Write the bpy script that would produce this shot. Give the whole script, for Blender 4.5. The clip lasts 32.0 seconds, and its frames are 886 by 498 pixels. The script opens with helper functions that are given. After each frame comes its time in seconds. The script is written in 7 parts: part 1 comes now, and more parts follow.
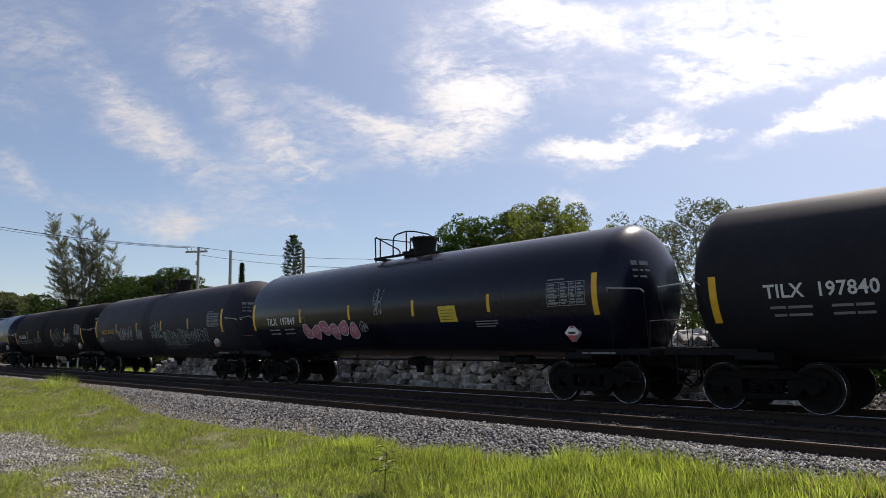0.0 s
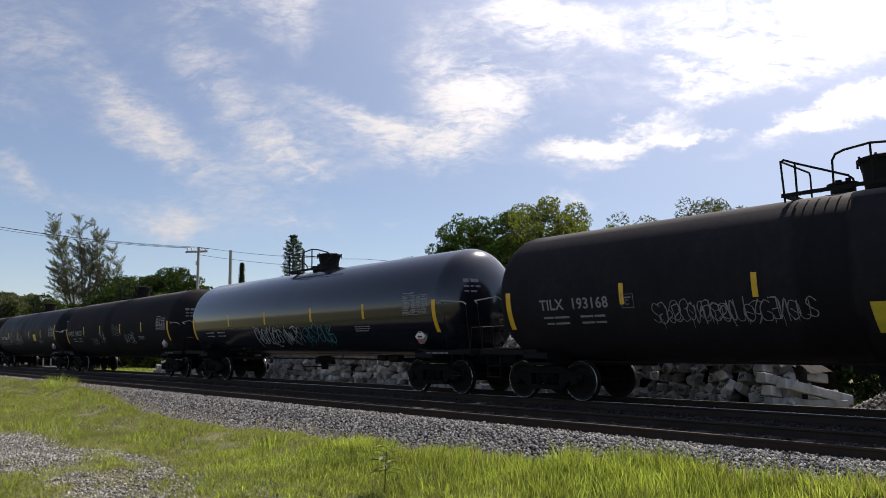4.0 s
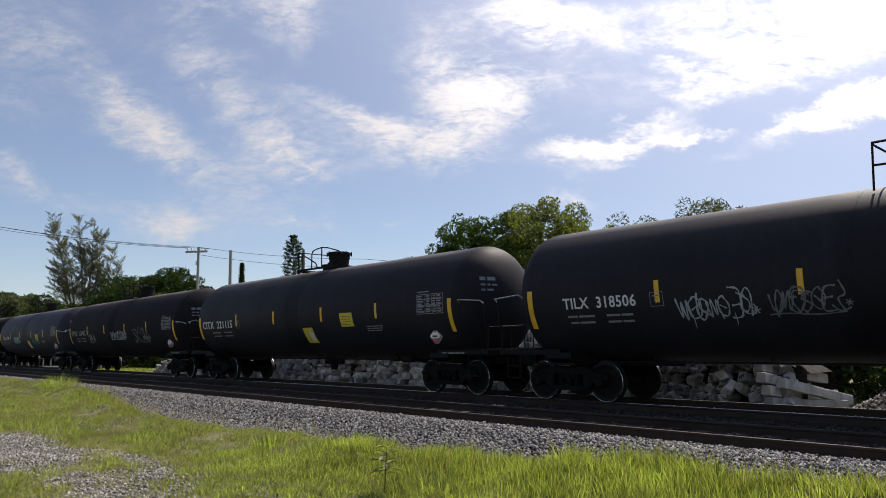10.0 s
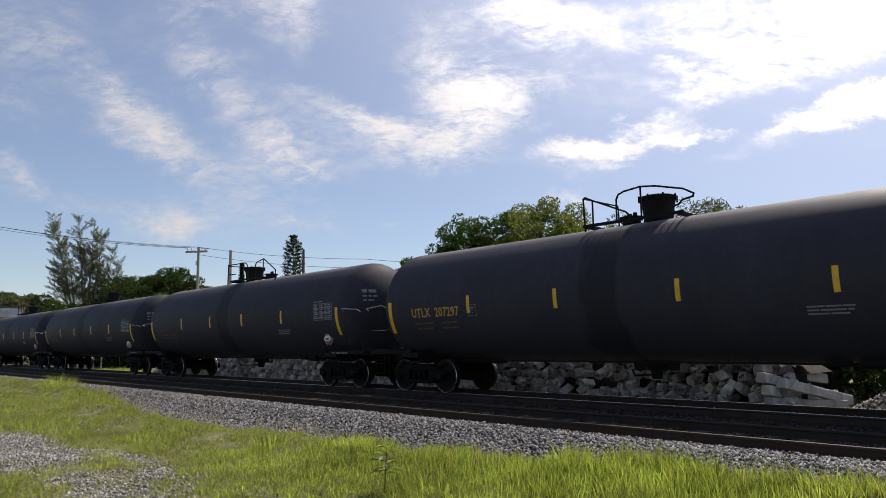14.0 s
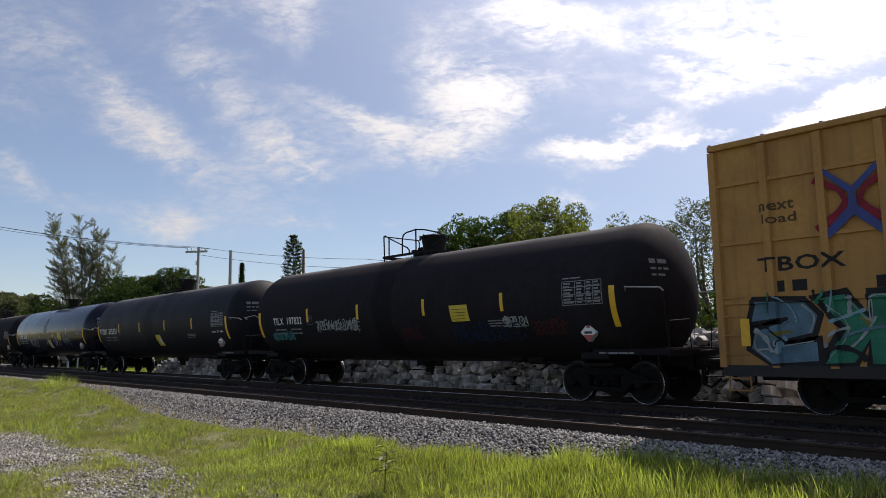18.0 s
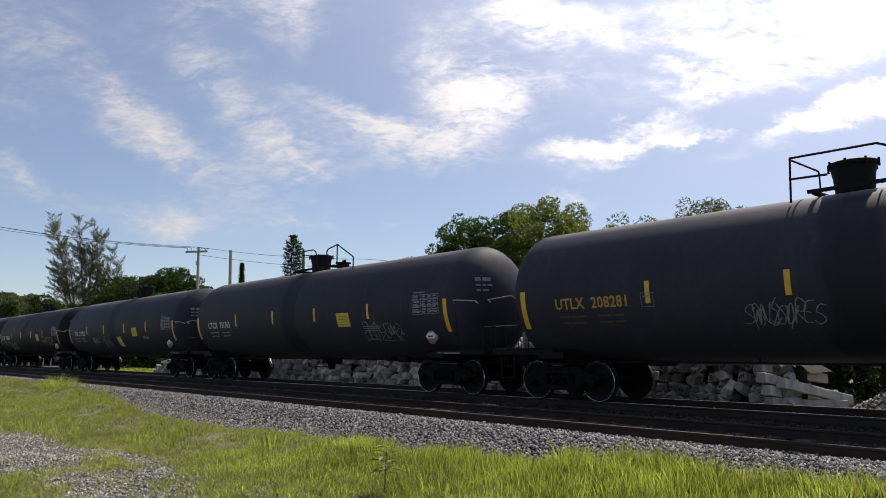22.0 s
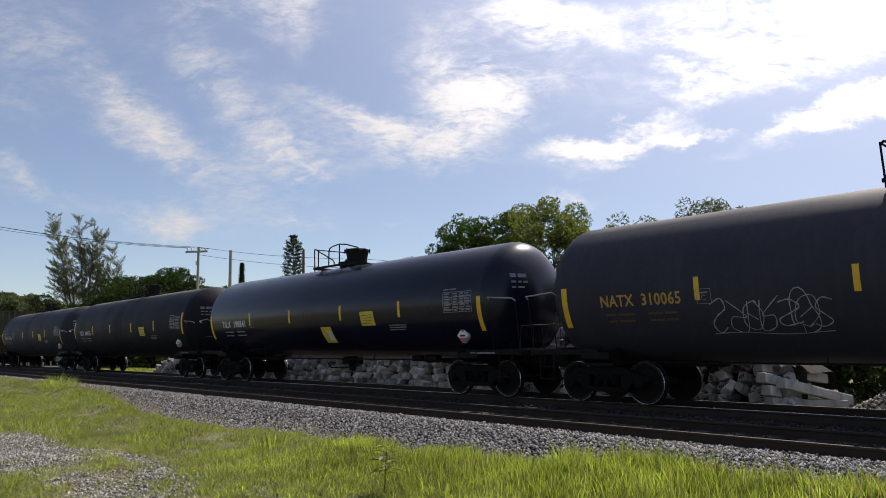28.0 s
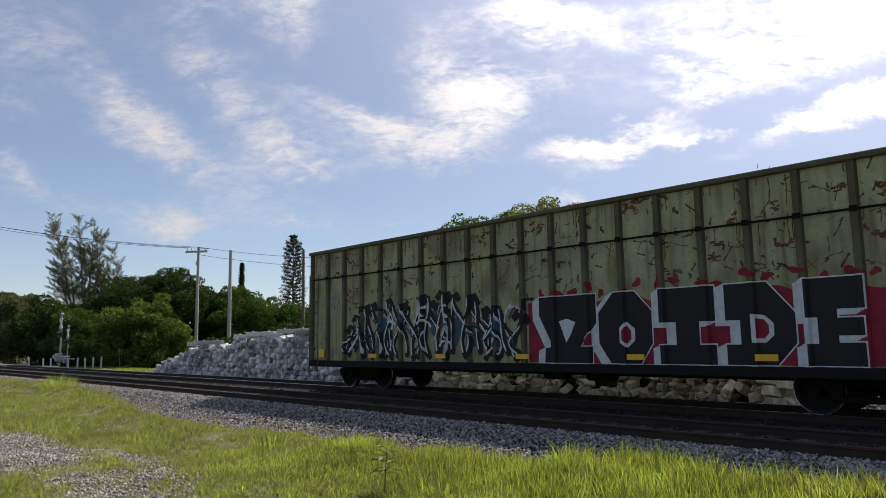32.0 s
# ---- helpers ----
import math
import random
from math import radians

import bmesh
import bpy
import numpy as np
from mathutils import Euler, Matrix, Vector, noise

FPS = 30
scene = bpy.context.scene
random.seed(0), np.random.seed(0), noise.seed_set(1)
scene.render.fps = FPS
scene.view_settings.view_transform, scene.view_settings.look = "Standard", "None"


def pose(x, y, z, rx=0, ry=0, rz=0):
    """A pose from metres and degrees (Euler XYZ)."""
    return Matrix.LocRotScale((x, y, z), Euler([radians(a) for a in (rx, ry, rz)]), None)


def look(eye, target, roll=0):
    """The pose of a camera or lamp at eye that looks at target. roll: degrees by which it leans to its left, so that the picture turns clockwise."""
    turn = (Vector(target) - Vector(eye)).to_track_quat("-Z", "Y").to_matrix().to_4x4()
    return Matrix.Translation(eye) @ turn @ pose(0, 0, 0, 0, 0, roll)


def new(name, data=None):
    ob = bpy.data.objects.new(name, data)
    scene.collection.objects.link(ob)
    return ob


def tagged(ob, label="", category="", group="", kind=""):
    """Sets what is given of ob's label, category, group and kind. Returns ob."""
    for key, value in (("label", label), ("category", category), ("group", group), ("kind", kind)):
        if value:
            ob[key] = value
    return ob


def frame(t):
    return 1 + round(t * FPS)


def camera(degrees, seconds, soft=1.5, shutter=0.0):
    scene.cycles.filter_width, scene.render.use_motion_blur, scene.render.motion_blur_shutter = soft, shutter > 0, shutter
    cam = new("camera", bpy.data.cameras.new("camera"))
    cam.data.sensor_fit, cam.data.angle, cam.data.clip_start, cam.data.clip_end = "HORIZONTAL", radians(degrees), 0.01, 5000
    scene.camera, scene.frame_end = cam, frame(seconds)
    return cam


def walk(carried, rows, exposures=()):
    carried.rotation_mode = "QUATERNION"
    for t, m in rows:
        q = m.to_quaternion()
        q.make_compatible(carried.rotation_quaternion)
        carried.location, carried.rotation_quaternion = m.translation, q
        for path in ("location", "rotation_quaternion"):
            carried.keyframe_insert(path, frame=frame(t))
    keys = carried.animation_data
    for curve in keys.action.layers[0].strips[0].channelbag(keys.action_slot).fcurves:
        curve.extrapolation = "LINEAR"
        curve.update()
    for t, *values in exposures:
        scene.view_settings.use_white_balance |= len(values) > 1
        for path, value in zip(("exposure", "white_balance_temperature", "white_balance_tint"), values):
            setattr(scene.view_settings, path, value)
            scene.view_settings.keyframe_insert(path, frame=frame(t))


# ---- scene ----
# Train along +x on the far track; x along the rails, y away from the camera, z = 0 on the rail heads.
cam = camera(63.66, 32.0, soft=0.9)
EYE = Vector((0.0, 0.0, 1.427))
AHEAD = Vector((-0.72429, 0.67739, 0.12859))
VIEW = look(EYE, EYE + AHEAD * 10, -0.958)
walk(cam, [(0.0, VIEW), (32.0, VIEW)], exposures=[(0.0, 0.05, 6850.0, 15.0), (32.0, 0.05, 6850.0, 15.0)])

# ---- light ----
SUN_EL, SUN_AZ = 48.0, -5.5          # azimuth from +y towards +x, degrees
sun_way = Vector((math.sin(radians(SUN_AZ)) * math.cos(radians(SUN_EL)),
                  math.cos(radians(SUN_AZ)) * math.cos(radians(SUN_EL)), math.sin(radians(SUN_EL))))
sun = new("sun", bpy.data.lights.new("sun", "SUN"))
sun.data.energy, sun.data.angle, sun.data.color = 4.8, radians(0.6), (1.0, 0.95, 0.86)
sun.matrix_world = look(sun_way * 100, (0, 0, 0))


def world_sky():
    w = bpy.data.worlds.new("sky")
    scene.world = w
    w.use_nodes = True
    nt = w.node_tree
    N, L = nt.nodes, nt.links
    N.clear()

    def node(kind, **kw):
        n = N.new(kind)
        for k, v in kw.items():
            if k == "operation":
                n.operation = v
            elif k == "blend_type":
                n.blend_type = v
        return n

    def math2(op, a, b):
        n = node("ShaderNodeMath", operation=op)
        for i, v in enumerate((a, b)):
            if isinstance(v, (int, float)):
                n.inputs[i].default_value = v
            else:
                L.new(v, n.inputs[i])
        return n.outputs[0]

    co = N.new("ShaderNodeTexCoord").outputs["Generated"]
    sky = N.new("ShaderNodeTexSky")
    sky.sky_type, sky.sun_disc = "NISHITA", False
    sky.sun_elevation, sky.sun_rotation = radians(SUN_EL), radians(SUN_AZ)
    sky.air_density, sky.dust_density, sky.ozone_density = 0.95, 0.15, 3.2

    def dot(v):
        n = node("ShaderNodeVectorMath", operation="DOT_PRODUCT")
        L.new(co, n.inputs[0])
        n.inputs[1].default_value = v
        return n.outputs["Value"]

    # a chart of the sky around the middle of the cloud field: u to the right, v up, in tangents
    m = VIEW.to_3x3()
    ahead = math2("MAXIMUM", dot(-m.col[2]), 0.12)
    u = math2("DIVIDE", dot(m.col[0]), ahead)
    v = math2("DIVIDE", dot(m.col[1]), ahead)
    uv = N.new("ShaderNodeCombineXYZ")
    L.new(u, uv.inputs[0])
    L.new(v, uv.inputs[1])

    def noise_at(src, scale, detail, rough, stretch=(1, 1, 1), turn=0.0, distort=0.0):
        mp = N.new("ShaderNodeMapping")
        mp.inputs["Rotation"].default_value = (0, 0, turn)
        mp.inputs["Scale"].default_value = stretch
        L.new(src, mp.inputs["Vector"])
        n = N.new("ShaderNodeTexNoise")
        n.inputs["Scale"].default_value = scale
        n.inputs["Detail"].default_value = detail
        n.inputs["Roughness"].default_value = rough
        n.inputs["Distortion"].default_value = distort
        L.new(mp.outputs[0], n.inputs["Vector"])
        return n

    warp = noise_at(uv.outputs[0], 3.2, 3, 0.55)
    sub = node("ShaderNodeVectorMath", operation="SUBTRACT")
    L.new(warp.outputs["Color"], sub.inputs[0])
    sub.inputs[1].default_value = (0.5, 0.5, 0.5)
    sc = node("ShaderNodeVectorMath", operation="SCALE")
    L.new(sub.outputs[0], sc.inputs[0])
    sc.inputs["Scale"].default_value = 0.045
    add = node("ShaderNodeVectorMath", operation="ADD")
    L.new(uv.outputs[0], add.inputs[0])
    L.new(sc.outputs[0], add.inputs[1])
    # finer fraying of the banks' edges
    fray = node("ShaderNodeVectorMath", operation="SUBTRACT")
    L.new(noise_at(uv.outputs[0], 15.0, 6, 0.62, (1.0, 1.5, 1.0), radians(-20)).outputs["Color"], fray.inputs[0])
    fray.inputs[1].default_value = (0.5, 0.5, 0.5)
    fsc = node("ShaderNodeVectorMath", operation="SCALE")
    L.new(fray.outputs[0], fsc.inputs[0])
    fsc.inputs["Scale"].default_value = 0.08
    add2 = node("ShaderNodeVectorMath", operation="ADD")
    L.new(add.outputs[0], add2.inputs[0])
    L.new(fsc.outputs[0], add2.inputs[1])
    warped = add2.outputs[0]
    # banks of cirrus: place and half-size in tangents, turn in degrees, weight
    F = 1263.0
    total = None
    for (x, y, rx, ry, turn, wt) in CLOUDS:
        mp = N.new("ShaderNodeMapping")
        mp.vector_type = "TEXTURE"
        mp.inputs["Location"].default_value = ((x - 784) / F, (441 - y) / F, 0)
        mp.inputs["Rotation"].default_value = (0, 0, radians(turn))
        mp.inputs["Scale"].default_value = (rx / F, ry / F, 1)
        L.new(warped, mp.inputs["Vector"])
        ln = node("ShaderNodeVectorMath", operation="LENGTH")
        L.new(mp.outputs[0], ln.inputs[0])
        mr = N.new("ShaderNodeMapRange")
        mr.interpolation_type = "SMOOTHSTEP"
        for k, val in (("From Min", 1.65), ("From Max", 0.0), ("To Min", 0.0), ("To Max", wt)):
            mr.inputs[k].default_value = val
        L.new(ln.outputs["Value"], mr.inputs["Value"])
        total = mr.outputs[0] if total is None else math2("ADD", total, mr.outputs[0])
    # feathery fibres, and the small ripples of a mackerel sky
    fine = noise_at(add.outputs[0], 8.0, 10, 0.66, (1.0, 2.0, 1.0), radians(-24), 0.5).outputs["Fac"]
    rip = noise_at(add.outputs[0], 46.0, 4, 0.62, (0.8, 2.3, 1.0), radians(-14), 0.6).outputs["Fac"]
    where = noise_at(uv.outputs[0], 5.0, 2, 0.5).outputs["Fac"]
    rip = math2("MULTIPLY", math2("SUBTRACT", rip, 0.5), math2("MULTIPLY", where, 3.4))
    tex = math2("ADD", math2("MULTIPLY", fine, 2.7), rip)
    cloud = math2("MULTIPLY", total, math2("MAXIMUM", math2("SUBTRACT", tex, 0.52), 0.0))
    haze = math2("MULTIPLY", math2("SUBTRACT", fine, 0.40), 0.55)
    cloud = math2("ADD", cloud, math2("MAXIMUM", haze, 0.0))
    fac = N.new("ShaderNodeMapRange")
    fac.interpolation_type = "SMOOTHSTEP"
    fac.inputs["From Min"].default_value = 0.0
    fac.inputs["From Max"].default_value = 1.75
    L.new(cloud, fac.inputs["Value"])
    # thin cloud scatters more light towards the sun
    near_sun = math2("MAXIMUM", dot(sun_way), 0.0)
    glow = math2("ADD", math2("MULTIPLY", math2("POWER", near_sun, 5.0), CLOUD_GLOW), CLOUD_BASE)
    col = N.new("ShaderNodeCombineColor")
    for i, k in enumerate((0.975, 0.985, 1.01)):
        L.new(math2("MULTIPLY", glow, k), col.inputs[i])
    # thin veil, whiter towards the sun
    veil = N.new("ShaderNodeMix")
    veil.data_type = "RGBA"
    L.new(math2("MINIMUM", math2("ADD", math2("MULTIPLY", math2("POWER", near_sun, 4.0), 1.00), 0.20), 0.85), veil.inputs["Factor"])
    L.new(sky.outputs[0], veil.inputs["A"])
    vc = N.new("ShaderNodeCombineColor")
    for i, k in enumerate((0.54, 0.60, 0.77)):
        L.new(math2("MULTIPLY", glow, k), vc.inputs[i])
    L.new(vc.outputs[0], veil.inputs["B"])
    mix = N.new("ShaderNodeMix")
    mix.data_type = "RGBA"
    L.new(fac.outputs[0], mix.inputs["Factor"])
    L.new(veil.outputs["Result"], mix.inputs["A"])
    L.new(col.outputs[0], mix.inputs["B"])
    bg = N.new("ShaderNodeBackground")
    bg.inputs["Strength"].default_value = 0.115
    L.new(mix.outputs["Result"], bg.inputs["Color"])
    out = N.new("ShaderNodeOutputWorld")
    L.new(bg.outputs[0], out.inputs[0])


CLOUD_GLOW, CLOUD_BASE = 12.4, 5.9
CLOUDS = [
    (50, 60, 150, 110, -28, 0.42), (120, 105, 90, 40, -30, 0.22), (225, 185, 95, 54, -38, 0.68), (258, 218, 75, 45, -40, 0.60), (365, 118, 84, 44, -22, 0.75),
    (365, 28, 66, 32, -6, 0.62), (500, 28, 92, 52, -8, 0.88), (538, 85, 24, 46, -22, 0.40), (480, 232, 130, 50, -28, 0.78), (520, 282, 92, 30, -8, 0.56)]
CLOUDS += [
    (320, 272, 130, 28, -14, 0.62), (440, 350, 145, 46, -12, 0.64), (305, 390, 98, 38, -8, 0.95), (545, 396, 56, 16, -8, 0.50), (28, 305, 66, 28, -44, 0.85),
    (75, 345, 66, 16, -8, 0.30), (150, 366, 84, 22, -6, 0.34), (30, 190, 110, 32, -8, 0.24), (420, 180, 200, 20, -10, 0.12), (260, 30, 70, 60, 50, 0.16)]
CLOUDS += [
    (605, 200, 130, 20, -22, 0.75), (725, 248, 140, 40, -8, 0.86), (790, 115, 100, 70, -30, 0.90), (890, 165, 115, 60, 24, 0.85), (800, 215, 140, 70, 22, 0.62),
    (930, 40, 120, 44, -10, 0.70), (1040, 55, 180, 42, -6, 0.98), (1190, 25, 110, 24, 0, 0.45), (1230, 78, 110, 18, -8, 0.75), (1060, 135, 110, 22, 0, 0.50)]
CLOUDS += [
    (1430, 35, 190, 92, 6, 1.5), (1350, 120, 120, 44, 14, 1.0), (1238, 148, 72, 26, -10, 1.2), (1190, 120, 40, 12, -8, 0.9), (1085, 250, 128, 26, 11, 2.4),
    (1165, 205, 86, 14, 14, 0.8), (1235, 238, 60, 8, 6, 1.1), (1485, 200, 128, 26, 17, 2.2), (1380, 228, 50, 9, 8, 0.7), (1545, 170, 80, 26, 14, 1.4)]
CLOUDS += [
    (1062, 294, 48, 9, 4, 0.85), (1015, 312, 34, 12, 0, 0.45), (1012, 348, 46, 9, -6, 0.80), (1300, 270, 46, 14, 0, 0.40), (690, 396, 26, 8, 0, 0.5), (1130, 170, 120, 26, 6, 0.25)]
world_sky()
# ---- materials ----
def material(name, base, rough=0.5, metal=0.0, vary=0.15, scale=3.0, dirt=None, dirt_amount=0.0, bump=0.0, bump_scale=40.0,
             coat=0.0, spec=0.5, per_object=0.0, per_island=0.0, streaks=0.0, translucent=0.0, crown=0.0, spill=0.0):
    """A painted, cast or grown surface: base colour with two scales of variation, optional dirt, streaks and fine relief."""
    m = bpy.data.materials.new(name)
    m.use_nodes = True
    nt = m.node_tree
    N, L = nt.nodes, nt.links
    p = N["Principled BSDF"]
    p.inputs["Roughness"].default_value = rough
    p.inputs["Metallic"].default_value = metal
    p.inputs["Specular IOR Level"].default_value = spec
    p.inputs["Coat Weight"].default_value = coat
    p.inputs["Coat Roughness"].default_value = 0.12
    co = N.new("ShaderNodeTexCoord").outputs["Object"]

    def tex(sc, detail, stretch=None):
        n = N.new("ShaderNodeTexNoise")
        n.inputs["Scale"].default_value = sc
        n.inputs["Detail"].default_value = detail
        if stretch:
            mp = N.new("ShaderNodeMapping")
            mp.inputs["Scale"].default_value = stretch
            L.new(co, mp.inputs[0])
            L.new(mp.outputs[0], n.inputs["Vector"])
        else:
            L.new(co, n.inputs["Vector"])
        return n.outputs["Fac"]

    def ramp(src, lo, hi, a, b):
        n = N.new("ShaderNodeMapRange")
        n.inputs["From Min"].default_value, n.inputs["From Max"].default_value = lo, hi
        n.inputs["To Min"].default_value, n.inputs["To Max"].default_value = a, b
        L.new(src, n.inputs["Value"])
        return n.outputs[0]

    def mixc(fac, a, b, blend="MIX"):
        n = N.new("ShaderNodeMix")
        n.data_type, n.blend_type = "RGBA", blend
        for key, v in (("Factor", fac), ("A", a), ("B", b)):
            s = n.inputs[key]
            if isinstance(v, (int, float)):
                s.default_value = v
            elif isinstance(v, tuple):
                s.default_value = (*v[:3], 1)
            else:
                L.new(v, s)
        return n.outputs["Result"]

    big = tex(scale, 6)
    small = tex(scale * 14, 4)
    c = mixc(ramp(big, 0.3, 0.7, 0, 1), tuple(x * (1 - vary) for x in base), tuple(min(1, x * (1 + vary)) for x in base))
    c = mixc(ramp(small, 0.35, 0.65, 0, 0.5), c, tuple(x * (1 - vary) for x in base))
    if dirt:
        c = mixc(ramp(tex(scale * 0.6, 8), 0.62 - 0.3 * dirt_amount, 0.75 - 0.2 * dirt_amount, 0, min(1, dirt_amount + 0.35)), c, dirt)
    if streaks:
        c = mixc(ramp(tex(2.0, 5, (3.0, 3.0, 0.25)), 0.5, 0.75, 0, streaks), c, dirt or (0.12, 0.1, 0.09))
    if crown or spill:
        xyz = N.new("ShaderNodeSeparateXYZ")
        L.new(co, xyz.inputs[0])
    if spill:
        # oily runs below the manway
        wide = N.new("ShaderNodeMath")
        wide.operation = "ABSOLUTE"
        off = N.new("ShaderNodeMath")
        off.operation = "ADD"
        L.new(xyz.outputs[0], off.inputs[0])
        L.new(ramp(tex(1.6, 4, (1.0, 1.0, 0.3)), 0.3, 0.7, 0.05, 0.65), off.inputs[1])
        L.new(off.outputs[0], wide.inputs[0])
        c = mixc(ramp(wide.outputs[0], 0.62, 0.40, 0, spill), c, tuple(x * 0.35 for x in base))
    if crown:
        # glancing sunlight on the tank's top, painted in as a pale dusty band
        top_sheen = N.new("ShaderNodeMath")
        top_sheen.operation = "MULTIPLY"
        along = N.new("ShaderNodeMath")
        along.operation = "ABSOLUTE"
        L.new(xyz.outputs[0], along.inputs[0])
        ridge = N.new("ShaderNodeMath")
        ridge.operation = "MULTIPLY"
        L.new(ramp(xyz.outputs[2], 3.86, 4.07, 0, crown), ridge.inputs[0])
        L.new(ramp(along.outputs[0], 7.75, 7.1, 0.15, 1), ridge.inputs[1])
        L.new(ridge.outputs[0], top_sheen.inputs[0])
        L.new(ramp(tex(1.1, 6, (0.5, 2.0, 1.0)), 0.3, 0.6, 0.45, 1), top_sheen.inputs[1])
        c = mixc(top_sheen.outputs[0], c, (0.25, 0.235, 0.22))
    for src, amount in (("Object Info", per_object), ("Geometry", per_island)):
        if amount:
            n = N.new("ShaderNodeObjectInfo" if src == "Object Info" else "ShaderNodeNewGeometry")
            r = n.outputs["Random" if src == "Object Info" else "Random Per Island"]
            hs = N.new("ShaderNodeHueSaturation")
            L.new(ramp(r, 0, 1, 1 - amount, 1 + amount), hs.inputs["Value"])
            L.new(ramp(r, 0, 1, 0.5 - amount * 0.03, 0.5 + amount * 0.03), hs.inputs["Hue"])
            L.new(c, hs.inputs["Color"])
            c = hs.outputs[0]
    L.new(c, p.inputs["Base Color"])
    L.new(ramp(big, 0.3, 0.7, max(0.03, rough * 0.85), min(1, rough * 1.15)), p.inputs["Roughness"])
    if bump:
        b = N.new("ShaderNodeBump")
        b.inputs["Strength"].default_value = bump
        b.inputs["Distance"].default_value = 0.02
        L.new(tex(bump_scale, 5), b.inputs["Height"])
        L.new(b.outputs[0], p.inputs["Normal"])
    if translucent:
        t = N.new("ShaderNodeBsdfTranslucent")
        L.new(mixc(1.0, c, (1.35, 1.5, 0.55), "MULTIPLY"), t.inputs["Color"])
        mx = N.new("ShaderNodeMixShader")
        mx.inputs[0].default_value = translucent
        L.new(p.outputs[0], mx.inputs[1])
        L.new(t.outputs[0], mx.inputs[2])
        L.new(mx.outputs[0], N["Material Output"].inputs[0])
    return m


M = {}
DUST = (0.10, 0.085, 0.07)
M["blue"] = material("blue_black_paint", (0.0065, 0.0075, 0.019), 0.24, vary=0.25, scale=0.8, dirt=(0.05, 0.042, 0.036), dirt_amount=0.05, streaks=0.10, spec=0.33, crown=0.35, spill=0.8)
M["shiny"] = material("glossy_black_paint", (0.010, 0.011, 0.018), 0.17, vary=0.25, scale=0.8, dirt=DUST, dirt_amount=0.05, coat=0.5, streaks=0.08, spill=0.6)
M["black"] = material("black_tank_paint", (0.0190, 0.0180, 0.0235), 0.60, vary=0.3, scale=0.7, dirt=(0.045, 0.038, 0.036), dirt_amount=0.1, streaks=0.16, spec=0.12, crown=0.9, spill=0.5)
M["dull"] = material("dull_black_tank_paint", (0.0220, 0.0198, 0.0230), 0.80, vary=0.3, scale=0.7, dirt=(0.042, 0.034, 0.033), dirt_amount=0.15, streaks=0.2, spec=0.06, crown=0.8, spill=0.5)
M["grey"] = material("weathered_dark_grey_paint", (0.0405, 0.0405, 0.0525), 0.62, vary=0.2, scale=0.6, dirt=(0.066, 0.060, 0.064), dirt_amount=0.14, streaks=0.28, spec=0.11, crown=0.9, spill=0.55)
M["iron"] = material("grimy_cast_steel", (0.0125, 0.0112, 0.0108), 0.85, vary=0.35, scale=4, dirt=(0.014, 0.011, 0.009), dirt_amount=0.3, bump=0.15, spec=0.06)
M["frame_black"] = material("black_running_gear_paint", (0.0135, 0.0127, 0.013), 0.7, vary=0.3, scale=2, dirt=(0.018, 0.014, 0.012), dirt_amount=0.2, spec=0.10)
# paler than its black posts: the sunlight on the top rod is in this colour
M["rod"] = material("sun_bright_handrail", (0.30, 0.30, 0.30), 0.45, 0.3, vary=0.15, scale=6)
M["tie_pale"] = material("weathered_grey_tie", (0.105, 0.098, 0.09), 0.9, vary=0.3, scale=3, bump=0.4, per_object=0.3, spec=0.1)
M["tread"] = material("polished_wheel_steel", (0.70, 0.68, 0.66), 0.28, 0.9, vary=0.15, scale=8)
M["rim"] = material("dark_wheel_rim", (0.013, 0.0115, 0.0105), 0.6, 0.0, vary=0.2, scale=8, spec=0.15)
M["wheel"] = material("rusty_wheel_plate", (0.018, 0.0155, 0.0135), 0.85, vary=0.3, scale=5, bump=0.1, spec=0.06)
M["rail"] = material("rusty_rail_web", (0.050, 0.034, 0.026), 0.85, vary=0.3, scale=3, bump=0.1, spec=0.15)
M["railhead"] = material("worn_rail_head", (0.60, 0.58, 0.56), 0.22, 0.95, vary=0.15, scale=5)
M["rail_rust"] = material("brown_rusted_rail_head", (0.055, 0.036, 0.026), 0.6, 0.2, vary=0.25, scale=6, spec=0.3)
M["yellow"] = material("yellow_reflective_sheeting", (0.75, 0.42, 0.02), 0.45, vary=0.12, scale=6)
M["placard_yellow"] = material("faded_yellow_placard", (0.62, 0.47, 0.04), 0.5, vary=0.15, scale=5)
M["white"] = material("white_lettering", (0.62, 0.62, 0.62), 0.55, vary=0.15, scale=12)
M["grey_letter"] = material("worn_grey_lettering", (0.22, 0.22, 0.23), 0.6, vary=0.25, scale=14)
M["orange"] = material("faded_orange_lettering", (0.50, 0.27, 0.04), 0.55, vary=0.2, scale=14)
M["red"] = material("red_placard", (0.45, 0.06, 0.06), 0.5, vary=0.15, scale=10)
M["tag_white"] = material("white_spray_paint", (0.55, 0.58, 0.6), 0.6, vary=0.2, scale=9)
M["tag_mist"] = material("thin_white_spray_mist", (0.29, 0.32, 0.33), 0.7, vary=0.35, scale=5)
M["tag_faint"] = material("worn_grey_spray", (0.13, 0.135, 0.14), 0.7, vary=0.4, scale=5)
M["tag_dim_blue"] = material("faded_dark_blue_spray", (0.018, 0.032, 0.075), 0.8, vary=0.4, scale=3, spec=0.1)
M["tag_dim_red"] = material("faded_dark_red_spray", (0.075, 0.022, 0.022), 0.8, vary=0.4, scale=3, spec=0.1)
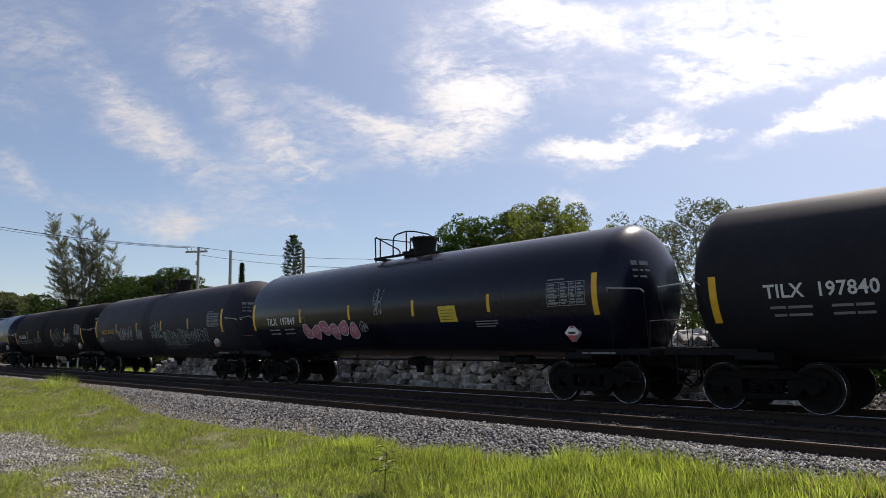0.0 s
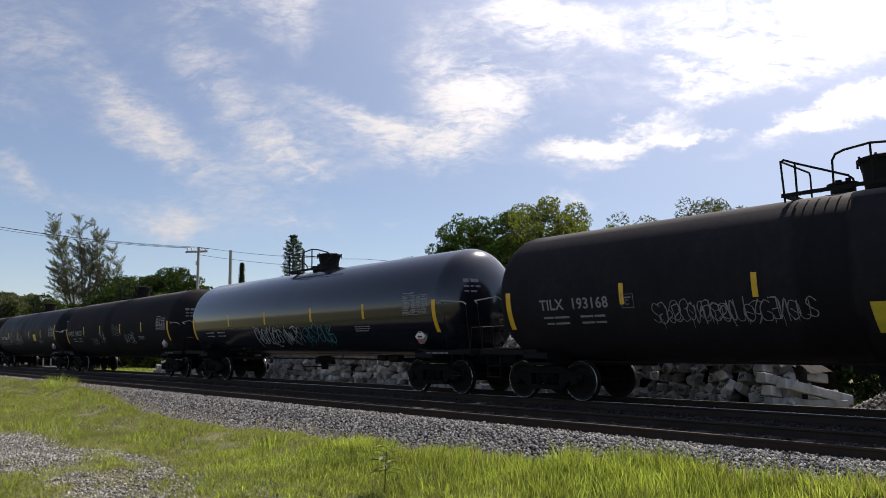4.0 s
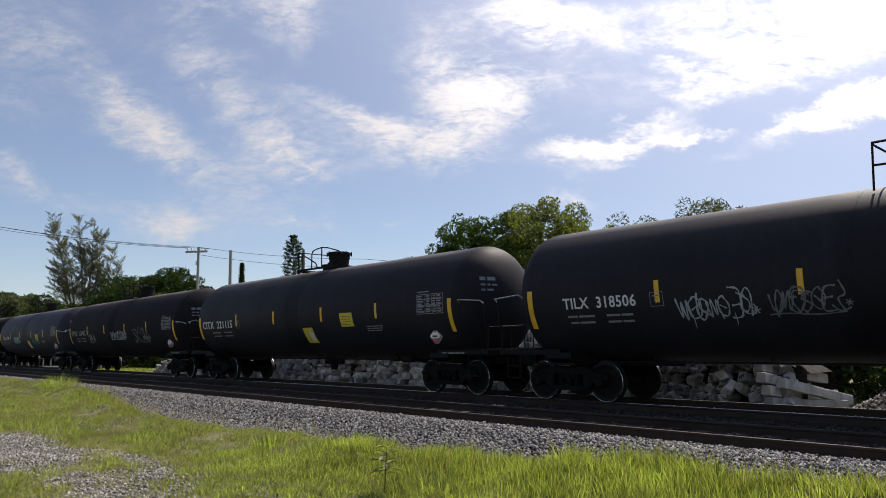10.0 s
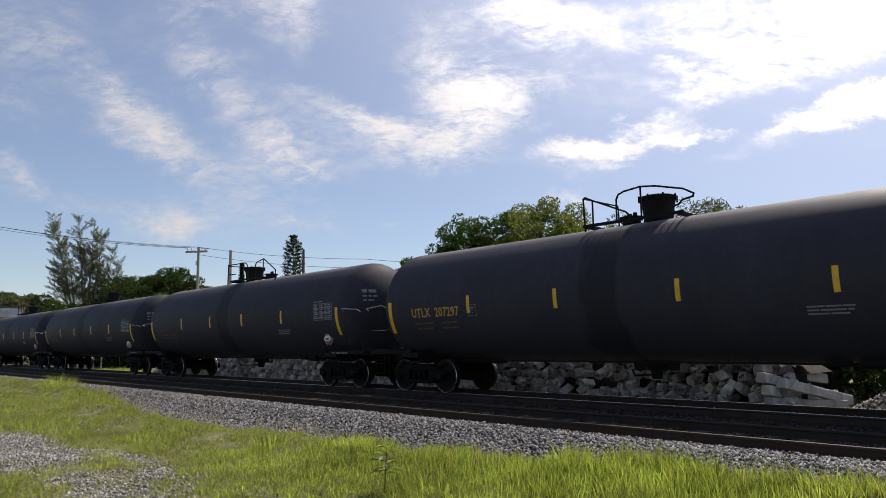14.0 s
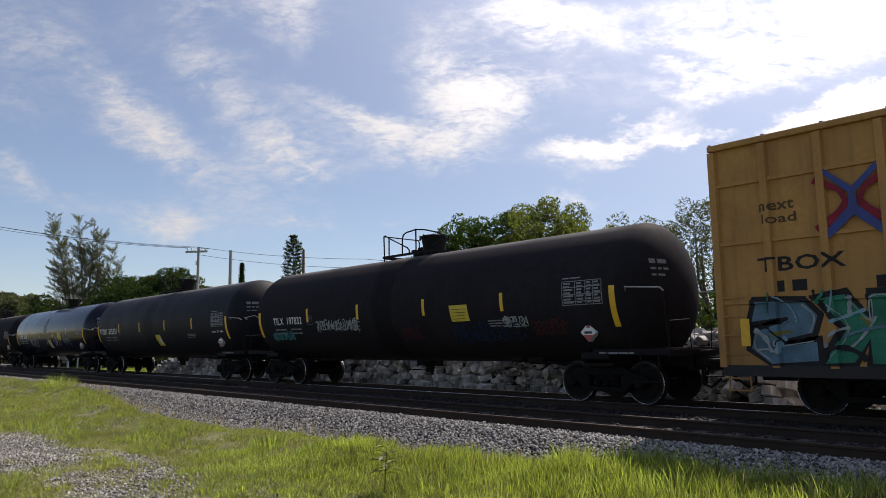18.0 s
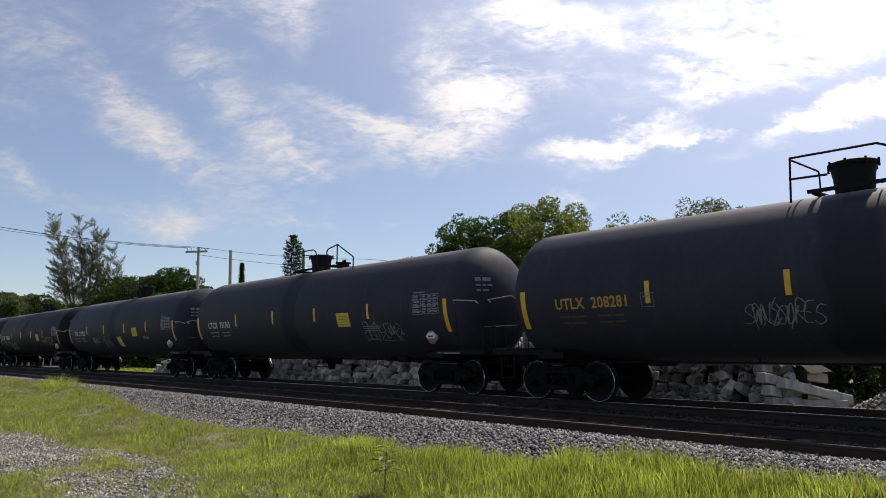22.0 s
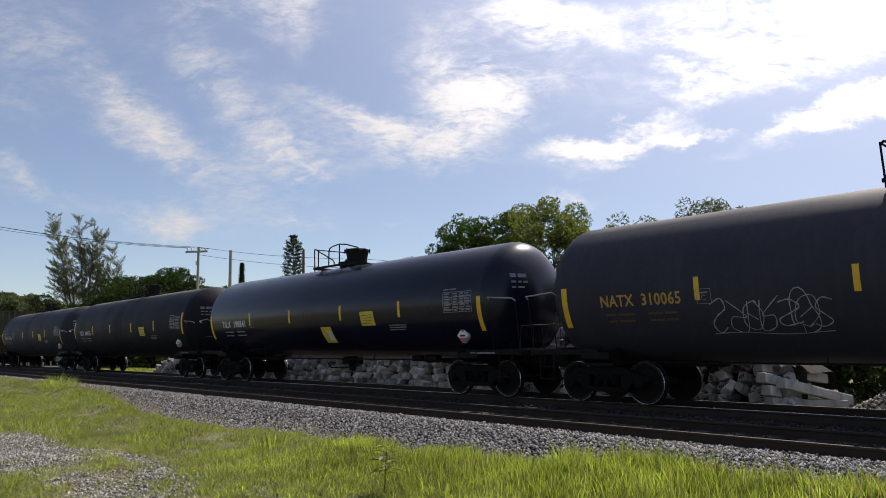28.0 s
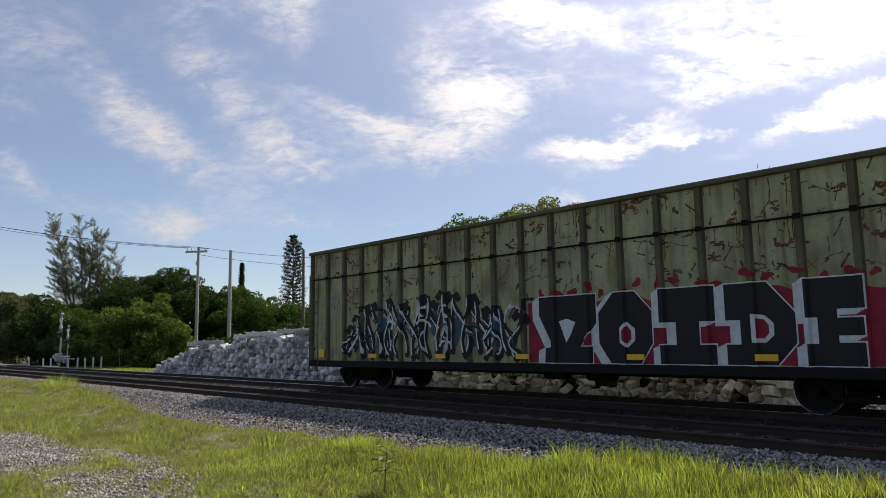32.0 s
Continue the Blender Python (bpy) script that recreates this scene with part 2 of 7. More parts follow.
M["tag_teal"] = material("teal_spray_paint", (0.03, 0.22, 0.24), 0.6, vary=0.35, scale=3)
M["tag_pink"] = material("pink_spray_paint", (0.45, 0.14, 0.2), 0.6, vary=0.3, scale=4)
M["tag_blue"] = material("blue_spray_paint", (0.03, 0.05, 0.22), 0.6, vary=0.35, scale=3)
M["tag_black"] = material("black_spray_paint", (0.026, 0.0245, 0.026), 0.7, vary=0.2, scale=4, spec=0.15)
M["tag_red"] = material("dark_red_spray_paint", (0.24, 0.028, 0.045), 0.7, vary=0.3, scale=3, spec=0.1)
M["tag_orange"] = material("rust_orange_spray_paint", (0.20, 0.075, 0.035), 0.7, vary=0.4, scale=3, spec=0.15)
M["tag_violet"] = material("violet_spray_paint", (0.09, 0.05, 0.22), 0.6, vary=0.3, scale=3)
M["box_yellow"] = material("faded_mustard_car_paint", (0.43, 0.225, 0.068), 0.6, vary=0.16, scale=0.9, dirt=(0.19, 0.095, 0.035), dirt_amount=0.15, streaks=0.4, bump=0.03, spec=0.25)
M["box_black"] = material("black_door_paint", (0.030, 0.029, 0.030), 0.55, vary=0.25, scale=1, dirt=(0.05, 0.042, 0.036), dirt_amount=0.1, streaks=0.15, spec=0.15)
M["box_white"] = material("white_end_cap_paint", (0.55, 0.55, 0.54), 0.5, vary=0.12, scale=1.5, dirt=(0.2, 0.17, 0.14), dirt_amount=0.15)
M["green"] = material("faded_sage_green_car_paint", (0.325, 0.333, 0.195), 0.75, vary=0.26, scale=1.1, dirt=(0.10, 0.05, 0.024), dirt_amount=0.36, streaks=0.7, bump=0.06, bump_scale=12, spec=0.15)
M["green_dark"] = material("grimy_green_rib_paint", (0.105, 0.10, 0.060), 0.7, vary=0.28, scale=1.5, dirt=(0.06, 0.03, 0.016), dirt_amount=0.3, streaks=0.35, spec=0.15)
M["rust"] = material("brown_rust_patch", (0.085, 0.042, 0.024), 0.85, vary=0.4, scale=4, bump=0.2)
M["concrete"] = material("weathered_concrete_tie", (0.47, 0.455, 0.425), 0.9, vary=0.22, scale=3, dirt=(0.14, 0.125, 0.11), dirt_amount=0.3, bump=0.3, bump_scale=30, per_object=0.5, spec=0.2)
M["concrete_joined"] = material("weathered_concrete_heap", (0.56, 0.545, 0.52), 0.9, vary=0.22, scale=3, dirt=(0.14, 0.125, 0.11), dirt_amount=0.3, bump=0.3, bump_scale=30, per_island=0.5, spec=0.2)
M["stone"] = material("crushed_grey_stone", (0.225, 0.213, 0.200), 0.85, vary=0.25, scale=6, bump=0.2, per_island=0.9, spec=0.3)
M["gravel_pale"] = material("pale_crushed_gravel", (0.33, 0.31, 0.285), 0.9, vary=0.25, scale=6, bump=0.2, per_island=0.8, spec=0.2)
# much darker than the shoulder stone, for the stones around both tracks
M["stone_dark"] = material("dark_track_ballast", (0.055, 0.049, 0.046), 0.95, vary=0.3, scale=6, bump=0.2, per_island=0.6, spec=0.1)
# near-black base puts the shade of the gaps between loose stones into the colour
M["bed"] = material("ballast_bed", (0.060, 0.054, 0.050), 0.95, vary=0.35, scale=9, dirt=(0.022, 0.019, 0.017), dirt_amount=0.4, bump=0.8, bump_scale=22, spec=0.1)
M["tie"] = material("oiled_wooden_tie", (0.055, 0.044, 0.036), 0.9, vary=0.3, scale=3, bump=0.4, per_object=0.25, spec=0.1)
M["ground"] = material("sandy_soil_with_turf", (0.15, 0.145, 0.06), 0.95, vary=0.35, scale=1.2, dirt=(0.19, 0.17, 0.13), dirt_amount=0.2, bump=0.5, bump_scale=15)
M["road"] = material("grey_asphalt", (0.16, 0.155, 0.15), 0.85, vary=0.2, scale=2, bump=0.3, bump_scale=60)
M["grass"] = material("backlit_grass", (0.225, 0.232, 0.092), 0.6, vary=0.4, scale=0.7, dirt=(0.23, 0.18, 0.11), dirt_amount=0.18, per_island=0.55, translucent=0.58)
M["thatch"] = material("dry_turf_thatch", (0.27, 0.23, 0.14), 0.8, vary=0.3, scale=0.7, per_island=0.4, translucent=0.4)
M["straw"] = material("dry_seed_heads", (0.36, 0.27, 0.17), 0.8, vary=0.3, scale=1, per_island=0.3, translucent=0.4)
M["leaf"] = material("glossy_green_leaf", (0.060, 0.100, 0.022), 0.7, vary=0.3, scale=0.4, per_island=0.4, translucent=0.3, spec=0.12)
M["leaf_light"] = material("sunlit_green_leaf", (0.125, 0.138, 0.048), 0.7, vary=0.3, scale=0.4, per_island=0.5, translucent=0.5, spec=0.12)
M["leaf_grey"] = material("grey_green_leaf", (0.115, 0.125, 0.066), 0.75, vary=0.3, scale=0.4, per_island=0.5, translucent=0.25, spec=0.12)
M["leaf_dark"] = material("dark_green_leaf", (0.040, 0.062, 0.018), 0.75, vary=0.35, scale=0.35, per_island=0.6, translucent=0.30, spec=0.12)
M["needle"] = material("grey_brown_needles", (0.12, 0.122, 0.075), 0.7, vary=0.3, scale=0.5, per_island=0.35, translucent=0.35)
M["bark"] = material("grey_brown_bark", (0.11, 0.09, 0.07), 0.9, vary=0.3, scale=3, bump=0.5, bump_scale=15)
M["pole"] = material("pale_concrete_pole", (0.34, 0.32, 0.29), 0.8, vary=0.12, scale=1.5, bump=0.1)
M["pole_wood"] = material("weathered_wood_pole", (0.13, 0.10, 0.075), 0.9, vary=0.25, scale=2, bump=0.3)
M["cable"] = material("dark_cable", (0.03, 0.03, 0.035), 0.6, vary=0.1)
M["galv"] = material("galvanised_steel", (0.30, 0.31, 0.32), 0.5, 0.5, vary=0.15, scale=5)
M["post_white"] = material("white_painted_post", (0.7, 0.7, 0.68), 0.6, vary=0.1, scale=4)
M["lens_red"] = material("red_signal_lens", (0.15, 0.01, 0.01), 0.2, vary=0.1)
M["black_plate"] = material("black_signal_plate", (0.015, 0.015, 0.015), 0.6, vary=0.2)
M["red_stripe"] = material("red_stripe_paint", (0.45, 0.05, 0.05), 0.55, vary=0.1)
M["leaf_bush"] = material("bright_bush_leaf", (0.098, 0.128, 0.036), 0.7, vary=0.3, scale=0.4, per_island=0.7, translucent=0.42, spec=0.12)
M["orange_faint"] = material("faint_orange_lettering", (0.10, 0.055, 0.022), 0.6, vary=0.3, scale=14)
M["navy_spray"] = material("navy_black_spray_paint", (0.024, 0.024, 0.042), 0.7, vary=0.3, scale=2, spec=0.1)
M["teal_spray"] = material("dusty_teal_spray_paint", (0.050, 0.105, 0.12), 0.7, vary=0.35, scale=2, spec=0.15)
M["brown_spray"] = material("dull_red_brown_spray_paint", (0.125, 0.072, 0.058), 0.75, vary=0.3, scale=2, spec=0.15)
M["indigo_spray"] = material("indigo_spray_paint", (0.050, 0.055, 0.16), 0.7, vary=0.3, scale=2, spec=0.15)
M["steel_spray"] = material("steel_blue_spray_paint", (0.11, 0.19, 0.25), 0.7, vary=0.35, scale=2, spec=0.15)
M["emerald_spray"] = material("emerald_spray_paint", (0.035, 0.19, 0.12), 0.7, vary=0.35, scale=2, spec=0.15)
M["plum_spray"] = material("plum_spray_paint", (0.060, 0.045, 0.095), 0.7, vary=0.35, scale=2, spec=0.15)
M["olive_spray"] = material("olive_yellow_spray_paint", (0.22, 0.20, 0.05), 0.7, vary=0.3, scale=3, spec=0.15)
M["slogan"] = material("faded_dark_slogan", (0.105, 0.066, 0.034), 0.7, vary=0.3, scale=6, spec=0.15)
M["pale_blue_spray"] = material("pale_blue_spray_paint", (0.20, 0.34, 0.40), 0.7, vary=0.3, scale=3, spec=0.15)
M["tussock"] = material("bright_tussock_grass", (0.262, 0.285, 0.100), 0.5, vary=0.4, scale=0.8, dirt=(0.25, 0.19, 0.11), dirt_amount=0.08, per_island=0.6, translucent=0.62)
M["scar"] = material("brown_rust_scrape", (0.13, 0.075, 0.042), 0.9, vary=0.55, scale=5, bump=0.15, spec=0.1)
# ---- mesh helpers ----
class Build:
    """Collects vertices and faces of one part."""

    def __init__(self):
        self.v, self.f = [], []

    def add(self, verts, faces):
        o = len(self.v)
        self.v += [tuple(p) for p in verts]
        self.f += [tuple(i + o for i in f) for f in faces]
        return self

    def box(self, cx, cy, cz, sx, sy, sz, turn=None, chamfer=0.0):
        x, y, z, c = sx / 2, sy / 2, sz / 2, chamfer
        if c:
            pts, faces = [], []
            # chamfered along x: octagonal section
            sec = [(-y + c, -z), (y - c, -z), (y, -z + c), (y, z - c), (y - c, z), (-y + c, z), (-y, z - c), (-y, -z + c)]
            for sx_ in (-x, x):
                pts += [(sx_, a, b) for a, b in sec]
            faces = [(i, (i + 1) % 8, 8 + (i + 1) % 8, 8 + i) for i in range(8)] + [tuple(range(7, -1, -1)), tuple(range(8, 16))]
        else:
            pts = [(a, b, d) for a in (-x, x) for b in (-y, y) for d in (-z, z)]
            faces = [(0, 1, 3, 2), (4, 6, 7, 5), (0, 4, 5, 1), (2, 3, 7, 6), (0, 2, 6, 4), (1, 5, 7, 3)]
        if turn is not None:
            pts = [turn @ Vector(p) for p in pts]
        return self.add([(p[0] + cx, p[1] + cy, p[2] + cz) for p in pts], faces)

    def cyl(self, p0, p1, r0, r1=None, seg=12, cap=True):
        r1 = r0 if r1 is None else r1
        p0, p1 = Vector(p0), Vector(p1)
        w = (p1 - p0).normalized()
        a = w.orthogonal().normalized()
        b = w.cross(a)
        pts = []
        for p, r in ((p0, r0), (p1, r1)):
            pts += [p + (a * math.cos(6.2831853 * i / seg) + b * math.sin(6.2831853 * i / seg)) * r for i in range(seg)]
        faces = [(i, (i + 1) % seg, seg + (i + 1) % seg, seg + i) for i in range(seg)]
        if cap:
            faces += [tuple(range(seg - 1, -1, -1)), tuple(range(seg, 2 * seg))]
        return self.add(pts, faces)

    def tube(self, pts, r, seg=6):
        pts = [Vector(p) for p in pts]
        for a, b in zip(pts[:-1], pts[1:]):
            d = (b - a).normalized() * r * 0.5
            self.cyl(a - d, b + d, r, seg=seg)
        return self

    def lathe(self, prof, axis="y", seg=32, centre=(0, 0, 0), closed=False):
        """prof: (distance along the axis, radius)."""
        n = len(prof)
        pts, faces = [], []
        for i in range(seg):
            a = 6.2831853 * i / seg
            for d, r in prof:
                p = {"y": (r * math.cos(a), d, r * math.sin(a)), "x": (d, r * math.cos(a), r * math.sin(a)), "z": (r * math.cos(a), r * math.sin(a), d)}[axis]
                pts.append((p[0] + centre[0], p[1] + centre[1], p[2] + centre[2]))
        for i in range(seg):
            j = (i + 1) % seg
            for k in range(n if closed else n - 1):
                l = (k + 1) % n
                faces.append((i * n + k, j * n + k, j * n + l, i * n + l))
        return self.add(pts, faces)

    def prism(self, poly, y0, y1):
        """A polygon in x, z drawn out from y0 to y1."""
        n = len(poly)
        pts = [(x, y0, z) for x, z in poly] + [(x, y1, z) for x, z in poly]
        faces = [tuple(range(n)), tuple(range(2 * n - 1, n - 1, -1))] + [(i, n + i, n + (i + 1) % n, (i + 1) % n) for i in range(n)]
        return self.add(pts, faces)

    def mesh(self, name, mat, smooth=False, bevel=0.0):
        me = bpy.data.meshes.new(name)
        me.from_pydata(self.v, [], self.f)
        bm = bmesh.new()
        bm.from_mesh(me)
        if bevel:
            bmesh.ops.remove_doubles(bm, verts=bm.verts, dist=0.0005)
            bmesh.ops.bevel(bm, geom=[e for e in bm.edges if e.is_manifold and e.calc_face_angle(0) > 0.6], offset=bevel, segments=1, affect="EDGES", clamp_overlap=True)
        bmesh.ops.recalc_face_normals(bm, faces=bm.faces)
        bm.to_mesh(me)
        bm.free()
        me.materials.append(mat)
        if smooth:
            me.shade_smooth()
            me.set_sharp_from_angle(angle=radians(38))
        return me


def part(name, me, parent, label="", mat=None, at=None):
    """One mesh object under a thing or a part; mat overrides the mesh's own material on this object."""
    ob = new(name, me)
    ob.parent = parent
    if at is not None:
        ob.matrix_basis = at
    if mat is not None:
        ob.material_slots[0].link = "OBJECT"
        ob.material_slots[0].material = mat
    if label:
        ob["label"] = label
    return ob


def thing(name, label, category, at, group="", kind=""):
    ob = new(name)
    ob.empty_display_size = 0.3
    ob.matrix_basis = at
    return tagged(ob, label, category, group, kind)


def solid(name, me, label, category, group="", kind="", at=None):
    ob = new(name, me)
    if at is not None:
        ob.matrix_basis = at
    return tagged(ob, label, category, group, kind)
# ---- ground and tracks ----
TRAIN_Y, NEAR_Y = 14.81, 11.06


def profile_z(y):
    rows = [(-3000, -0.5), (7.9, -0.5), (8.4, -0.46), (9.5, -0.21), (9.8, -0.185), (17.0, -0.20), (18.2, -0.48), (3000, -0.5)]
    for (a, za), (b, zb) in zip(rows[:-1], rows[1:]):
        if a <= y <= b:
            return za + (zb - za) * (y - a) / (b - a)
    return -0.5


def grass_edge(x):
    """How far the turf reaches towards the track."""
    rows = ((-60, 9.7), (-36, 9.7), (-30, 9.5), (-26, 9.1), (-22, 8.4), (-19, 7.85), (-16, 7.9), (-14.4, 8.2), (-12.4, 8.25), (-10.5, 8.2), (-9.5, 8.05),
            (-8.3, 8.3), (-7, 8.45), (-5.9, 8.8), (-5.2, 8.9), (-4.5, 8.8), (-3.6, 8.9), (-3, 9.0), (10, 9.0))
    for (a, ya), (b, yb) in zip(rows[:-1], rows[1:]):
        if a <= x <= b:
            return ya + (yb - ya) * (x - a) / (b - a) + 0.22 * noise.noise((x * 0.9, 0, 2)) + 0.10 * noise.noise((x * 2.7, 0, 8))
    return 8.4


def ground_z(x, y):
    """The lie of the land: the turf heaps up a little where it meets the ballast."""
    z = profile_z(y)
    if y < 9.8 and -100 < x < 20:
        e = grass_edge(x)
        fade = max(0.0, min(1.0, (e - 0.05 - y) / 0.4))
        z += fade * (0.09 * noise.noise((x * 0.35, y * 0.5, 0.0)) + 0.04 * noise.noise((x * 1.3, y * 1.3, 3.0)))
        away = max(0.0, 1.0 - abs(y - e + 0.85) / 0.85)
        z += (0.17 if x < -22 else 0.12 if x < -10 else 0.04) * away * away * (3 - 2 * away) * (1 + 0.5 * noise.noise((x * 0.5, 3.0, 0.0)))
    return z


def ground_sheet():
    xs = [-3000, -800, -300, -160] + [-100 + 1.0 * i for i in range(121)] + [60, 160, 300, 800, 3000]
    ys = [-3000, -600, -150, -40, -10] + [-4 + 0.5 * i for i in range(60)] + [30, 40, 60, 100, 200, 600, 3000]
    b = Build()
    pts = []
    for x in xs:
        for y in ys:
            pts.append((x, y, ground_z(x, y) - 0.01))
    n = len(ys)
    b.add(pts, [(i * n + j, (i + 1) * n + j, (i + 1) * n + j + 1, i * n + j + 1) for i in range(len(xs) - 1) for j in range(n - 1)])
    solid("ground", b.mesh("ground", M["ground"], smooth=True), "sandy ground with rough turf beside the railway", "ground", kind="structure")
    bed = Build()
    ys = [8.3, 9.0, 9.6, 10.4, 11.4, 12.4, 13.2, 14.2, 15.4, 16.4, 17.0, 18.0]
    xs = [-400, -200] + [-120 + 2.0 * i for i in range(76)] + [100, 300]
    pts = [(x, y, profile_z(y) + (0.02 if y > 8.5 else -0.12) + 0.015 * noise.noise((x, y, 1))) for x in xs for y in ys]
    n = len(ys)
    bed.add(pts, [(i * n + j, (i + 1) * n + j, (i + 1) * n + j + 1, i * n + j + 1) for i in range(len(xs) - 1) for j in range(n - 1)])
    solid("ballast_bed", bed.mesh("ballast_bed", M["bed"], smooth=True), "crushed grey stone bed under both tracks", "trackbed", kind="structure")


RAIL_SECTION = [(-0.075, -0.185), (0.075, -0.185), (0.075, -0.170), (0.012, -0.150), (0.010, -0.048), (0.036, -0.035), (0.036, -0.006),
                (-0.036, -0.006), (-0.036, -0.035), (-0.010, -0.048), (-0.012, -0.150), (-0.075, -0.170)]
HEAD = [(-0.036, -0.0055), (0.036, -0.0055), (0.033, 0.0), (-0.033, 0.0)]


def track(y, name, head, label, wood="tie", lift=0.0):
    t = thing(name, label, "railway track", pose(0, y, 0), kind="structure")
    x0, x1 = -400.0, 120.0
    for s in (-1, 1):
        r, h = Build(), Build()
        for sec, bb in ((RAIL_SECTION, r), (HEAD, h)):
            n = len(sec)
            bb.add([(x0, s * 0.7535 + a, z) for a, z in sec] + [(x1, s * 0.7535 + a, z) for a, z in sec],
                   [(i, (i + 1) % n, n + (i + 1) % n, n + i) for i in range(n)] + [tuple(range(n)), tuple(range(2 * n - 1, n - 1, -1))])
        ro = part("rail", r.mesh("rail", M["rail"]), t, "rusty steel rail")
        part("rail_head", h.mesh("rail_head", head), ro, "worn running surface")
    tie = Build().box(0, 0, -0.255, 0.23, 2.6, 0.17, chamfer=0.02).mesh("tie", M[wood])
    clip = Build()
    for s in (-1, 1):
        clip.box(0, s * 0.7535, -0.178, 0.19, 0.36, 0.015)
        for q in (-1, 1):
            clip.box(0.04, s * 0.7535 + q * 0.10, -0.163, 0.03, 0.05, 0.03)
    clip = clip.mesh("tie_plate", M["rail"])
    for i in range(120):
        x = -66 + i * 0.56
        to = part("wooden_tie", tie, t, at=pose(x, random.uniform(-0.04, 0.04), random.uniform(-0.008, 0.004) + lift, 0, 0, random.uniform(-1, 1)))
        part("tie_plate", clip, to, "spiked steel tie plates")
    return t


ground_sheet()
track(TRAIN_Y, "track_far", M["railhead"], "railway track with polished rails under the train")
track(NEAR_Y, "track_near", M["rail_rust"], "parallel railway track with dull brown rails", "tie_pale", 0.02)
# ---- train ----
R, ZC = 1.60, 2.50
CARS, WHEELSETS = [], []
MESH = {}


def surf(x, v, off=0.004):
    """A point on the tank's near side: x along the car, v along the girth upwards from mid height."""
    a = v / R
    return (x, -(R + off) * math.cos(a), ZC + (R + off) * math.sin(a))


def flat_side(y, z0=0.0):
    return lambda x, v, off=0.004: (x, y - off, z0 + v)


def patch(b, place, x0, x1, v0, v1, off=0.004, lean=0.0):
    n = max(1, int(abs(v1 - v0) / 0.12 + 0.5))
    for i in range(n):
        a, c = v0 + (v1 - v0) * i / n, v0 + (v1 - v0) * (i + 1) / n
        la, lc = lean * i / n, lean * (i + 1) / n
        b.add([place(x0 + la, a, off), place(x1 + la, a, off), place(x1 + lc, c, off), place(x0 + lc, c, off)], [(0, 1, 2, 3)])


def ribbon(b, place, pts, w, off=0.006, closed=False):
    """A painted stroke of width w along points (x, v)."""
    if closed:
        pts = pts + pts[:2]
    left, right = [], []
    for i, (x, v) in enumerate(pts):
        xa, va = pts[max(0, i - 1)]
        xb, vb = pts[min(len(pts) - 1, i + 1)]
        dx, dv = xb - xa, vb - va
        d = math.hypot(dx, dv) or 1
        ww = w * (0.75 + 0.25 * math.sin(i * 1.7)) / 2
        left.append(place(x - dv / d * ww, v + dx / d * ww, off))
        right.append(place(x + dv / d * ww, v - dx / d * ww, off))
    n = len(pts)
    b.add(left + right, [(i, i + 1, n + i + 1, n + i) for i in range(n - 1)])


def bars(b, place, x0, v, words, h=0.075, off=0.005):
    """A line of writing too small to read: a bar for each word."""
    x = x0
    for w in words:
        patch(b, place, x, x + w, v, v + h, off)
        x += w + h * 0.7


def lettering(name, text, place, x0, v0, width, height, mat, parent, label="", off=0.005, cuts=()):
    cu = bpy.data.curves.new(name, "FONT")
    cu.offset = 0.020
    cu.body, cu.size, cu.resolution_u = text, 1.0, 2
    cu.space_character = 1.05
    ob = bpy.data.objects.new(name, cu)
    me = bpy.data.meshes.new_from_object(ob)
    bpy.data.objects.remove(ob)
    bpy.data.curves.remove(cu)
    bm = bmesh.new()
    bm.from_mesh(me)
    xs, ys = [p.co.x for p in bm.verts], [p.co.y for p in bm.verts]
    lo, hi = min(xs), max(xs)
    yl, yh = 0.0, max(0.6, max(ys))
    for p in bm.verts:
        p.co = Vector(((p.co.x - lo) / (hi - lo) * width, (p.co.y - yl) / (yh - yl) * height, 0))
    k = 0.09
    while k < height:
        bmesh.ops.bisect_plane(bm, geom=bm.verts[:] + bm.edges[:] + bm.faces[:], plane_co=(0, k, 0), plane_no=(0, 1, 0))
        k += 0.09
    for c in cuts:
        if 0 < c - x0 < width:
            bmesh.ops.bisect_plane(bm, geom=bm.verts[:] + bm.edges[:] + bm.faces[:], plane_co=(c - x0, 0, 0), plane_no=(1, 0, 0))
    for p in bm.verts:
        p.co = Vector(place(x0 + p.co.x, v0 + p.co.y, off))
    bm.to_mesh(me)
    bm.free()
    me.materials.clear()
    me.materials.append(mat)
    return part(name, me, parent, label)


def smooth_loop(rng, cx, cv, rx, rv, n=18, wob=0.35, closed=True):
    ph = [rng.uniform(0, 6.28) for _ in range(3)]
    pts = []
    span = 6.2831853 if closed else rng.uniform(3.6, 5.6)
    a0 = rng.uniform(0, 6.28)
    for i in range(n):
        a = a0 + span * i / (n if closed else n - 1)
        k = 1 + wob * (math.sin(2 * a + ph[0]) * 0.6 + math.sin(3 * a + ph[1]) * 0.4)
        pts.append((cx + rx * k * math.cos(a), cv + rv * k * math.sin(a)))
    return pts


def smooth_line(pts, n=6):
    """A smooth curve through the given points."""
    out = []
    for i in range(len(pts) - 1):
        p0, p1, p2, p3 = pts[max(0, i - 1)], pts[i], pts[i + 1], pts[min(len(pts) - 1, i + 2)]
        for k in range(n):
            t = k / n
            out.append(tuple(0.5 * (2 * b + (c - a) * t + (2 * a - 5 * b + 4 * c - d) * t * t + (3 * b - a - 3 * c + d) * t ** 3) for a, b, c, d in zip(p0, p1, p2, p3)))
    return out + [pts[-1]]


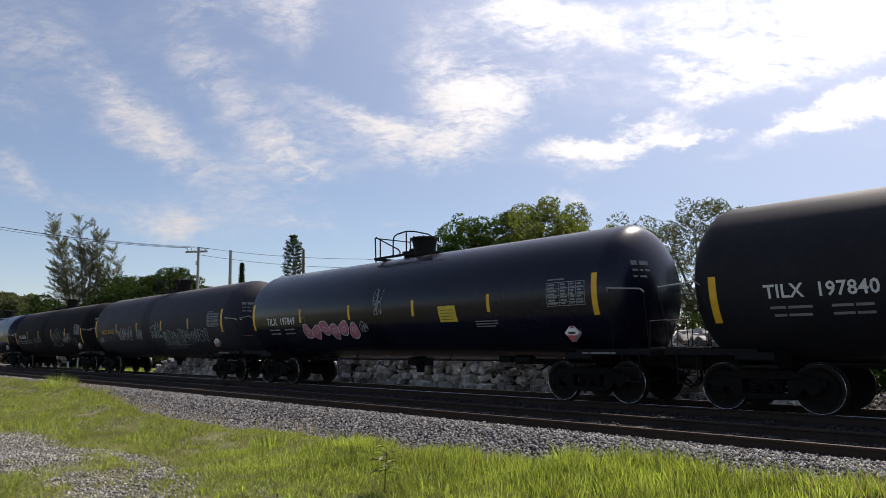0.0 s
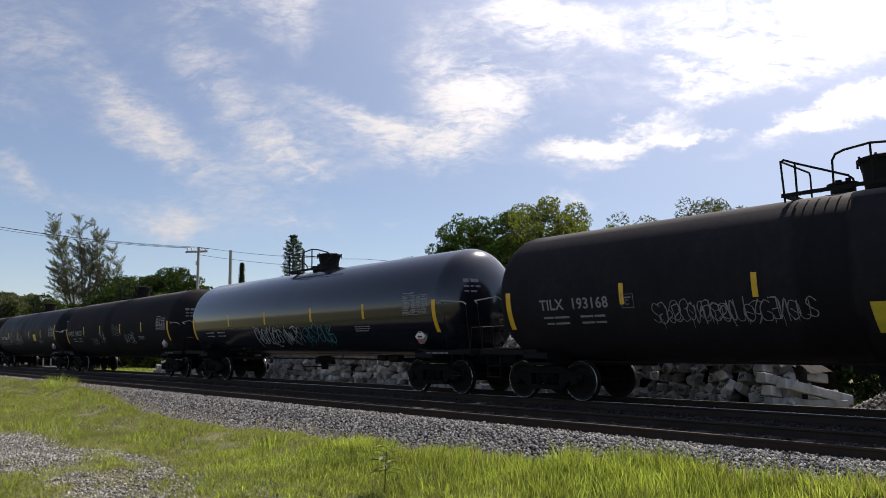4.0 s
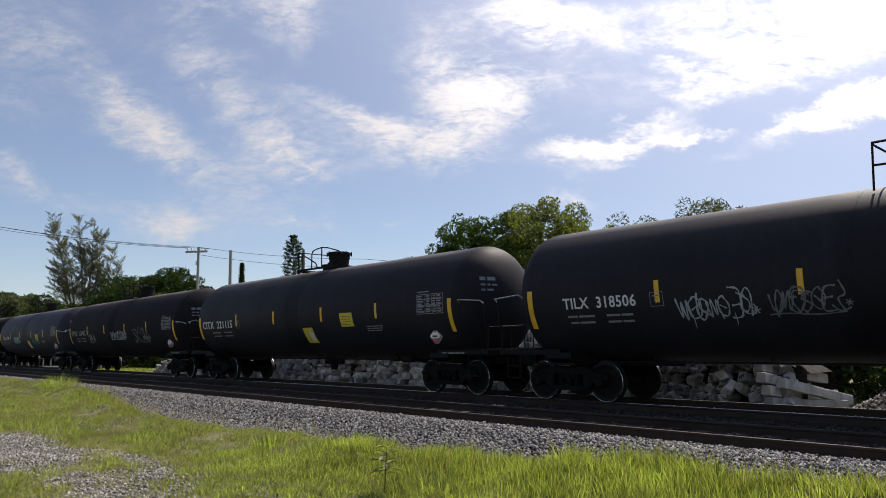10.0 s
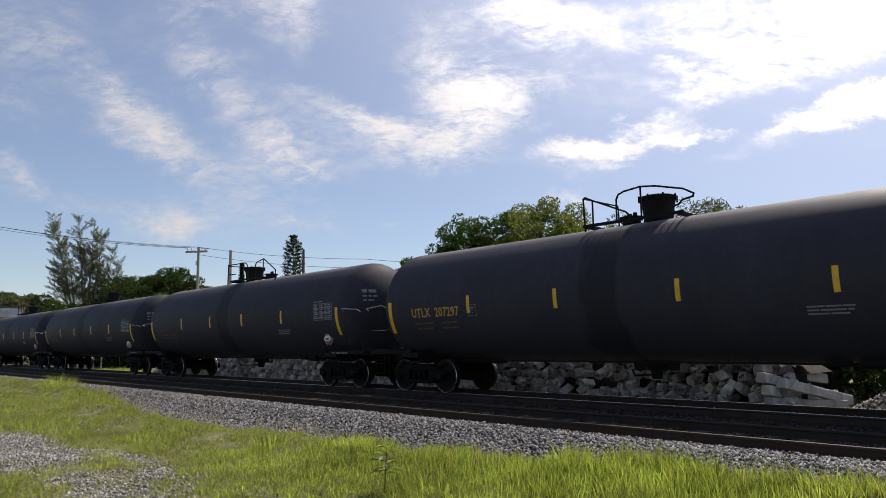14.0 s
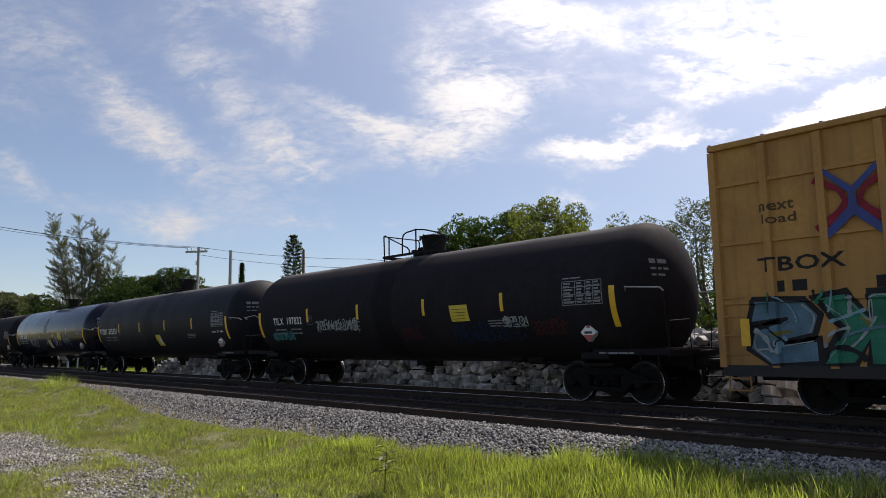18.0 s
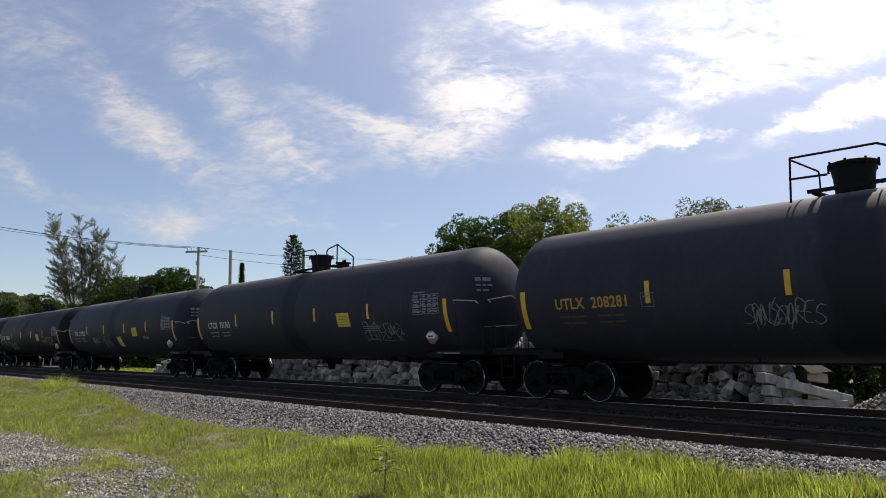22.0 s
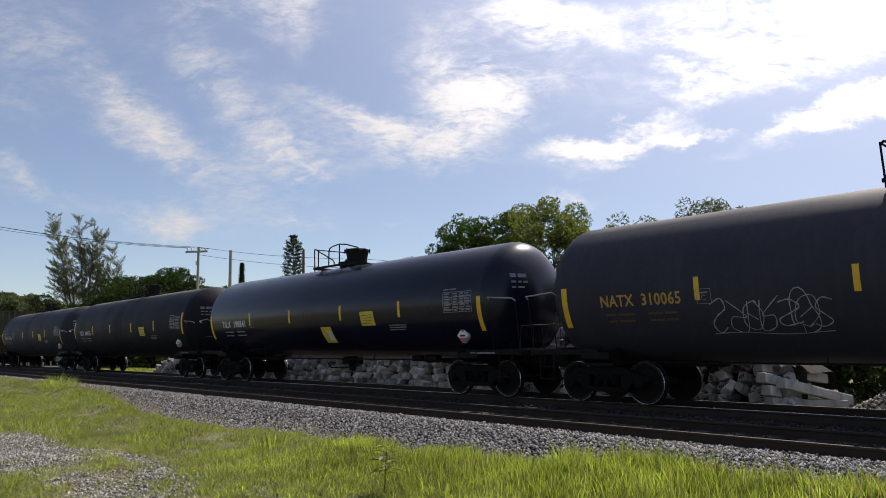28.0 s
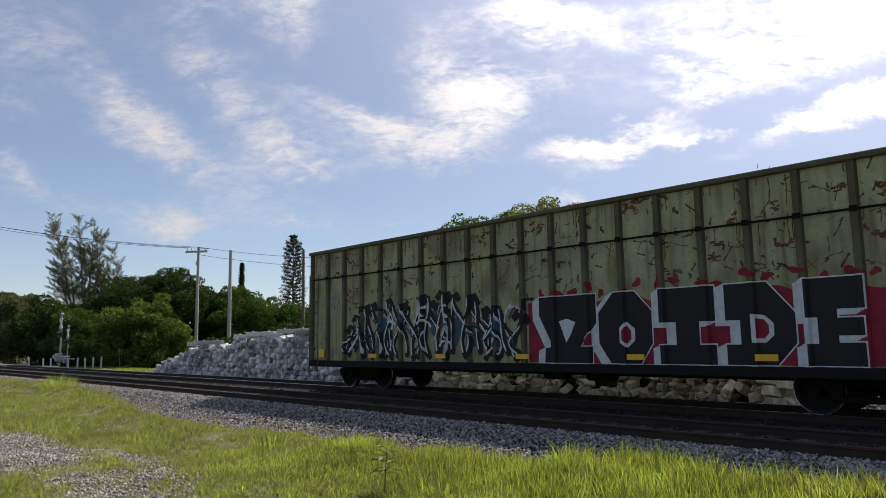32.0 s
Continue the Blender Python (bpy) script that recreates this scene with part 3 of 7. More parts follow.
STROKES = [
    [[(0.0, 0.0), (0.08, 1.0), (0.62, 0.05), (0.72, 1.05)]],
    [[(0.66, 0.92), (0.30, 1.02), (0.02, 0.62), (0.12, 0.08), (0.52, 0.0), (0.68, 0.36), (0.36, 0.44)]],
    [[(0.0, 0.0), (0.22, 0.9), (0.30, 0.2), (0.48, 0.95), (0.56, 0.15), (0.74, 0.8)]],
    [[(0.66, 0.86), (0.34, 1.02), (0.06, 0.78), (0.30, 0.54), (0.62, 0.34), (0.44, 0.02), (0.0, 0.14)]],
    [[(-0.1, 0.8), (0.3, 1.05), (0.80, 0.9)], [(0.5, 1.1), (0.20, 0.5), (0.50, 0.3), (0.26, -0.15)]],
    [[(0.36, 1.0), (0.04, 0.60), (0.20, 0.05), (0.60, 0.20), (0.66, 0.74), (0.36, 1.0), (0.24, 0.9)], [(0.2, 0.4), (0.56, 0.62)]],
    [[(0.0, 1.02), (0.06, 0.16), (0.34, 0.0), (0.58, 0.24), (0.62, 1.05), (0.66, -0.1)]],
    [[(0.08, 1.0), (0.0, 0.2), (0.3, -0.08), (0.62, 0.5), (0.3, 0.75), (0.16, 0.4), (0.8, 0.1)]],
    [[(0.62, 1.0), (0.06, 0.94), (0.02, 0.06), (0.66, 0.0)], [(0.05, 0.5), (0.50, 0.56)]],
    [[(0.0, 1.0), (0.24, 0.2), (0.62, 0.16), (0.68, 0.8), (0.4, 1.1), (0.3, 0.5), (0.44, -0.25)]],
    [[(0.02, 0.0), (0.06, 1.0), (0.56, 0.88), (0.52, 0.52), (0.08, 0.48), (0.70, -0.05)]]]


def scribble(b, place, x0, x1, v0, v1, seed, w=0.03, glyph=None):
    """A hand-sprayed tag nobody can read: crowded, leaning strokes with hooks, stars and an underline."""
    rng = random.Random(seed)
    h = v1 - v0
    gw = (glyph or h * 0.50) * rng.uniform(0.75, 1.0)
    n = max(1, int((x1 - x0) / gw))
    gw = (x1 - x0) / n
    lean, rise = rng.uniform(-0.08, 0.22), rng.uniform(-0.10, 0.10)
    last = None
    for i in range(n):
        k = rng.randrange(len(STROKES))
        if k == last:
            k = (k + 3) % len(STROKES)
        last = k
        up, wide = rng.uniform(0.85, 1.15), rng.uniform(1.5, 2.1)
        flip, over = rng.random() < 0.6, rng.random() < 0.55
        base = v0 + h * (rise * (i / n - 0.5) + rng.uniform(-0.06, 0.06))
        for run in STROKES[k]:
            run = [((0.7 - p) if flip else p, (1.0 - q) if over else q) for p, q in run]
            pts = [(x0 + gw * (i + p * wide + rng.uniform(-0.05, 0.05)) + lean * h * q, base + h * up * (q + rng.uniform(-0.05, 0.05))) for p, q in run]
            ribbon(b, place, smooth_line(pts, 5), w * rng.uniform(0.65, 1.15), 0.006 + 0.0004 * (i % 7))
        if rng.random() < 0.3:
            x = x0 + gw * (i + 0.4)
            ribbon(b, place, [(x, base + 0.2 * h), (x + 0.01, base - h * 0.1), (x, base - h * rng.uniform(0.2, 0.4))], w * 0.4, 0.0095)
    for _ in range(max(1, n // 4)):
        cx = rng.uniform(x0 + 0.2 * gw, x1 - 0.2 * gw)
        ribbon(b, place, smooth_loop(rng, cx, v0 + h * rng.uniform(0.3, 0.7), gw * rng.uniform(0.5, 0.9), h * rng.uniform(0.3, 0.6), 22, 0.3, closed=False), w * rng.uniform(0.6, 1.0), 0.0112)
    if rng.random() < 0.4:
        ribbon(b, place, [(x0 + (x1 - x0) * j / 8, v0 - 0.14 * h + 0.05 * h * math.sin(j * 0.9)) for j in range(9)], w * 0.7, 0.010)
    if rng.random() < 0.5:
        cx, cv, r = x1 + 0.35 * gw, v0 + 0.3 * h, 0.16 * h
        for a in (0.2, 1.25, 2.3):
            ribbon(b, place, [(cx + r * math.cos(a) * q, cv + r * math.sin(a) * q) for q in (-1, 0, 1)], w * 0.6, 0.010)


def common_meshes():
    # tank barrel with domed heads and the raised jacket bands
    prof = []
    L, D = 7.72, 0.80
    for i in range(13):
        a = math.pi / 2 * i / 12
        prof.append((-L - D * math.cos(a), R * math.sin(a) if i else 0.0))
    head = list(prof)
    for x in (-0.66, -0.02):
        prof += [(x - 0.03, R), (x - 0.026, R + 0.004), (x + 0.026, R + 0.004), (x + 0.03, R)]
    prof += [(-x, r) for x, r in reversed(head)]
    MESH["tank"] = Build().lathe(prof, "x", 72, (0, 0, ZC)).mesh("tank", M["black"], smooth=True)
    # wheel: y is the axle, near face towards -y
    wp = [(-0.07, 0.0), (-0.07, 0.10), (-0.02, 0.14), (0.005, 0.30), (-0.045, 0.37), (-0.062, 0.385)]
    MESH["wheel"] = Build().lathe(wp, "y", 24).lathe([(0.09, 0.0), (0.09, 0.11), (0.03, 0.15), (0.04, 0.30), (0.06, 0.385)], "y", 24).mesh("wheel", M["wheel"], smooth=True)
    MESH["rim"] = Build().lathe([(-0.062, 0.385), (-0.066, 0.452), (-0.060, 0.457), (0.045, 0.463), (0.052, 0.488), (0.068, 0.488), (0.072, 0.46), (0.06, 0.385)], "y", 30).mesh("rim", M["rim"], smooth=True)
    MESH["tread_edge"] = Build().lathe([(-0.0665, 0.447), (-0.069, 0.452), (-0.062, 0.4585), (-0.052, 0.4592)], "y", 30).mesh("tread_edge", M["tread"], smooth=True)
    MESH["axle"] = Build().cyl((0, -1.02, 0), (0, 1.02, 0), 0.075, seg=14).mesh("wheelset", M["iron"], smooth=True)
    # cast side frame of a three-piece truck
    f = Build()
    top = [(-1.12, 0.50), (-1.10, 0.60), (-0.80, 0.66), (-0.45, 0.80), (0.45, 0.80), (0.80, 0.66), (1.10, 0.60), (1.12, 0.50)]
    low = [(0.70, 0.44), (0.52, 0.25), (-0.52, 0.25), (-0.70, 0.44)]
    f.prism(top[:3] + [(-0.42, 0.62), (-0.42, 0.36), (-0.52, 0.25), (-0.70, 0.44)], -0.09, 0.09)
    f.prism([(0.42, 0.62)] + top[5:] + [(0.70, 0.44), (0.52, 0.25), (0.42, 0.36)], -0.09, 0.09)
    f.prism([(-0.80, 0.66), (-0.45, 0.80), (0.45, 0.80), (0.80, 0.66), (0.42, 0.62), (-0.42, 0.62)], -0.10, 0.10)
    f.prism([(-0.52, 0.25), (-0.42, 0.36), (0.42, 0.36), (0.52, 0.25)], -0.11, 0.11)
    MESH["side_frame"] = f.mesh("side_frame", M["iron"], bevel=0.012)
    prof = [(0.36, 0.0)]
    for k in range(6):
        prof += [(0.365 + k * 0.043, 0.075), (0.387 + k * 0.043, 0.102)]
    MESH["spring"] = Build().lathe(prof + [(0.63, 0.0)], "z", 9).mesh("spring", M["frame_black"], smooth=True)
    MESH["bearing"] = Build().lathe([(0.06, 0.0), (0.06, 0.12), (-0.05, 0.125), (-0.09, 0.09), (-0.10, 0.0)], "y", 16).mesh("bearing_cap", M["iron"], smooth=True)
    bo = Build().box(0, 0, 0.62, 0.36, 2.1, 0.26, chamfer=0.05)
    bo.lathe([(0.74, 0.0), (0.74, 0.19), (0.86, 0.19), (0.86, 0.0)], "z", 20)
    for s in (-1, 1):
        bo.box(s * 0.62, 0, 0.42, 0.08, 1.5, 0.12)
        bo.cyl((s * 0.62, 0, 0.45), (s * 0.1, 0.1, 0.55), 0.03, seg=6)
    MESH["truck"] = bo.mesh("truck", M["iron"], bevel=0.01)
    # stub sill with draft gear, end frame and cushioned striker
    s = Build().box(6.9, 0, 0.98, 4.4, 0.33, 0.36, chamfer=0.03)
    s.box(8.72, 0, 0.98, 0.12, 0.55, 0.50)
    s.box(6.9, 0, 0.82, 4.0, 0.46, 0.025)
    MESH["sill"] = s.mesh("stub_sill", M["frame_black"])
    # saddle that carries the tank over the truck
    s = Build()
    for dx in (-0.34, 0.34):
        poly = [(-1.42, 1.16)] + [(R * 0.995 * math.sin(a), ZC - R * 0.995 * math.cos(a)) for a in [(-0.63 + 0.09 * i) for i in range(15)]] + [(1.42, 1.16), (1.36, 0.94), (0.5, 0.80), (-0.5, 0.80), (-1.36, 0.94)]
        n = len(poly)
        s.add([(7.05 + dx - 0.015, y, z) for y, z in poly] + [(7.05 + dx + 0.015, y, z) for y, z in poly],
              [tuple(range(n)), tuple(range(2 * n - 1, n - 1, -1))] + [(i, n + i, n + (i + 1) % n, (i + 1) % n) for i in range(n)])
    for sy in (-1, 1):
        s.box(7.05, sy * 1.28, 1.05, 0.74, 0.26, 0.16, chamfer=0.03)
    s.box(7.05, 0, 0.86, 0.72, 2.5, 0.06)
    MESH["saddle"] = s.mesh("bolster_saddle", M["frame_black"])
    s = Build()
    bars(s, flat_side(-1.40), 6.62, 1.10, [0.16, 0.30, 0.22, 0.12], 0.035)
    MESH["sill_text"] = s.mesh("sill_lettering", M["grey_letter"])
    # end platform, steps and side sill
    s = Build().box(8.55, 0, 1.17, 0.62, 2.75, 0.05)
    for i in range(9):
        s.box(8.30 + i * 0.065, 0, 1.205, 0.02, 2.7, 0.025)
    s.box(8.86, 0, 1.12, 0.05, 2.8, 0.14)
    for sy in (-1, 1):
        s.box(7.95, sy * 1.36, 1.14, 1.9, 0.07, 0.12)
    MESH["end_platform"] = s.mesh("end_platform", M["frame_black"])
    for sy in (-1, 1):
        s = Build()
        for dx in (0.0, 0.42):
            s.tube([(8.20 + dx, sy * 1.40, 1.15), (8.20 + dx, sy * 1.40, 0.50)], 0.016)
        for z in (0.52, 0.80):
            s.box(8.41, sy * 1.40, z, 0.44, 0.09, 0.025)
        MESH["sill_step_near" if sy < 0 else "sill_step_far"] = s.mesh("sill_step", M["frame_black"])
        s = Build().tube([(8.84, sy * 1.35, 1.2), (8.86, sy * 1.50, 2.40)], 0.008)
        MESH["railing_post_near" if sy < 0 else "railing_post_far"] = s.mesh("railing_post", M["frame_black"], smooth=True)
        s = Build().tube([(7.98, sy * 1.36, 1.2), (7.98, sy * 1.50, 2.44)], 0.006)
        rod = Build().tube([(7.98, sy * 1.50, 2.44), (8.04, sy * 1.62, 2.52), (8.84, sy * 1.60, 2.46), (8.86, sy * 1.50, 2.40)], 0.017)
        MESH["handrail_near" if sy < 0 else "handrail_far"] = rod.mesh("handrail", M["rod"], smooth=True)
        MESH["side_railing_near" if sy < 0 else "side_railing_far"] = s.mesh("side_railing", M["frame_black"], smooth=True)
    s = Build()
    s.tube([(8.86, -1.36, 1.2), (8.86, -1.30, 1.78), (8.86, -0.5, 1.82), (8.86, -0.45, 1.2)], 0.011)
    MESH["end_railing_near"] = s.mesh("end_railing", M["frame_black"], smooth=True)
    s = Build()
    s.tube([(8.86, 0.45, 1.2), (8.86, 0.5, 1.82), (8.86, 1.30, 1.78), (8.86, 1.36, 1.2)], 0.011)
    MESH["end_railing"] = s.mesh("end_railing", M["frame_black"], smooth=True)
    # coupler: shank and knuckle
    s = Build().box(9.0, 0, 0.88, 0.62, 0.17, 0.20, chamfer=0.03)
    s.prism([(9.10, 0.74), (9.42, 0.74), (9.42, 1.02), (9.10, 1.02)], -0.16, 0.10)
    s.box(9.34, 0.12, 0.88, 0.20, 0.14, 0.26, chamfer=0.04)
    s.tube([(8.95, -0.20, 0.8), (9.0, -0.30, 0.45), (9.15, -0.25, 0.38), (9.30, -0.1, 0.55)], 0.028)
    s.tube([(8.75, 0.16, 1.12), (8.82, -0.5, 1.10), (8.80, -1.25, 0.92)], 0.014)
    MESH["coupler"] = s.mesh("coupler", M["iron"], bevel=0.01)
    # manway with lid, valves and operating platform
    s = Build().lathe([(ZC + R - 0.06, 0.33), (ZC + R + 0.30, 0.36), (ZC + R + 0.50, 0.40), (ZC + R + 0.50, 0.43), (ZC + R + 0.57, 0.43), (ZC + R + 0.60, 0.34), (ZC + R + 0.63, 0.0)], "z", 28)
    for i in range(8):
        a = 6.283 * i / 8
        s.cyl((0.44 * math.cos(a), 0.44 * math.sin(a), ZC + R + 0.44), (0.44 * math.cos(a), 0.44 * math.sin(a), ZC + R + 0.60), 0.022, seg=8)
    MESH["manway"] = s.mesh("manway", M["frame_black"], smooth=True)
    s = Build().lathe([(ZC + R - 0.05, 0.22), (ZC + R + 0.14, 0.22), (ZC + R + 0.16, 0.28), (ZC + R + 0.20, 0.28), (ZC + R + 0.20, 0.0)], "z", 18)
    s.cyl((0.1, 0, ZC + R + 0.19), (0.1, 0, ZC + R + 0.30), 0.05, seg=10)
    s.cyl((-0.1, 0.08, ZC + R + 0.2), (-0.1, 0.08, ZC + R + 0.30), 0.06, seg=10)
    MESH["valve"] = s.mesh("safety_valve", M["frame_black"], smooth=True)
    s = Build()
    for y in (-0.78, 0.78):
        s.box(0, y, ZC + R + 0.0, 2.6, 0.05, 0.07)
    for i in range(14):
        for y in (-0.66, 0.66):
            s.box(-1.25 + i * 0.19, y, ZC + R + 0.02, 0.03, 0.30, 0.03)
    for x in (-1.2, 1.2):
        s.box(x, 0, ZC + R - 0.02, 0.05, 1.6, 0.09)
    MESH["walkway"] = s.mesh("walkway", M["frame_black"])
    zt = ZC + R
    for kind, small, tall, cross in (
            ("a", [[(-1.25, -0.12), (-1.28, 0.66), (-1.22, 0.70), (-1.02, 0.60), (-0.12, 0.20), (-0.04, 0.12), (-0.02, 0.0)], [(-1.02, -0.08), (-1.02, 0.60)]],
             [[(-0.37, 0.0), (-0.36, 0.52), (-0.30, 0.63), (-0.15, 0.68), (0.28, 0.72), (0.66, 0.67), (1.31, 0.50), (1.55, 0.36), (1.53, 0.30), (1.28, 0.26), (1.20, 0.18), (1.02, 0.14)], [(0.28, 0.72), (0.28, -0.04)]], -1.28),
            ("b", [[(-1.62, -0.14), (-1.58, 0.71), (-0.10, 0.69), (0.06, 0.62), (0.14, 0.45), (0.15, 0.0)], [(-1.60, 0.30), (-0.95, 0.28)]],
             [[(0.76, 0.0), (0.78, 0.52), (0.86, 0.62), (1.44, 0.72), (2.36, 0.20), (2.34, -0.30)], [(1.42, 0.72), (1.40, -0.06)]], -1.58)):
        for nm, runs in (("small", small), ("tall", tall)):
            s = Build()
            for run in runs:
                s.tube([(x, -0.76, zt + z) for x, z in run], 0.022)
            MESH["railing_" + nm + "_" + kind] = s.mesh("platform_railing", M["frame_black"], smooth=True)
        s = Build().tube([(cross, -0.76, zt + 0.68), (cross, 0.70, zt + 0.68), (cross, 0.74, zt + 0.60), (cross, 0.74, zt - 0.10)], 0.020)
        MESH["railing_cross_" + kind] = s.mesh("platform_railing", M["frame_black"], smooth=True)
    # bottom outlet with its skid, brake gear and pipes
    s = Build().lathe([(ZC - R + 0.05, 0.30), (ZC - R - 0.10, 0.28), (ZC - R - 0.22, 0.14), (ZC - R - 0.40, 0.12), (ZC - R - 0.40, 0.0)], "z", 16)
    s.box(0, 0, ZC - R - 0.12, 1.1, 0.10, 0.16)
    s.tube([(0, -0.1, ZC - R - 0.3), (0, -0.9, ZC - R - 0.28), (0, -1.0, ZC - R - 0.15)], 0.02)
    MESH["outlet"] = s.mesh("bottom_outlet", M["frame_black"], smooth=True)
    s = Build().cyl((4.4, -0.45, 0.93), (4.9, -0.45, 0.93), 0.12, seg=16).box(4.0, -0.40, 0.95, 0.4, 0.25, 0.2, chamfer=0.04)
    s.tube([(-6.6, -0.62, 0.90), (4.1, -0.62, 0.90)], 0.022)
    s.tube([(5.0, -0.55, 0.88), (5.9, -0.3, 0.72)], 0.025)
    s.tube([(-6.6, 0.62, 0.86), (6.6, 0.62, 0.86)], 0.022)
    for x in (-5, -2.5, 2.0):
        s.tube([(x, -0.62, 0.90), (x, -0.55, 1.10)], 0.015)
    MESH["brake_gear"] = s.mesh("brake_gear", M["frame_black"])
    # markings
    for nm, (v0, v1, w) in {"stripe_tall": (-0.85, 0.08, 0.15), "stripe_tall_high": (-0.55, 0.40, 0.15), "stripe": (-0.35, 0.11, 0.11)}.items():
        b = Build()
        patch(b, surf, -w / 2, w / 2, v0, v1)
        MESH[nm] = b.mesh("reflective_stripe", M["yellow"])
    b = Build()
    for v in (0.24, 0.10, -0.06, -0.22, -0.30):
        patch(b, surf, 6.35, 7.43, v - 0.008, v + 0.008)
    for x in (6.35, 6.72, 7.0, 7.2, 7.43):
        patch(b, surf, x - 0.008, x + 0.008, -0.30, 0.24)
    rng = random.Random(4)
    for row in range(7):
        v = 0.19 - row * 0.072
        for x0, x1 in ((6.39, 6.68), (6.76, 6.97), (7.03, 7.17), (7.23, 7.40)):
            patch(b, surf, x0, x0 + (x1 - x0) * rng.uniform(0.6, 1), v - 0.02, v + 0.02, 0.003)
    bars(b, surf, 6.36, 0.30, [0.2, 0.28], 0.03)
    MESH["load_table"] = b.mesh("qualification_table", M["grey_letter"])
    b = Build()
    bars(b, surf, 0, 0.0, [0.28, 0.42], 0.05)
    bars(b, surf, 1.05, 0.0, [0.34, 0.28], 0.05)
    bars(b, surf, 0.05, -0.15, [0.22, 0.40], 0.05)
    bars(b, surf, 1.05, -0.15, [0.34, 0.28], 0.05)
    MESH["weights"] = b.mesh("weight_lettering", M["white"])
    b = Build()
    patch(b, surf, -0.14, 0.14, -0.15, -0.14)
    patch(b, surf, -0.14, 0.14, 0.14, 0.15)
    patch(b, surf, -0.15, -0.14, -0.15, 0.15)
    patch(b, surf, 0.14, 0.15, -0.15, 0.15)
    bars(b, surf, -0.09, 0.06, [0.18], 0.03)
    ribbon(b, surf, [(0.04, 0.01), (-0.02, 0.03), (-0.05, -0.02), (-0.02, -0.08), (0.04, -0.06)], 0.02)
    MESH["plate_box"] = b.mesh("clearance_mark", M["white"])
    b = Build()
    for k in range(3):
        bars(b, surf, 0, -0.07 * k, [[0.30, 0.25, 0.2], [0.2, 0.42, 0.1], [0.36, 0.3]][k], 0.032)
    MESH["notice"] = b.mesh("notice_lettering", M["grey_letter"])
    plate = flat_side(-1.40, 1.58)
    b = Build().prism([(-0.21, 1.58), (0, 1.37), (0.21, 1.58), (0, 1.79)], -1.40, -1.25)
    MESH["placard"] = b.mesh("hazard_placard", M["post_white"])
    for nm, pts in (("a", ((-0.15, -0.06), (0, -0.21), (0.15, -0.06))), ("b", ((-0.07, 0.10), (0.07, 0.10), (0.0, 0.18)))):
        b = Build().add([plate(x, v, 0.004) for x, v in pts], [tuple(range(len(pts)))])
        MESH["placard_red_" + nm] = b.mesh("placard_field", M["red"])
    b = Build()
    bars(b, plate, -0.10, -0.03, [0.20], 0.05, 0.006)
    MESH["placard_marks"] = b.mesh("placard_number", M["black_plate"])
    for nm, dims in {"panel_low": (-0.30, 0.30, -0.30, 0.30), "panel_high": (-0.34, 0.34, -0.22, 0.22)}.items():
        b = Build()
        patch(b, surf, *dims, 0.005, -0.04)
        MESH[nm] = b.mesh("information_panel", M["placard_yellow"])
    b = Build()
    patch(b, surf, -0.02, 0.22, -0.20, 0.14, 0.008)
    MESH["panel_patch"] = b.mesh("faded_patch", M["white"])
    b = Build()
    for k in range(4):
        bars(b, surf, -0.28, 0.10 - 0.085 * k, [[0.3, 0.2], [0.16, 0.34], [0.46], [0.22, 0.24]][k], 0.014, 0.009)
    MESH["panel_text"] = b.mesh("panel_lettering", M["black_plate"])
    # head markings on the front dome
    b = Build()
    for k, ws in enumerate(([0.16, 0.26], [0.14, 0.1, 0.16], [0.12, 0.2])):
        x = -0.25
        for w in ws:
            y0, z0 = x, 3.05 - 0.14 * k
            h = 0.10 if k == 0 else 0.05

            def dome(y, z):
                q = min(0.98, math.hypot(y, z - ZC) / R)
                return (L + D * math.cos(math.asin(q)) + 0.006, y, z)

            b.add([dome(y0 - 0.75, z0), dome(y0 - 0.75 + w, z0), dome(y0 - 0.75 + w, z0 + h), dome(y0 - 0.75, z0 + h)], [(0, 1, 2, 3)])
            x += w + 0.05
    MESH["head_marks"] = b.mesh("head_lettering", M["grey_letter"])


def add_trucks(car, offset, wheels=(-0.89, 0.89)):
    for s in (-1, 1):
        tr = part("truck", MESH["truck"], car, at=pose(s * offset, 0, 0))
        for y in (-1, 1):
            part("side_frame", MESH["side_frame"], tr, at=pose(0, y * 0.985, 0))
            for x in (-0.23, 0.0, 0.23):
                part("spring", MESH["spring"], tr, at=pose(x, y * 0.985, 0))
            for x in wheels:
                part("bearing_cap", MESH["bearing"], tr, at=pose(x, y * 1.06, 0.457, 0, 0, 0 if y < 0 else 180))
        for x in wheels:
            ax = part("wheelset", MESH["axle"], car, at=pose(s * offset + x, 0, 0.457))
            for y in (-1, 1):
                m = pose(0, y * 0.775, 0, 0, 0, 0 if y < 0 else 180)
                part("wheel", MESH["wheel"], ax, at=m)
                part("rim", MESH["rim"], ax, at=m)
                part("tread_edge", MESH["tread_edge"], ax, "bright worn steel edge", at=m)
            WHEELSETS.append((ax, car, s * offset + x))


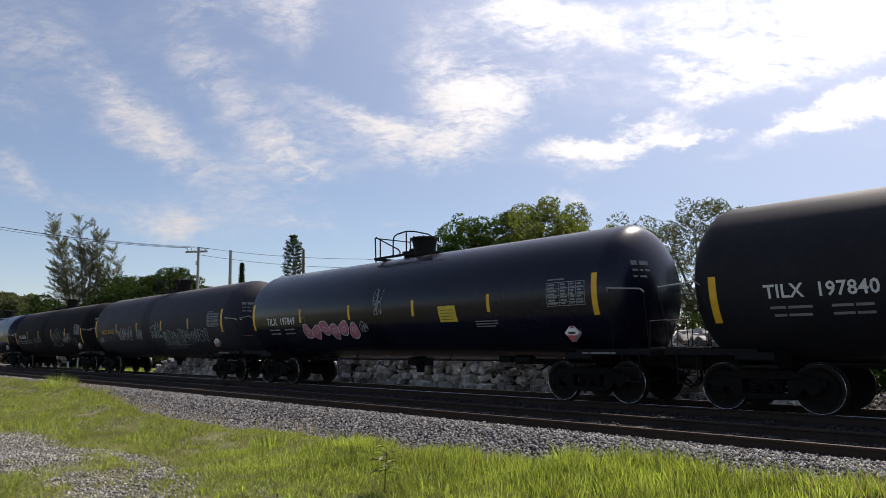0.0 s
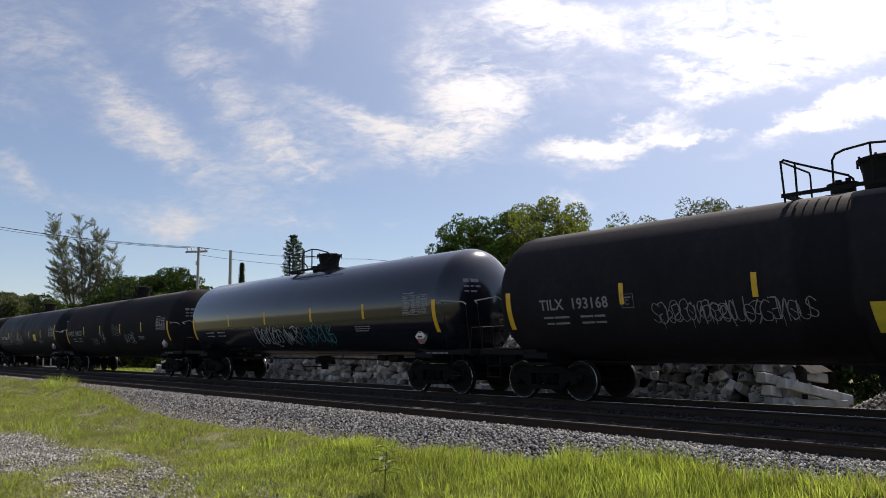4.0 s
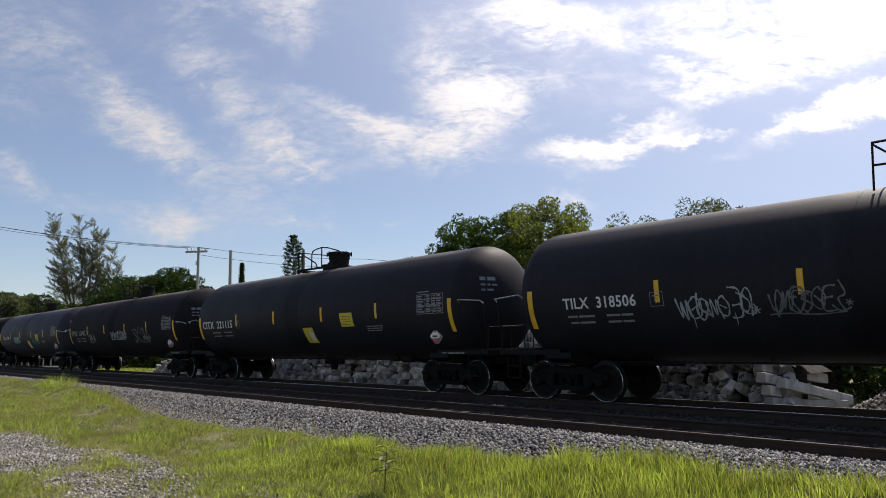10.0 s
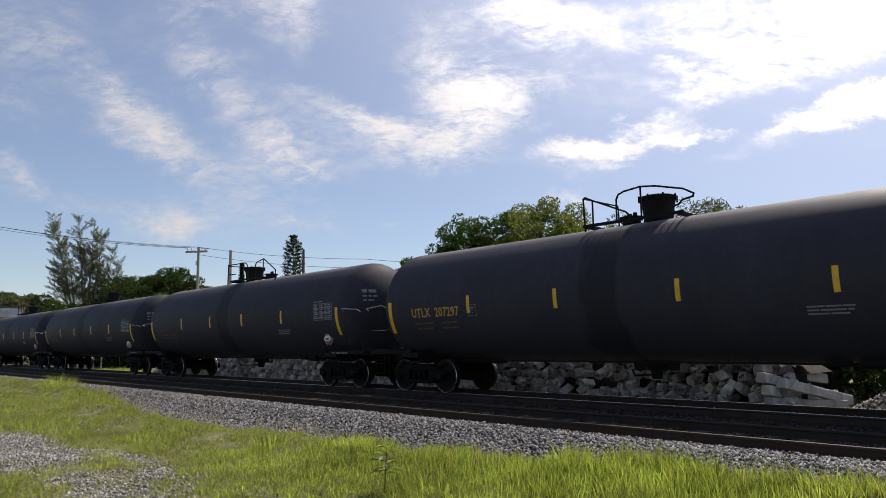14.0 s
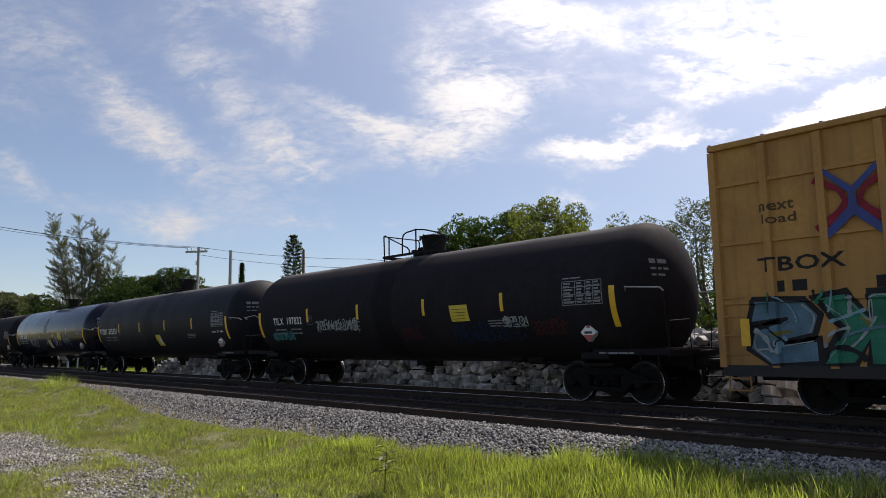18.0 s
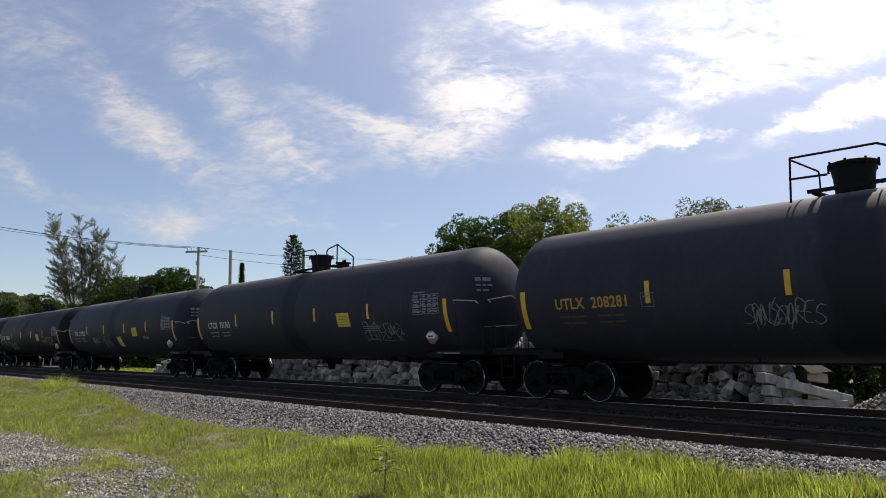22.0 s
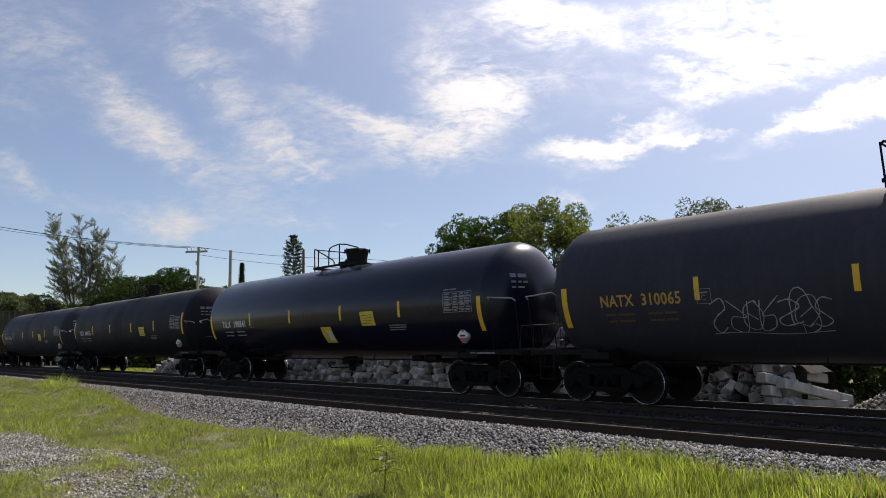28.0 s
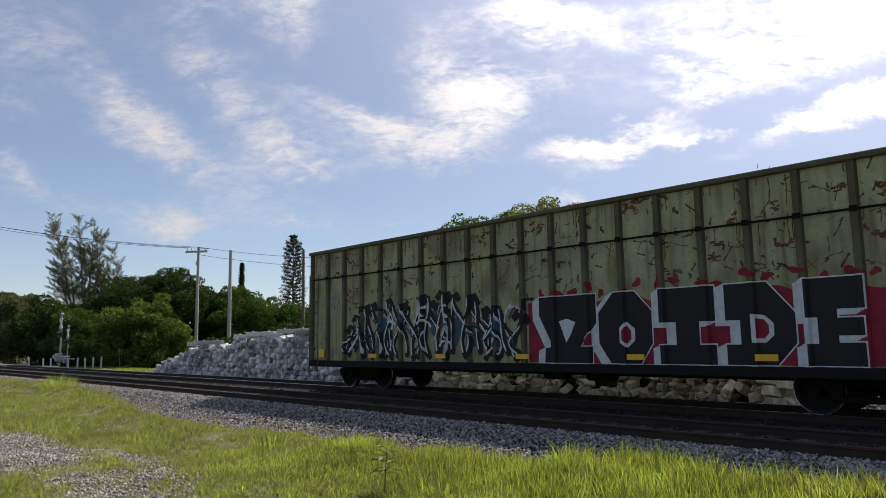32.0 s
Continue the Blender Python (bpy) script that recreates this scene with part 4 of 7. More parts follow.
def tank_car(x, paint, label, mark="", ink="white", high=False, panel="", panel2=False, tags=(), plat=0, dx=0.0, end=7.69, notice=""):
    car = thing("tank_car", label, "tank car", pose(x, TRAIN_Y, 0), "tank cars of the freight train")
    CARS.append((car, x))
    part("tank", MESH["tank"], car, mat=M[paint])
    add_trucks(car, 7.05)
    for turn in (0, 180):
        m = pose(0, 0, 0, 0, 0, turn)
        for nm, key in (("stub_sill", "sill"), ("bolster_saddle", "saddle"), ("end_platform", "end_platform"), ("sill_step", "sill_step_near"), ("sill_step", "sill_step_far"), ("side_railing", "side_railing_near"), ("side_railing", "side_railing_far"), ("end_railing", "end_railing"), ("end_railing", "end_railing_near"), ("railing_post", "railing_post_near"), ("railing_post", "railing_post_far"), ("handrail", "handrail_near"), ("handrail", "handrail_far"), ("coupler", "coupler")):
            part(nm, MESH[key], car, at=m)
    for nm, key in (("bottom_outlet", "outlet"), ("brake_gear", "brake_gear")):
        part(nm, MESH[key], car)
    order = ((0.27, "a", -0.40), (0.27, "a", -0.45), (-0.72, "b", 0.70))[plat]
    part("manway", MESH["manway"], car, "dark round manway nozzle", at=pose(dx + order[0], 0, 0))
    part("safety_valve", MESH["valve"], car, at=pose(dx + order[2], 0, 0))
    part("walkway", MESH["walkway"], car, at=pose(dx, 0, 0))
    for end_ in ("small", "tall", "cross"):
        part("platform_railing", MESH["railing_" + end_ + "_" + order[1]], car, at=pose(dx, 0, 0))
    tall = MESH["stripe_tall_high" if high else "stripe_tall"]
    for sx in (-end, end):
        part("reflective_stripe", tall, car, "tall yellow reflective stripe", at=pose(sx, 0, 0))
    for sx in ((-4.31, -1.48, 1.27, 4.23) if plat == 2 else (-4.46, -1.60, 1.50, 4.45)):
        part("reflective_stripe", MESH["stripe"], car, at=pose(sx, 0, 0))
    letter = M[ink]
    if mark:
        wide = mark[:4] in ("WFRX", "CITX", "TCBX") or mark in ("CTCX 736510", "CTCX 732886")
        lettering("car_lettering", mark.replace(" ", "  "), surf, -7.42 if wide else -6.72, -0.39, 2.62 if wide else 1.90, 0.29 if wide else 0.25, letter, car, "stencilled fleet lettering")
    if notice:
        lettering("notice_lettering", notice, surf, 6.32, -0.56, 1.05, 0.085, M["white"], car)
    part("weight_lettering", MESH["weights"], car, at=turned(-6.65, -0.60), mat=M["orange_faint"] if ink == "orange" else M["grey_letter"])
    part("qualification_table", MESH["load_table"], car, at=pose(end - 7.69, 0, 0))
    part("clearance_mark", MESH["plate_box"], car, mat=M["grey_letter"], at=turned(-4.33, -0.28))
    part("notice_lettering", MESH["notice"], car, at=turned(3.9 + dx, -0.60))
    pl = part("hazard_placard", MESH["placard"], car, "red and white diamond placard", at=pose(6.9, 0, 0))
    part("placard_field", MESH["placard_red_a"], pl, "red lower corner")
    part("placard_field", MESH["placard_red_b"], pl, "red upper field")
    part("placard_number", MESH["placard_marks"], pl)
    part("head_lettering", MESH["head_marks"], car)
    part("sill_lettering", MESH["sill_text"], car, at=pose(0.55, 0, 0))
    if panel == "high":
        po = part("information_panel", MESH["panel_high"], car, "faded yellow lettered panel", at=turned(2.93, -0.34))
        part("panel_lettering", MESH["panel_text"], po)
    if panel == "low" or panel2:
        po = part("information_panel", MESH["panel_low"], car, "yellow panel with a pale patch", at=turned(0.6, -0.84))
        part("faded_patch", MESH["panel_patch"], po)
    for (kind, ink_, x0, x1, v0, v1, seed) in tags:
        b = Build()
        if kind == "scrawl":
            scribble(b, surf, x0, x1, v0, v1, seed, 0.030)
        elif kind == "bold":
            scribble(b, surf, x0, x1, v0, v1, seed, 0.047)
        elif kind == "throw":
            throw_up(b, surf, x0, x1, v0, v1, seed)
        part("graffiti", b.mesh("graffiti", M[ink_]), car, "sprayed graffiti")
        if kind == "throw":
            b = Build()
            throw_up(b, surf, x0, x1, v0, v1, seed, outline=True)
            part("graffiti", b.mesh("graffiti", M["tag_white"]), car, "pale graffiti outline")
    return car


def turned(x, v):
    """Moves a marking made at mid height round the girth to v, and along to x."""
    a = v / R
    return pose(x, 0, ZC) @ Matrix.Rotation(a, 4, "X").inverted() @ pose(0, 0, -ZC)


def throw_up(b, place, x0, x1, v0, v1, seed, outline=False):
    rng = random.Random(seed)
    n = max(2, int((x1 - x0) / ((v1 - v0) * 0.8)))
    gw = (x1 - x0) / n
    for i in range(n):
        loop = smooth_loop(rng, x0 + (i + 0.5) * gw, (v0 + v1) / 2 + rng.uniform(-0.08, 0.08), gw * 0.5, (v1 - v0) * 0.42, 22, 0.22)
        if outline:
            ribbon(b, place, loop, 0.035, 0.012, closed=True)
            ribbon(b, place, [(x0 + (i + 0.5) * gw + (p - x0 - (i + 0.5) * gw) * 0.35, (v0 + v1) / 2 + (q - (v0 + v1) / 2) * 0.3) for p, q in loop], 0.03, 0.012, closed=True)
        else:
            c = (x0 + (i + 0.5) * gw, (v0 + v1) / 2)
            for a, d in zip(loop, loop[1:] + loop[:1]):
                for k0, k1 in ((0.0, 0.5), (0.5, 1.0)):
                    p = [(c[0] + (q[0] - c[0]) * k, c[1] + (q[1] - c[1]) * k) for q, k in ((a, k0), (a, k1), (d, k1), (d, k0))]
                    b.add([place(*q, 0.006 + i * 0.001) for q in p], [(0, 1, 2, 3)])


common_meshes()
# ---- the consist, front to rear: place of each car's middle at the start of the clip ----
W = "tag_mist"
tank_car(1.16, "black", "black tank car with white lettering", "TILX 197840", "white", plat=0)
tank_car(-16.95, "blue", "glossy dark blue tank car with pink graffiti", "TILX 197849", "white", True, "high", tags=[("throw", "tag_pink", -4.4, -1.2, -0.95, -0.35, 3), ("scrawl", W, -1.1, -0.8, -0.7, -0.45, 5), ("scrawl", W, -0.35, 0.0, -0.25, 0.1, 6), ("scrawl", W, -0.35, 0.0, 0.15, 0.5, 8)], plat=0)
tank_car(-35.04, "grey", "dark grey tank car covered in white graffiti", "NATX 310155", "orange", True, tags=[("bold", W, -7.4, -6.75, -0.85, -0.6, 11), ("bold", W, -4.3, -2.3, -0.66, -0.16, 12), ("bold", W, -1.8, -1.0, -0.64, -0.28, 13), ("bold", W, 0.15, 1.5, -0.6, -0.08, 14), ("bold", W, 1.6, 4.4, -1.0, -0.45, 15), ("bold", W, 4.7, 6.2, -0.9, -0.4, 16), ("scrawl", "tag_faint", 1.2, 3.4, -1.3, -0.95, 17)], plat=1)
tank_car(-53.16, "dull", "dull black tank car with scrawled graffiti", "TILX 363156", "white", tags=[("scrawl", W, -7.35, -6.95, -0.75, -0.4, 20), ("scrawl", "tag_faint", -5.0, -3.6, -0.75, -0.45, 21), ("scrawl", "tag_faint", -3.2, -2.75, -1.1, -0.6, 22), ("scrawl", "tag_faint", -2.8, -1.2, -0.65, -0.35, 23), ("scrawl", W, 1.4, 3.6, -0.85, 0.0, 24), ("bold", W, 4.0, 5.3, -0.65, -0.2, 25), ("scrawl", "tag_faint", 5.6, 6.6, -0.85, -0.4, 26)], plat=1)
tank_car(-71.31, "blue", "clean blue-black tank car with a yellow panel", "TILX 312355", "white", panel="high", plat=0)
tank_car(-89.36, "dull", "dull black tank car with yellow panel and graffiti", "TILX 193168", "grey_letter", panel="low", tags=[("scrawl", "tag_blue", 2.4, 4.2, -0.6, 0.0, 31), ("scrawl", "grey_letter", -3.8, -0.6, -0.8, -0.4, 32)], plat=1)
tank_car(-107.5, "shiny", "shiny black tank car with pale graffiti", "", "white", tags=[("bold", W, -2.5, 0.6, -1.1, -0.5, 41), ("bold", "tag_teal", 0.9, 2.6, -1.1, -0.5, 42)], plat=1)
tank_car(-125.74, "dull", "dull black tank car with faint grey lettering", "WFRX 160537", "grey_letter", tags=[("scrawl", "tag_faint", -3.3, -2.3, -0.95, -0.6, 51), ("scrawl", W, -1.8, -1.0, -0.75, -0.3, 52), ("scrawl", W, 2.0, 3.4, -0.9, -0.4, 53), ("scrawl", "tag_faint", 0.3, 1.6, -0.4, 0.0, 54)], plat=0)
tank_car(-143.92, "black", "black tank car with yellow panel and white tags", "TILX 192043", "white", True, "high", tags=[("scrawl", W, -4.5, -3.2, -0.75, -0.1, 61), ("scrawl", W, -3.0, -0.6, -0.75, -0.2, 62)], plat=0)
tank_car(-162.07, "dull", "dull black tank car with small tags", "TILX 362509", "white", tags=[("scrawl", W, -4.2, -2.6, -0.6, -0.3, 71), ("scrawl", "grey_letter", 3.3, 4.4, -0.3, -0.05, 72)], plat=2)
tank_car(-180.29, "black", "black tank car with bold white lettering", "CTCX 736510", "white", panel="high", tags=[("bold", W, -4.9, -3.6, -1.15, -0.8, 81)], plat=2)
tank_car(-198.55, "dull", "dull black tank car with one yellow panel", "TILX 199119", "grey_letter", panel2=True, plat=0)
tank_car(-216.7, "black", "black tank car with white tags and yellow panel", "TILX 318506", "white", panel="high", tags=[("bold", W, -3.9, -2.4, -0.75, -0.25, 91), ("bold", "tag_faint", -2.1, -0.8, -0.65, -0.25, 92), ("scrawl", "tag_faint", 4.4, 6.0, -0.9, -0.5, 93)], plat=2, dx=1.2)
tank_car(-234.9, "black", "clean black tank car with two yellow panels", "CITX 221115", "white", panel="high", panel2=True, plat=0)
tank_car(-253.12, "dull", "dull black tank car with grey outline graffiti", "WFRX 160463", "grey_letter", tags=[("scrawl", W, -4.4, -3.3, -0.85, -0.35, 101), ("bold", W, -0.6, 1.6, -0.65, -0.3, 102), ("bold", "tag_faint", 2.6, 4.6, -0.8, -0.2, 103)], plat=1)
tank_car(-271.4, "grey", "grey tank car with green graffiti and yellow panel", "TILX 319245", "white", panel="high", panel2=True, tags=[("throw", "tag_teal", -3.4, -1.8, -0.8, -0.2, 111), ("scrawl", "tag_teal", 1.4, 3.2, -0.8, -0.4, 112)], plat=0)
tank_car(-289.45, "dull", "flat black tank car with outlined graffiti", "TCBX 199612", "white", True, tags=[("throw", "tag_black", -3.3, -1.7, -0.95, -0.35, 121)], plat=1, end=7.27)
tank_car(-307.52, "grey", "weathered grey tank car with orange lettering", "UTLX 207297", "orange", plat=1)
tank_car(-325.67, "grey", "weathered grey tank car with faint orange lettering", "", "orange", plat=2)
tank_car(-343.9, "grey", "weathered grey tank car with dull lettering", "", "orange", plat=1)
tank_car(-361.9, "grey", "dark grey tank car with orange lettering", "UTLX 208768", "orange", plat=0)
BOX_X = -381.29
tank_car(-400.7, "dull", "black tank car with white and coloured tags", "TILX 197832", "white", panel="high", tags=[("bold", W, -4.0, -1.6, -0.65, -0.35, 131), ("bold", "tag_teal", -7.0, -5.6, -0.95, -0.7, 132), ("bold", "tag_dim_red", 0.3, 1.2, -1.05, -0.7, 133), ("bold", "tag_dim_blue", 2.5, 4.9, -1.15, -0.7, 134), ("bold", W, 4.4, 5.15, -0.72, -0.5, 135), ("bold", "tag_dim_red", 5.3, 6.3, -0.95, -0.65, 136)], plat=0)
tank_car(-418.86, "black", "clean black tank car with yellow panel", "TCBX 305331", "white", panel2=True, plat=1, notice="AAR ST-464")
tank_car(-437.07, "blue", "glossy blue-black tank car with white tags", "CTCX 731439", "white", panel="high", panel2=True, tags=[("scrawl", W, -4.1, -2.3, -0.9, -0.4, 141), ("scrawl", W, -0.2, 0.6, -0.85, -0.5, 142), ("scrawl", W, 1.4, 2.9, -0.95, -0.45, 143), ("scrawl", W, 3.6, 5.0, -0.85, -0.25, 144), ("scrawl", W, -0.5, 0.05, 0.05, 0.32, 145), ("scrawl", W, -0.5, 0.05, 0.38, 0.65, 146), ("scrawl", W, -0.5, 0.05, 0.70, 0.95, 147)], plat=1)
tank_car(-455.2, "dull", "dull black tank car with orange lettering", "NATX 303305", "orange", tags=[("scrawl", W, -4.2, -3.5, -0.65, -0.35, 151), ("scrawl", W, -2.8, -1.6, -0.6, -0.25, 152)], plat=2)
tank_car(-473.2, "grey", "dark grey tank car with orange lettering and tags", "UTLX 208281", "orange", panel="high", tags=[("bold", W, 4.6, 6.4, -0.9, -0.3, 161), ("scrawl", "grey_letter", -2.4, -1.0, -0.9, -0.5, 162)], plat=2)
tank_car(-491.36, "grey", "dark grey tank car with patched paint", "CTCX 731765", "white", panel="high", tags=[("scrawl", "grey_letter", 3.8, 5.6, -1.0, -0.5, 171)], plat=2)
tank_car(-509.47, "grey", "dark grey tank car with two yellow panels", "TILX 317925", "white", panel="high", panel2=True, tags=[("bold", W, -3.6, -2.8, -0.9, -0.5, 181), ("scrawl", W, -1.9, -0.8, -1.1, -0.5, 182)], plat=0)
tank_car(-527.55, "black", "black tank car with bold white lettering and tags", "CTCX 732886", "white", panel="high", tags=[("bold", W, -4.9, -3.2, -1.15, -0.7, 191), ("scrawl", W, 4.8, 6.6, -0.8, -0.4, 192)], plat=2)
tank_car(-545.6, "grey", "weathered grey tank car with orange lettering", "UTLX 207614", "orange", plat=2)
tank_car(-563.8, "black", "black tank car with yellow panel", "CTCX 303353", "grey_letter", panel="high", plat=1)
tank_car(-582.0, "shiny", "shiny black tank car with white lettering", "", "white", panel="high", plat=1)
tank_car(-599.9, "grey", "grey tank car with orange lettering and white tags", "NATX 310065", "orange", tags=[("scrawl", W, -4.3, -2.1, -1.0, -0.35, 207), ("scrawl", W, 2.5, 4.4, -0.9, -0.4, 202), ("scrawl", W, 4.6, 6.2, -0.85, -0.4, 203)], plat=1)
tank_car(-618.03, "blue", "glossy dark blue tank car with two yellow panels", "TILX 198841", "white", panel="high", panel2=True, plat=0)
tank_car(-636.4, "black", "black tank car with bold white lettering", "TILX 194935", "white", True, "high", plat=0)
tank_car(-654.9, "grey", "dark grey tank car with yellow panel and white tag", "TILX 312416", "white", panel="high", tags=[("scrawl", W, -7.4, -6.6, -0.5, 0.4, 211)], plat=2)
GREEN_X = (-674.0, -694.15)
# ---- boxcar and high-sided gondolas ----
def post(b, x, y, z0, z1, w=0.13, d=0.09):
    """A hat-shaped side post standing proud of a side that faces -y (or +y for a positive y)."""
    s = -1 if y < 0 else 1
    sec = [(-w / 2 - 0.03, 0), (-w / 2, d), (w / 2, d), (w / 2 + 0.03, 0)]
    n = 4
    b.add([(x + a, y + s * c, z0) for a, c in sec] + [(x + a, y + s * c, z1) for a, c in sec],
          [(i, (i + 1) % n, n + (i + 1) % n, n + i) for i in range(n)] + [tuple(range(n)), tuple(range(2 * n - 1, n - 1, -1))])


def blob(b, place, cx, cv, rx, rv, seed, off=0.006, wob=0.3, n=16):
    loop = smooth_loop(random.Random(seed), cx, cv, rx, rv, n, wob)
    b.add([place(cx, cv, off)] + [place(x, v, off) for x, v in loop], [(0, 1 + i, 1 + (i + 1) % n) for i in range(n)])


def drape(b, mat, y, posts, w, d, lift, rails=()):
    """Lays flat paint over a side and its posts: cut at every post's edges and pushed out where the post stands proud."""
    me = bpy.data.meshes.new("graffiti")
    me.from_pydata(b.v, [], b.f)
    bm = bmesh.new()
    bm.from_mesh(me)
    xs = [q.co.x for q in bm.verts]
    lo, hi = min(xs), max(xs)
    for c in posts:
        for e in (-w / 2 - 0.03, -w / 2, w / 2, w / 2 + 0.03):
            if lo < c + e < hi:
                bmesh.ops.bisect_plane(bm, geom=bm.verts[:] + bm.edges[:] + bm.faces[:], plane_co=(c + e, 0, 0), plane_no=(1, 0, 0))
    for z, half, proud in rails:
        for e in (-half - 0.012, -half, half, half + 0.012):
            bmesh.ops.bisect_plane(bm, geom=bm.verts[:] + bm.edges[:] + bm.faces[:], plane_co=(0, 0, z + e), plane_no=(0, 0, 1))
    for q in bm.verts:
        near = min(abs(q.co.x - c) for c in posts)
        rise = d if near <= w / 2 + 1e-4 else (d * max(0.0, (w / 2 + 0.03 - near) / 0.03))
        for z, half, proud in rails:
            if abs(q.co.z - z) <= half + 0.001:
                rise = max(rise, proud)
        q.co.y = -y - rise - lift - (abs(q.co.y) - y - 0.10) * 0.5
    bm.to_mesh(me)
    bm.free()
    me.materials.append(mat)
    return me


def freight_base(name, label, category, x, half, truck):
    car = thing(name, label, category, pose(x, TRAIN_Y, 0), "freight cars of the train")
    CARS.append((car, x))
    add_trucks(car, truck)
    for s in (0, 180):
        part("coupler", MESH["coupler"], car, at=pose(0, 0, 0, 0, 0, s) @ pose(half - 8.80, 0, 0))
    c = Build().box(0, 0, 0.72, half * 2 - 0.3, 0.34, 0.34, chamfer=0.03)
    for s in (-1, 1):
        c.box(s * truck, 0, 0.80, 0.5, 2.7, 0.2)
        for k in range(5):
            c.box(-truck + 1.6 + k * (2 * truck - 3.2) / 4, 0, 0.82, 0.14, 2.8, 0.14)
    c.cyl((1.2, -0.6, 0.62), (1.9, -0.6, 0.62), 0.17, seg=14)
    c.box(0.2, -0.55, 0.62, 0.6, 0.35, 0.3, chamfer=0.04)
    c.tube([(-truck, -0.5, 0.62), (truck, -0.5, 0.62)], 0.025)
    part("underframe", c.mesh("underframe", M["frame_black"]), car)
    return car


def boxcar(x):
    car = freight_base("boxcar", "tall mustard-yellow boxcar with black double doors and graffiti", "boxcar", x, 9.35, 6.95)
    H, Y = 9.35, 1.52
    z0, z1 = 0.86, 5.08
    for sy, nm in ((-1, "side_wall"), (1, "side_wall")):
        for a, c in ((-H, -2.42), (2.42, H)):
            w = Build().box((a + c) / 2, sy * Y, (z0 + z1) / 2, c - a, 0.06, z1 - z0)
            side = part(nm, w.mesh("side_wall", M["box_yellow"]), car)
            for i in range(8):
                px = a + 0.06 + (c - a - 0.12) * i / 7
                b = Build()
                post(b, px, sy * (Y + 0.03), z0, z1 - 0.08)
                part("side_post", b.mesh("side_post", M["box_yellow"]), side)
            for z in (4.32, 3.18, 2.06):
                b = Build().box((a + c) / 2, sy * (Y + 0.055), z, c - a - 0.2, 0.06, 0.07)
                part("side_stringer", b.mesh("side_stringer", M["box_yellow"]), side)
        s = Build().box(0, sy * (Y + 0.06), 0.80, 2 * H - 0.1, 0.10, 0.20)
        part("side_sill", s.mesh("side_sill", M["box_black"]), car)
        s = Build().box(0, sy * (Y + 0.05), z1 + 0.0, 2 * H, 0.16, 0.12)
        part("roof_eave", s.mesh("roof_eave", M["box_yellow"], bevel=0.015), car)
    # plug doors
    for sy in (-1, 1):
        for k in (-1, 1):
            d = Build().box(k * 1.21, sy * (Y + 0.05), (z0 + z1) / 2, 2.36, 0.08, z1 - z0 - 0.2)
            do = part("plug_door", d.mesh("plug_door", M["box_black"], bevel=0.012), car, "black steel plug door")
            b = Build()
            for z in (1.5, 2.3, 3.1, 3.9):
                b.box(k * 1.21, sy * (Y + 0.10), z, 2.2, 0.03, 0.05)
            for dx in (-0.75, 0.0, 0.75):
                b.box(k * 1.21 + dx, sy * (Y + 0.10), 2.9, 0.07, 0.04, 3.7)
            part("door_rib", b.mesh("door_rib", M["box_black"]), do)
            b = Build()
            for dx in (-0.35, 0.35):
                b.tube([(k * 1.21 + dx, sy * (Y + 0.10), 1.0), (k * 1.21 + dx, sy * (Y + 0.10), 4.8)], 0.022)
                b.box(k * 1.21 + dx, sy * (Y + 0.10), 2.35, 0.10, 0.05, 0.3)
            part("lock_rod", b.mesh("lock_rod", M["box_black"]), do)
        b = Build().box(0, sy * (Y + 0.10), 0.98, 6.2, 0.10, 0.10)
        b.box(0, sy * (Y + 0.10), 4.90, 6.2, 0.06, 0.06)
        part("door_track", b.mesh("door_track", M["rust"]), car)
    # corrugated ends with white cap
    for s in (-1, 1):
        e = Build().box(s * (H - 0.03), 0, 2.55, 0.06, 2 * Y, 3.4)
        eo = part("end_wall", e.mesh("end_wall", M["box_yellow"]), car, "corrugated yellow steel end")
        for i in range(8):
            z = 1.05 + i * 0.42
            b = Build()
            sec = [(0, -0.19), (0.055, -0.15), (0.045, 0.13), (0, 0.16)]
            b.add([(s * (H + a), -Y + 0.08, z + c) for a, c in sec] + [(s * (H + a), Y - 0.08, z + c) for a, c in sec],
                  [(k, (k + 1) % 4, 4 + (k + 1) % 4, 4 + k) for k in range(4)] + [(0, 1, 2, 3), (7, 6, 5, 4)])
            part("corrugation", b.mesh("corrugation", M["box_yellow"]), eo)
        c = Build().box(s * (H - 0.01), 0, 4.62, 0.08, 2 * Y, 0.76)
        part("end_cap", c.mesh("end_cap", M["box_white"], bevel=0.01), car, "white painted end cap")
        b = Build()
        for yy in (-1.2, -0.78):
            b.tube([(s * (H + 0.14), yy * (-s if s > 0 else 1), 0.9), (s * (H + 0.14), yy * (-s if s > 0 else 1), 2.6)], 0.016)
        for i in range(5):
            z = 1.0 + i * 0.38
            b.tube([(s * (H + 0.14), 1.2 * (1 if s > 0 else -1), z), (s * (H + 0.14), 0.78 * (1 if s > 0 else -1), z)], 0.014)
        b.tube([(s * (H + 0.2), -1.1, 1.35), (s * (H + 0.2), 1.1, 1.35)], 0.016)
        part("end_ladder", b.mesh("end_ladder", M["box_yellow"]), car)
        b = Build().box(s * (H + 0.25), 0, 0.98, 0.4, 2.6, 0.04)
        part("crossover_step", b.mesh("crossover_step", M["frame_black"]), car)
        b = Build()
        for dx in (0.15, 0.55):
            b.tube([(s * (H - dx), -Y - 0.09, 0.86), (s * (H - dx), -Y - 0.09, 0.42)], 0.016)
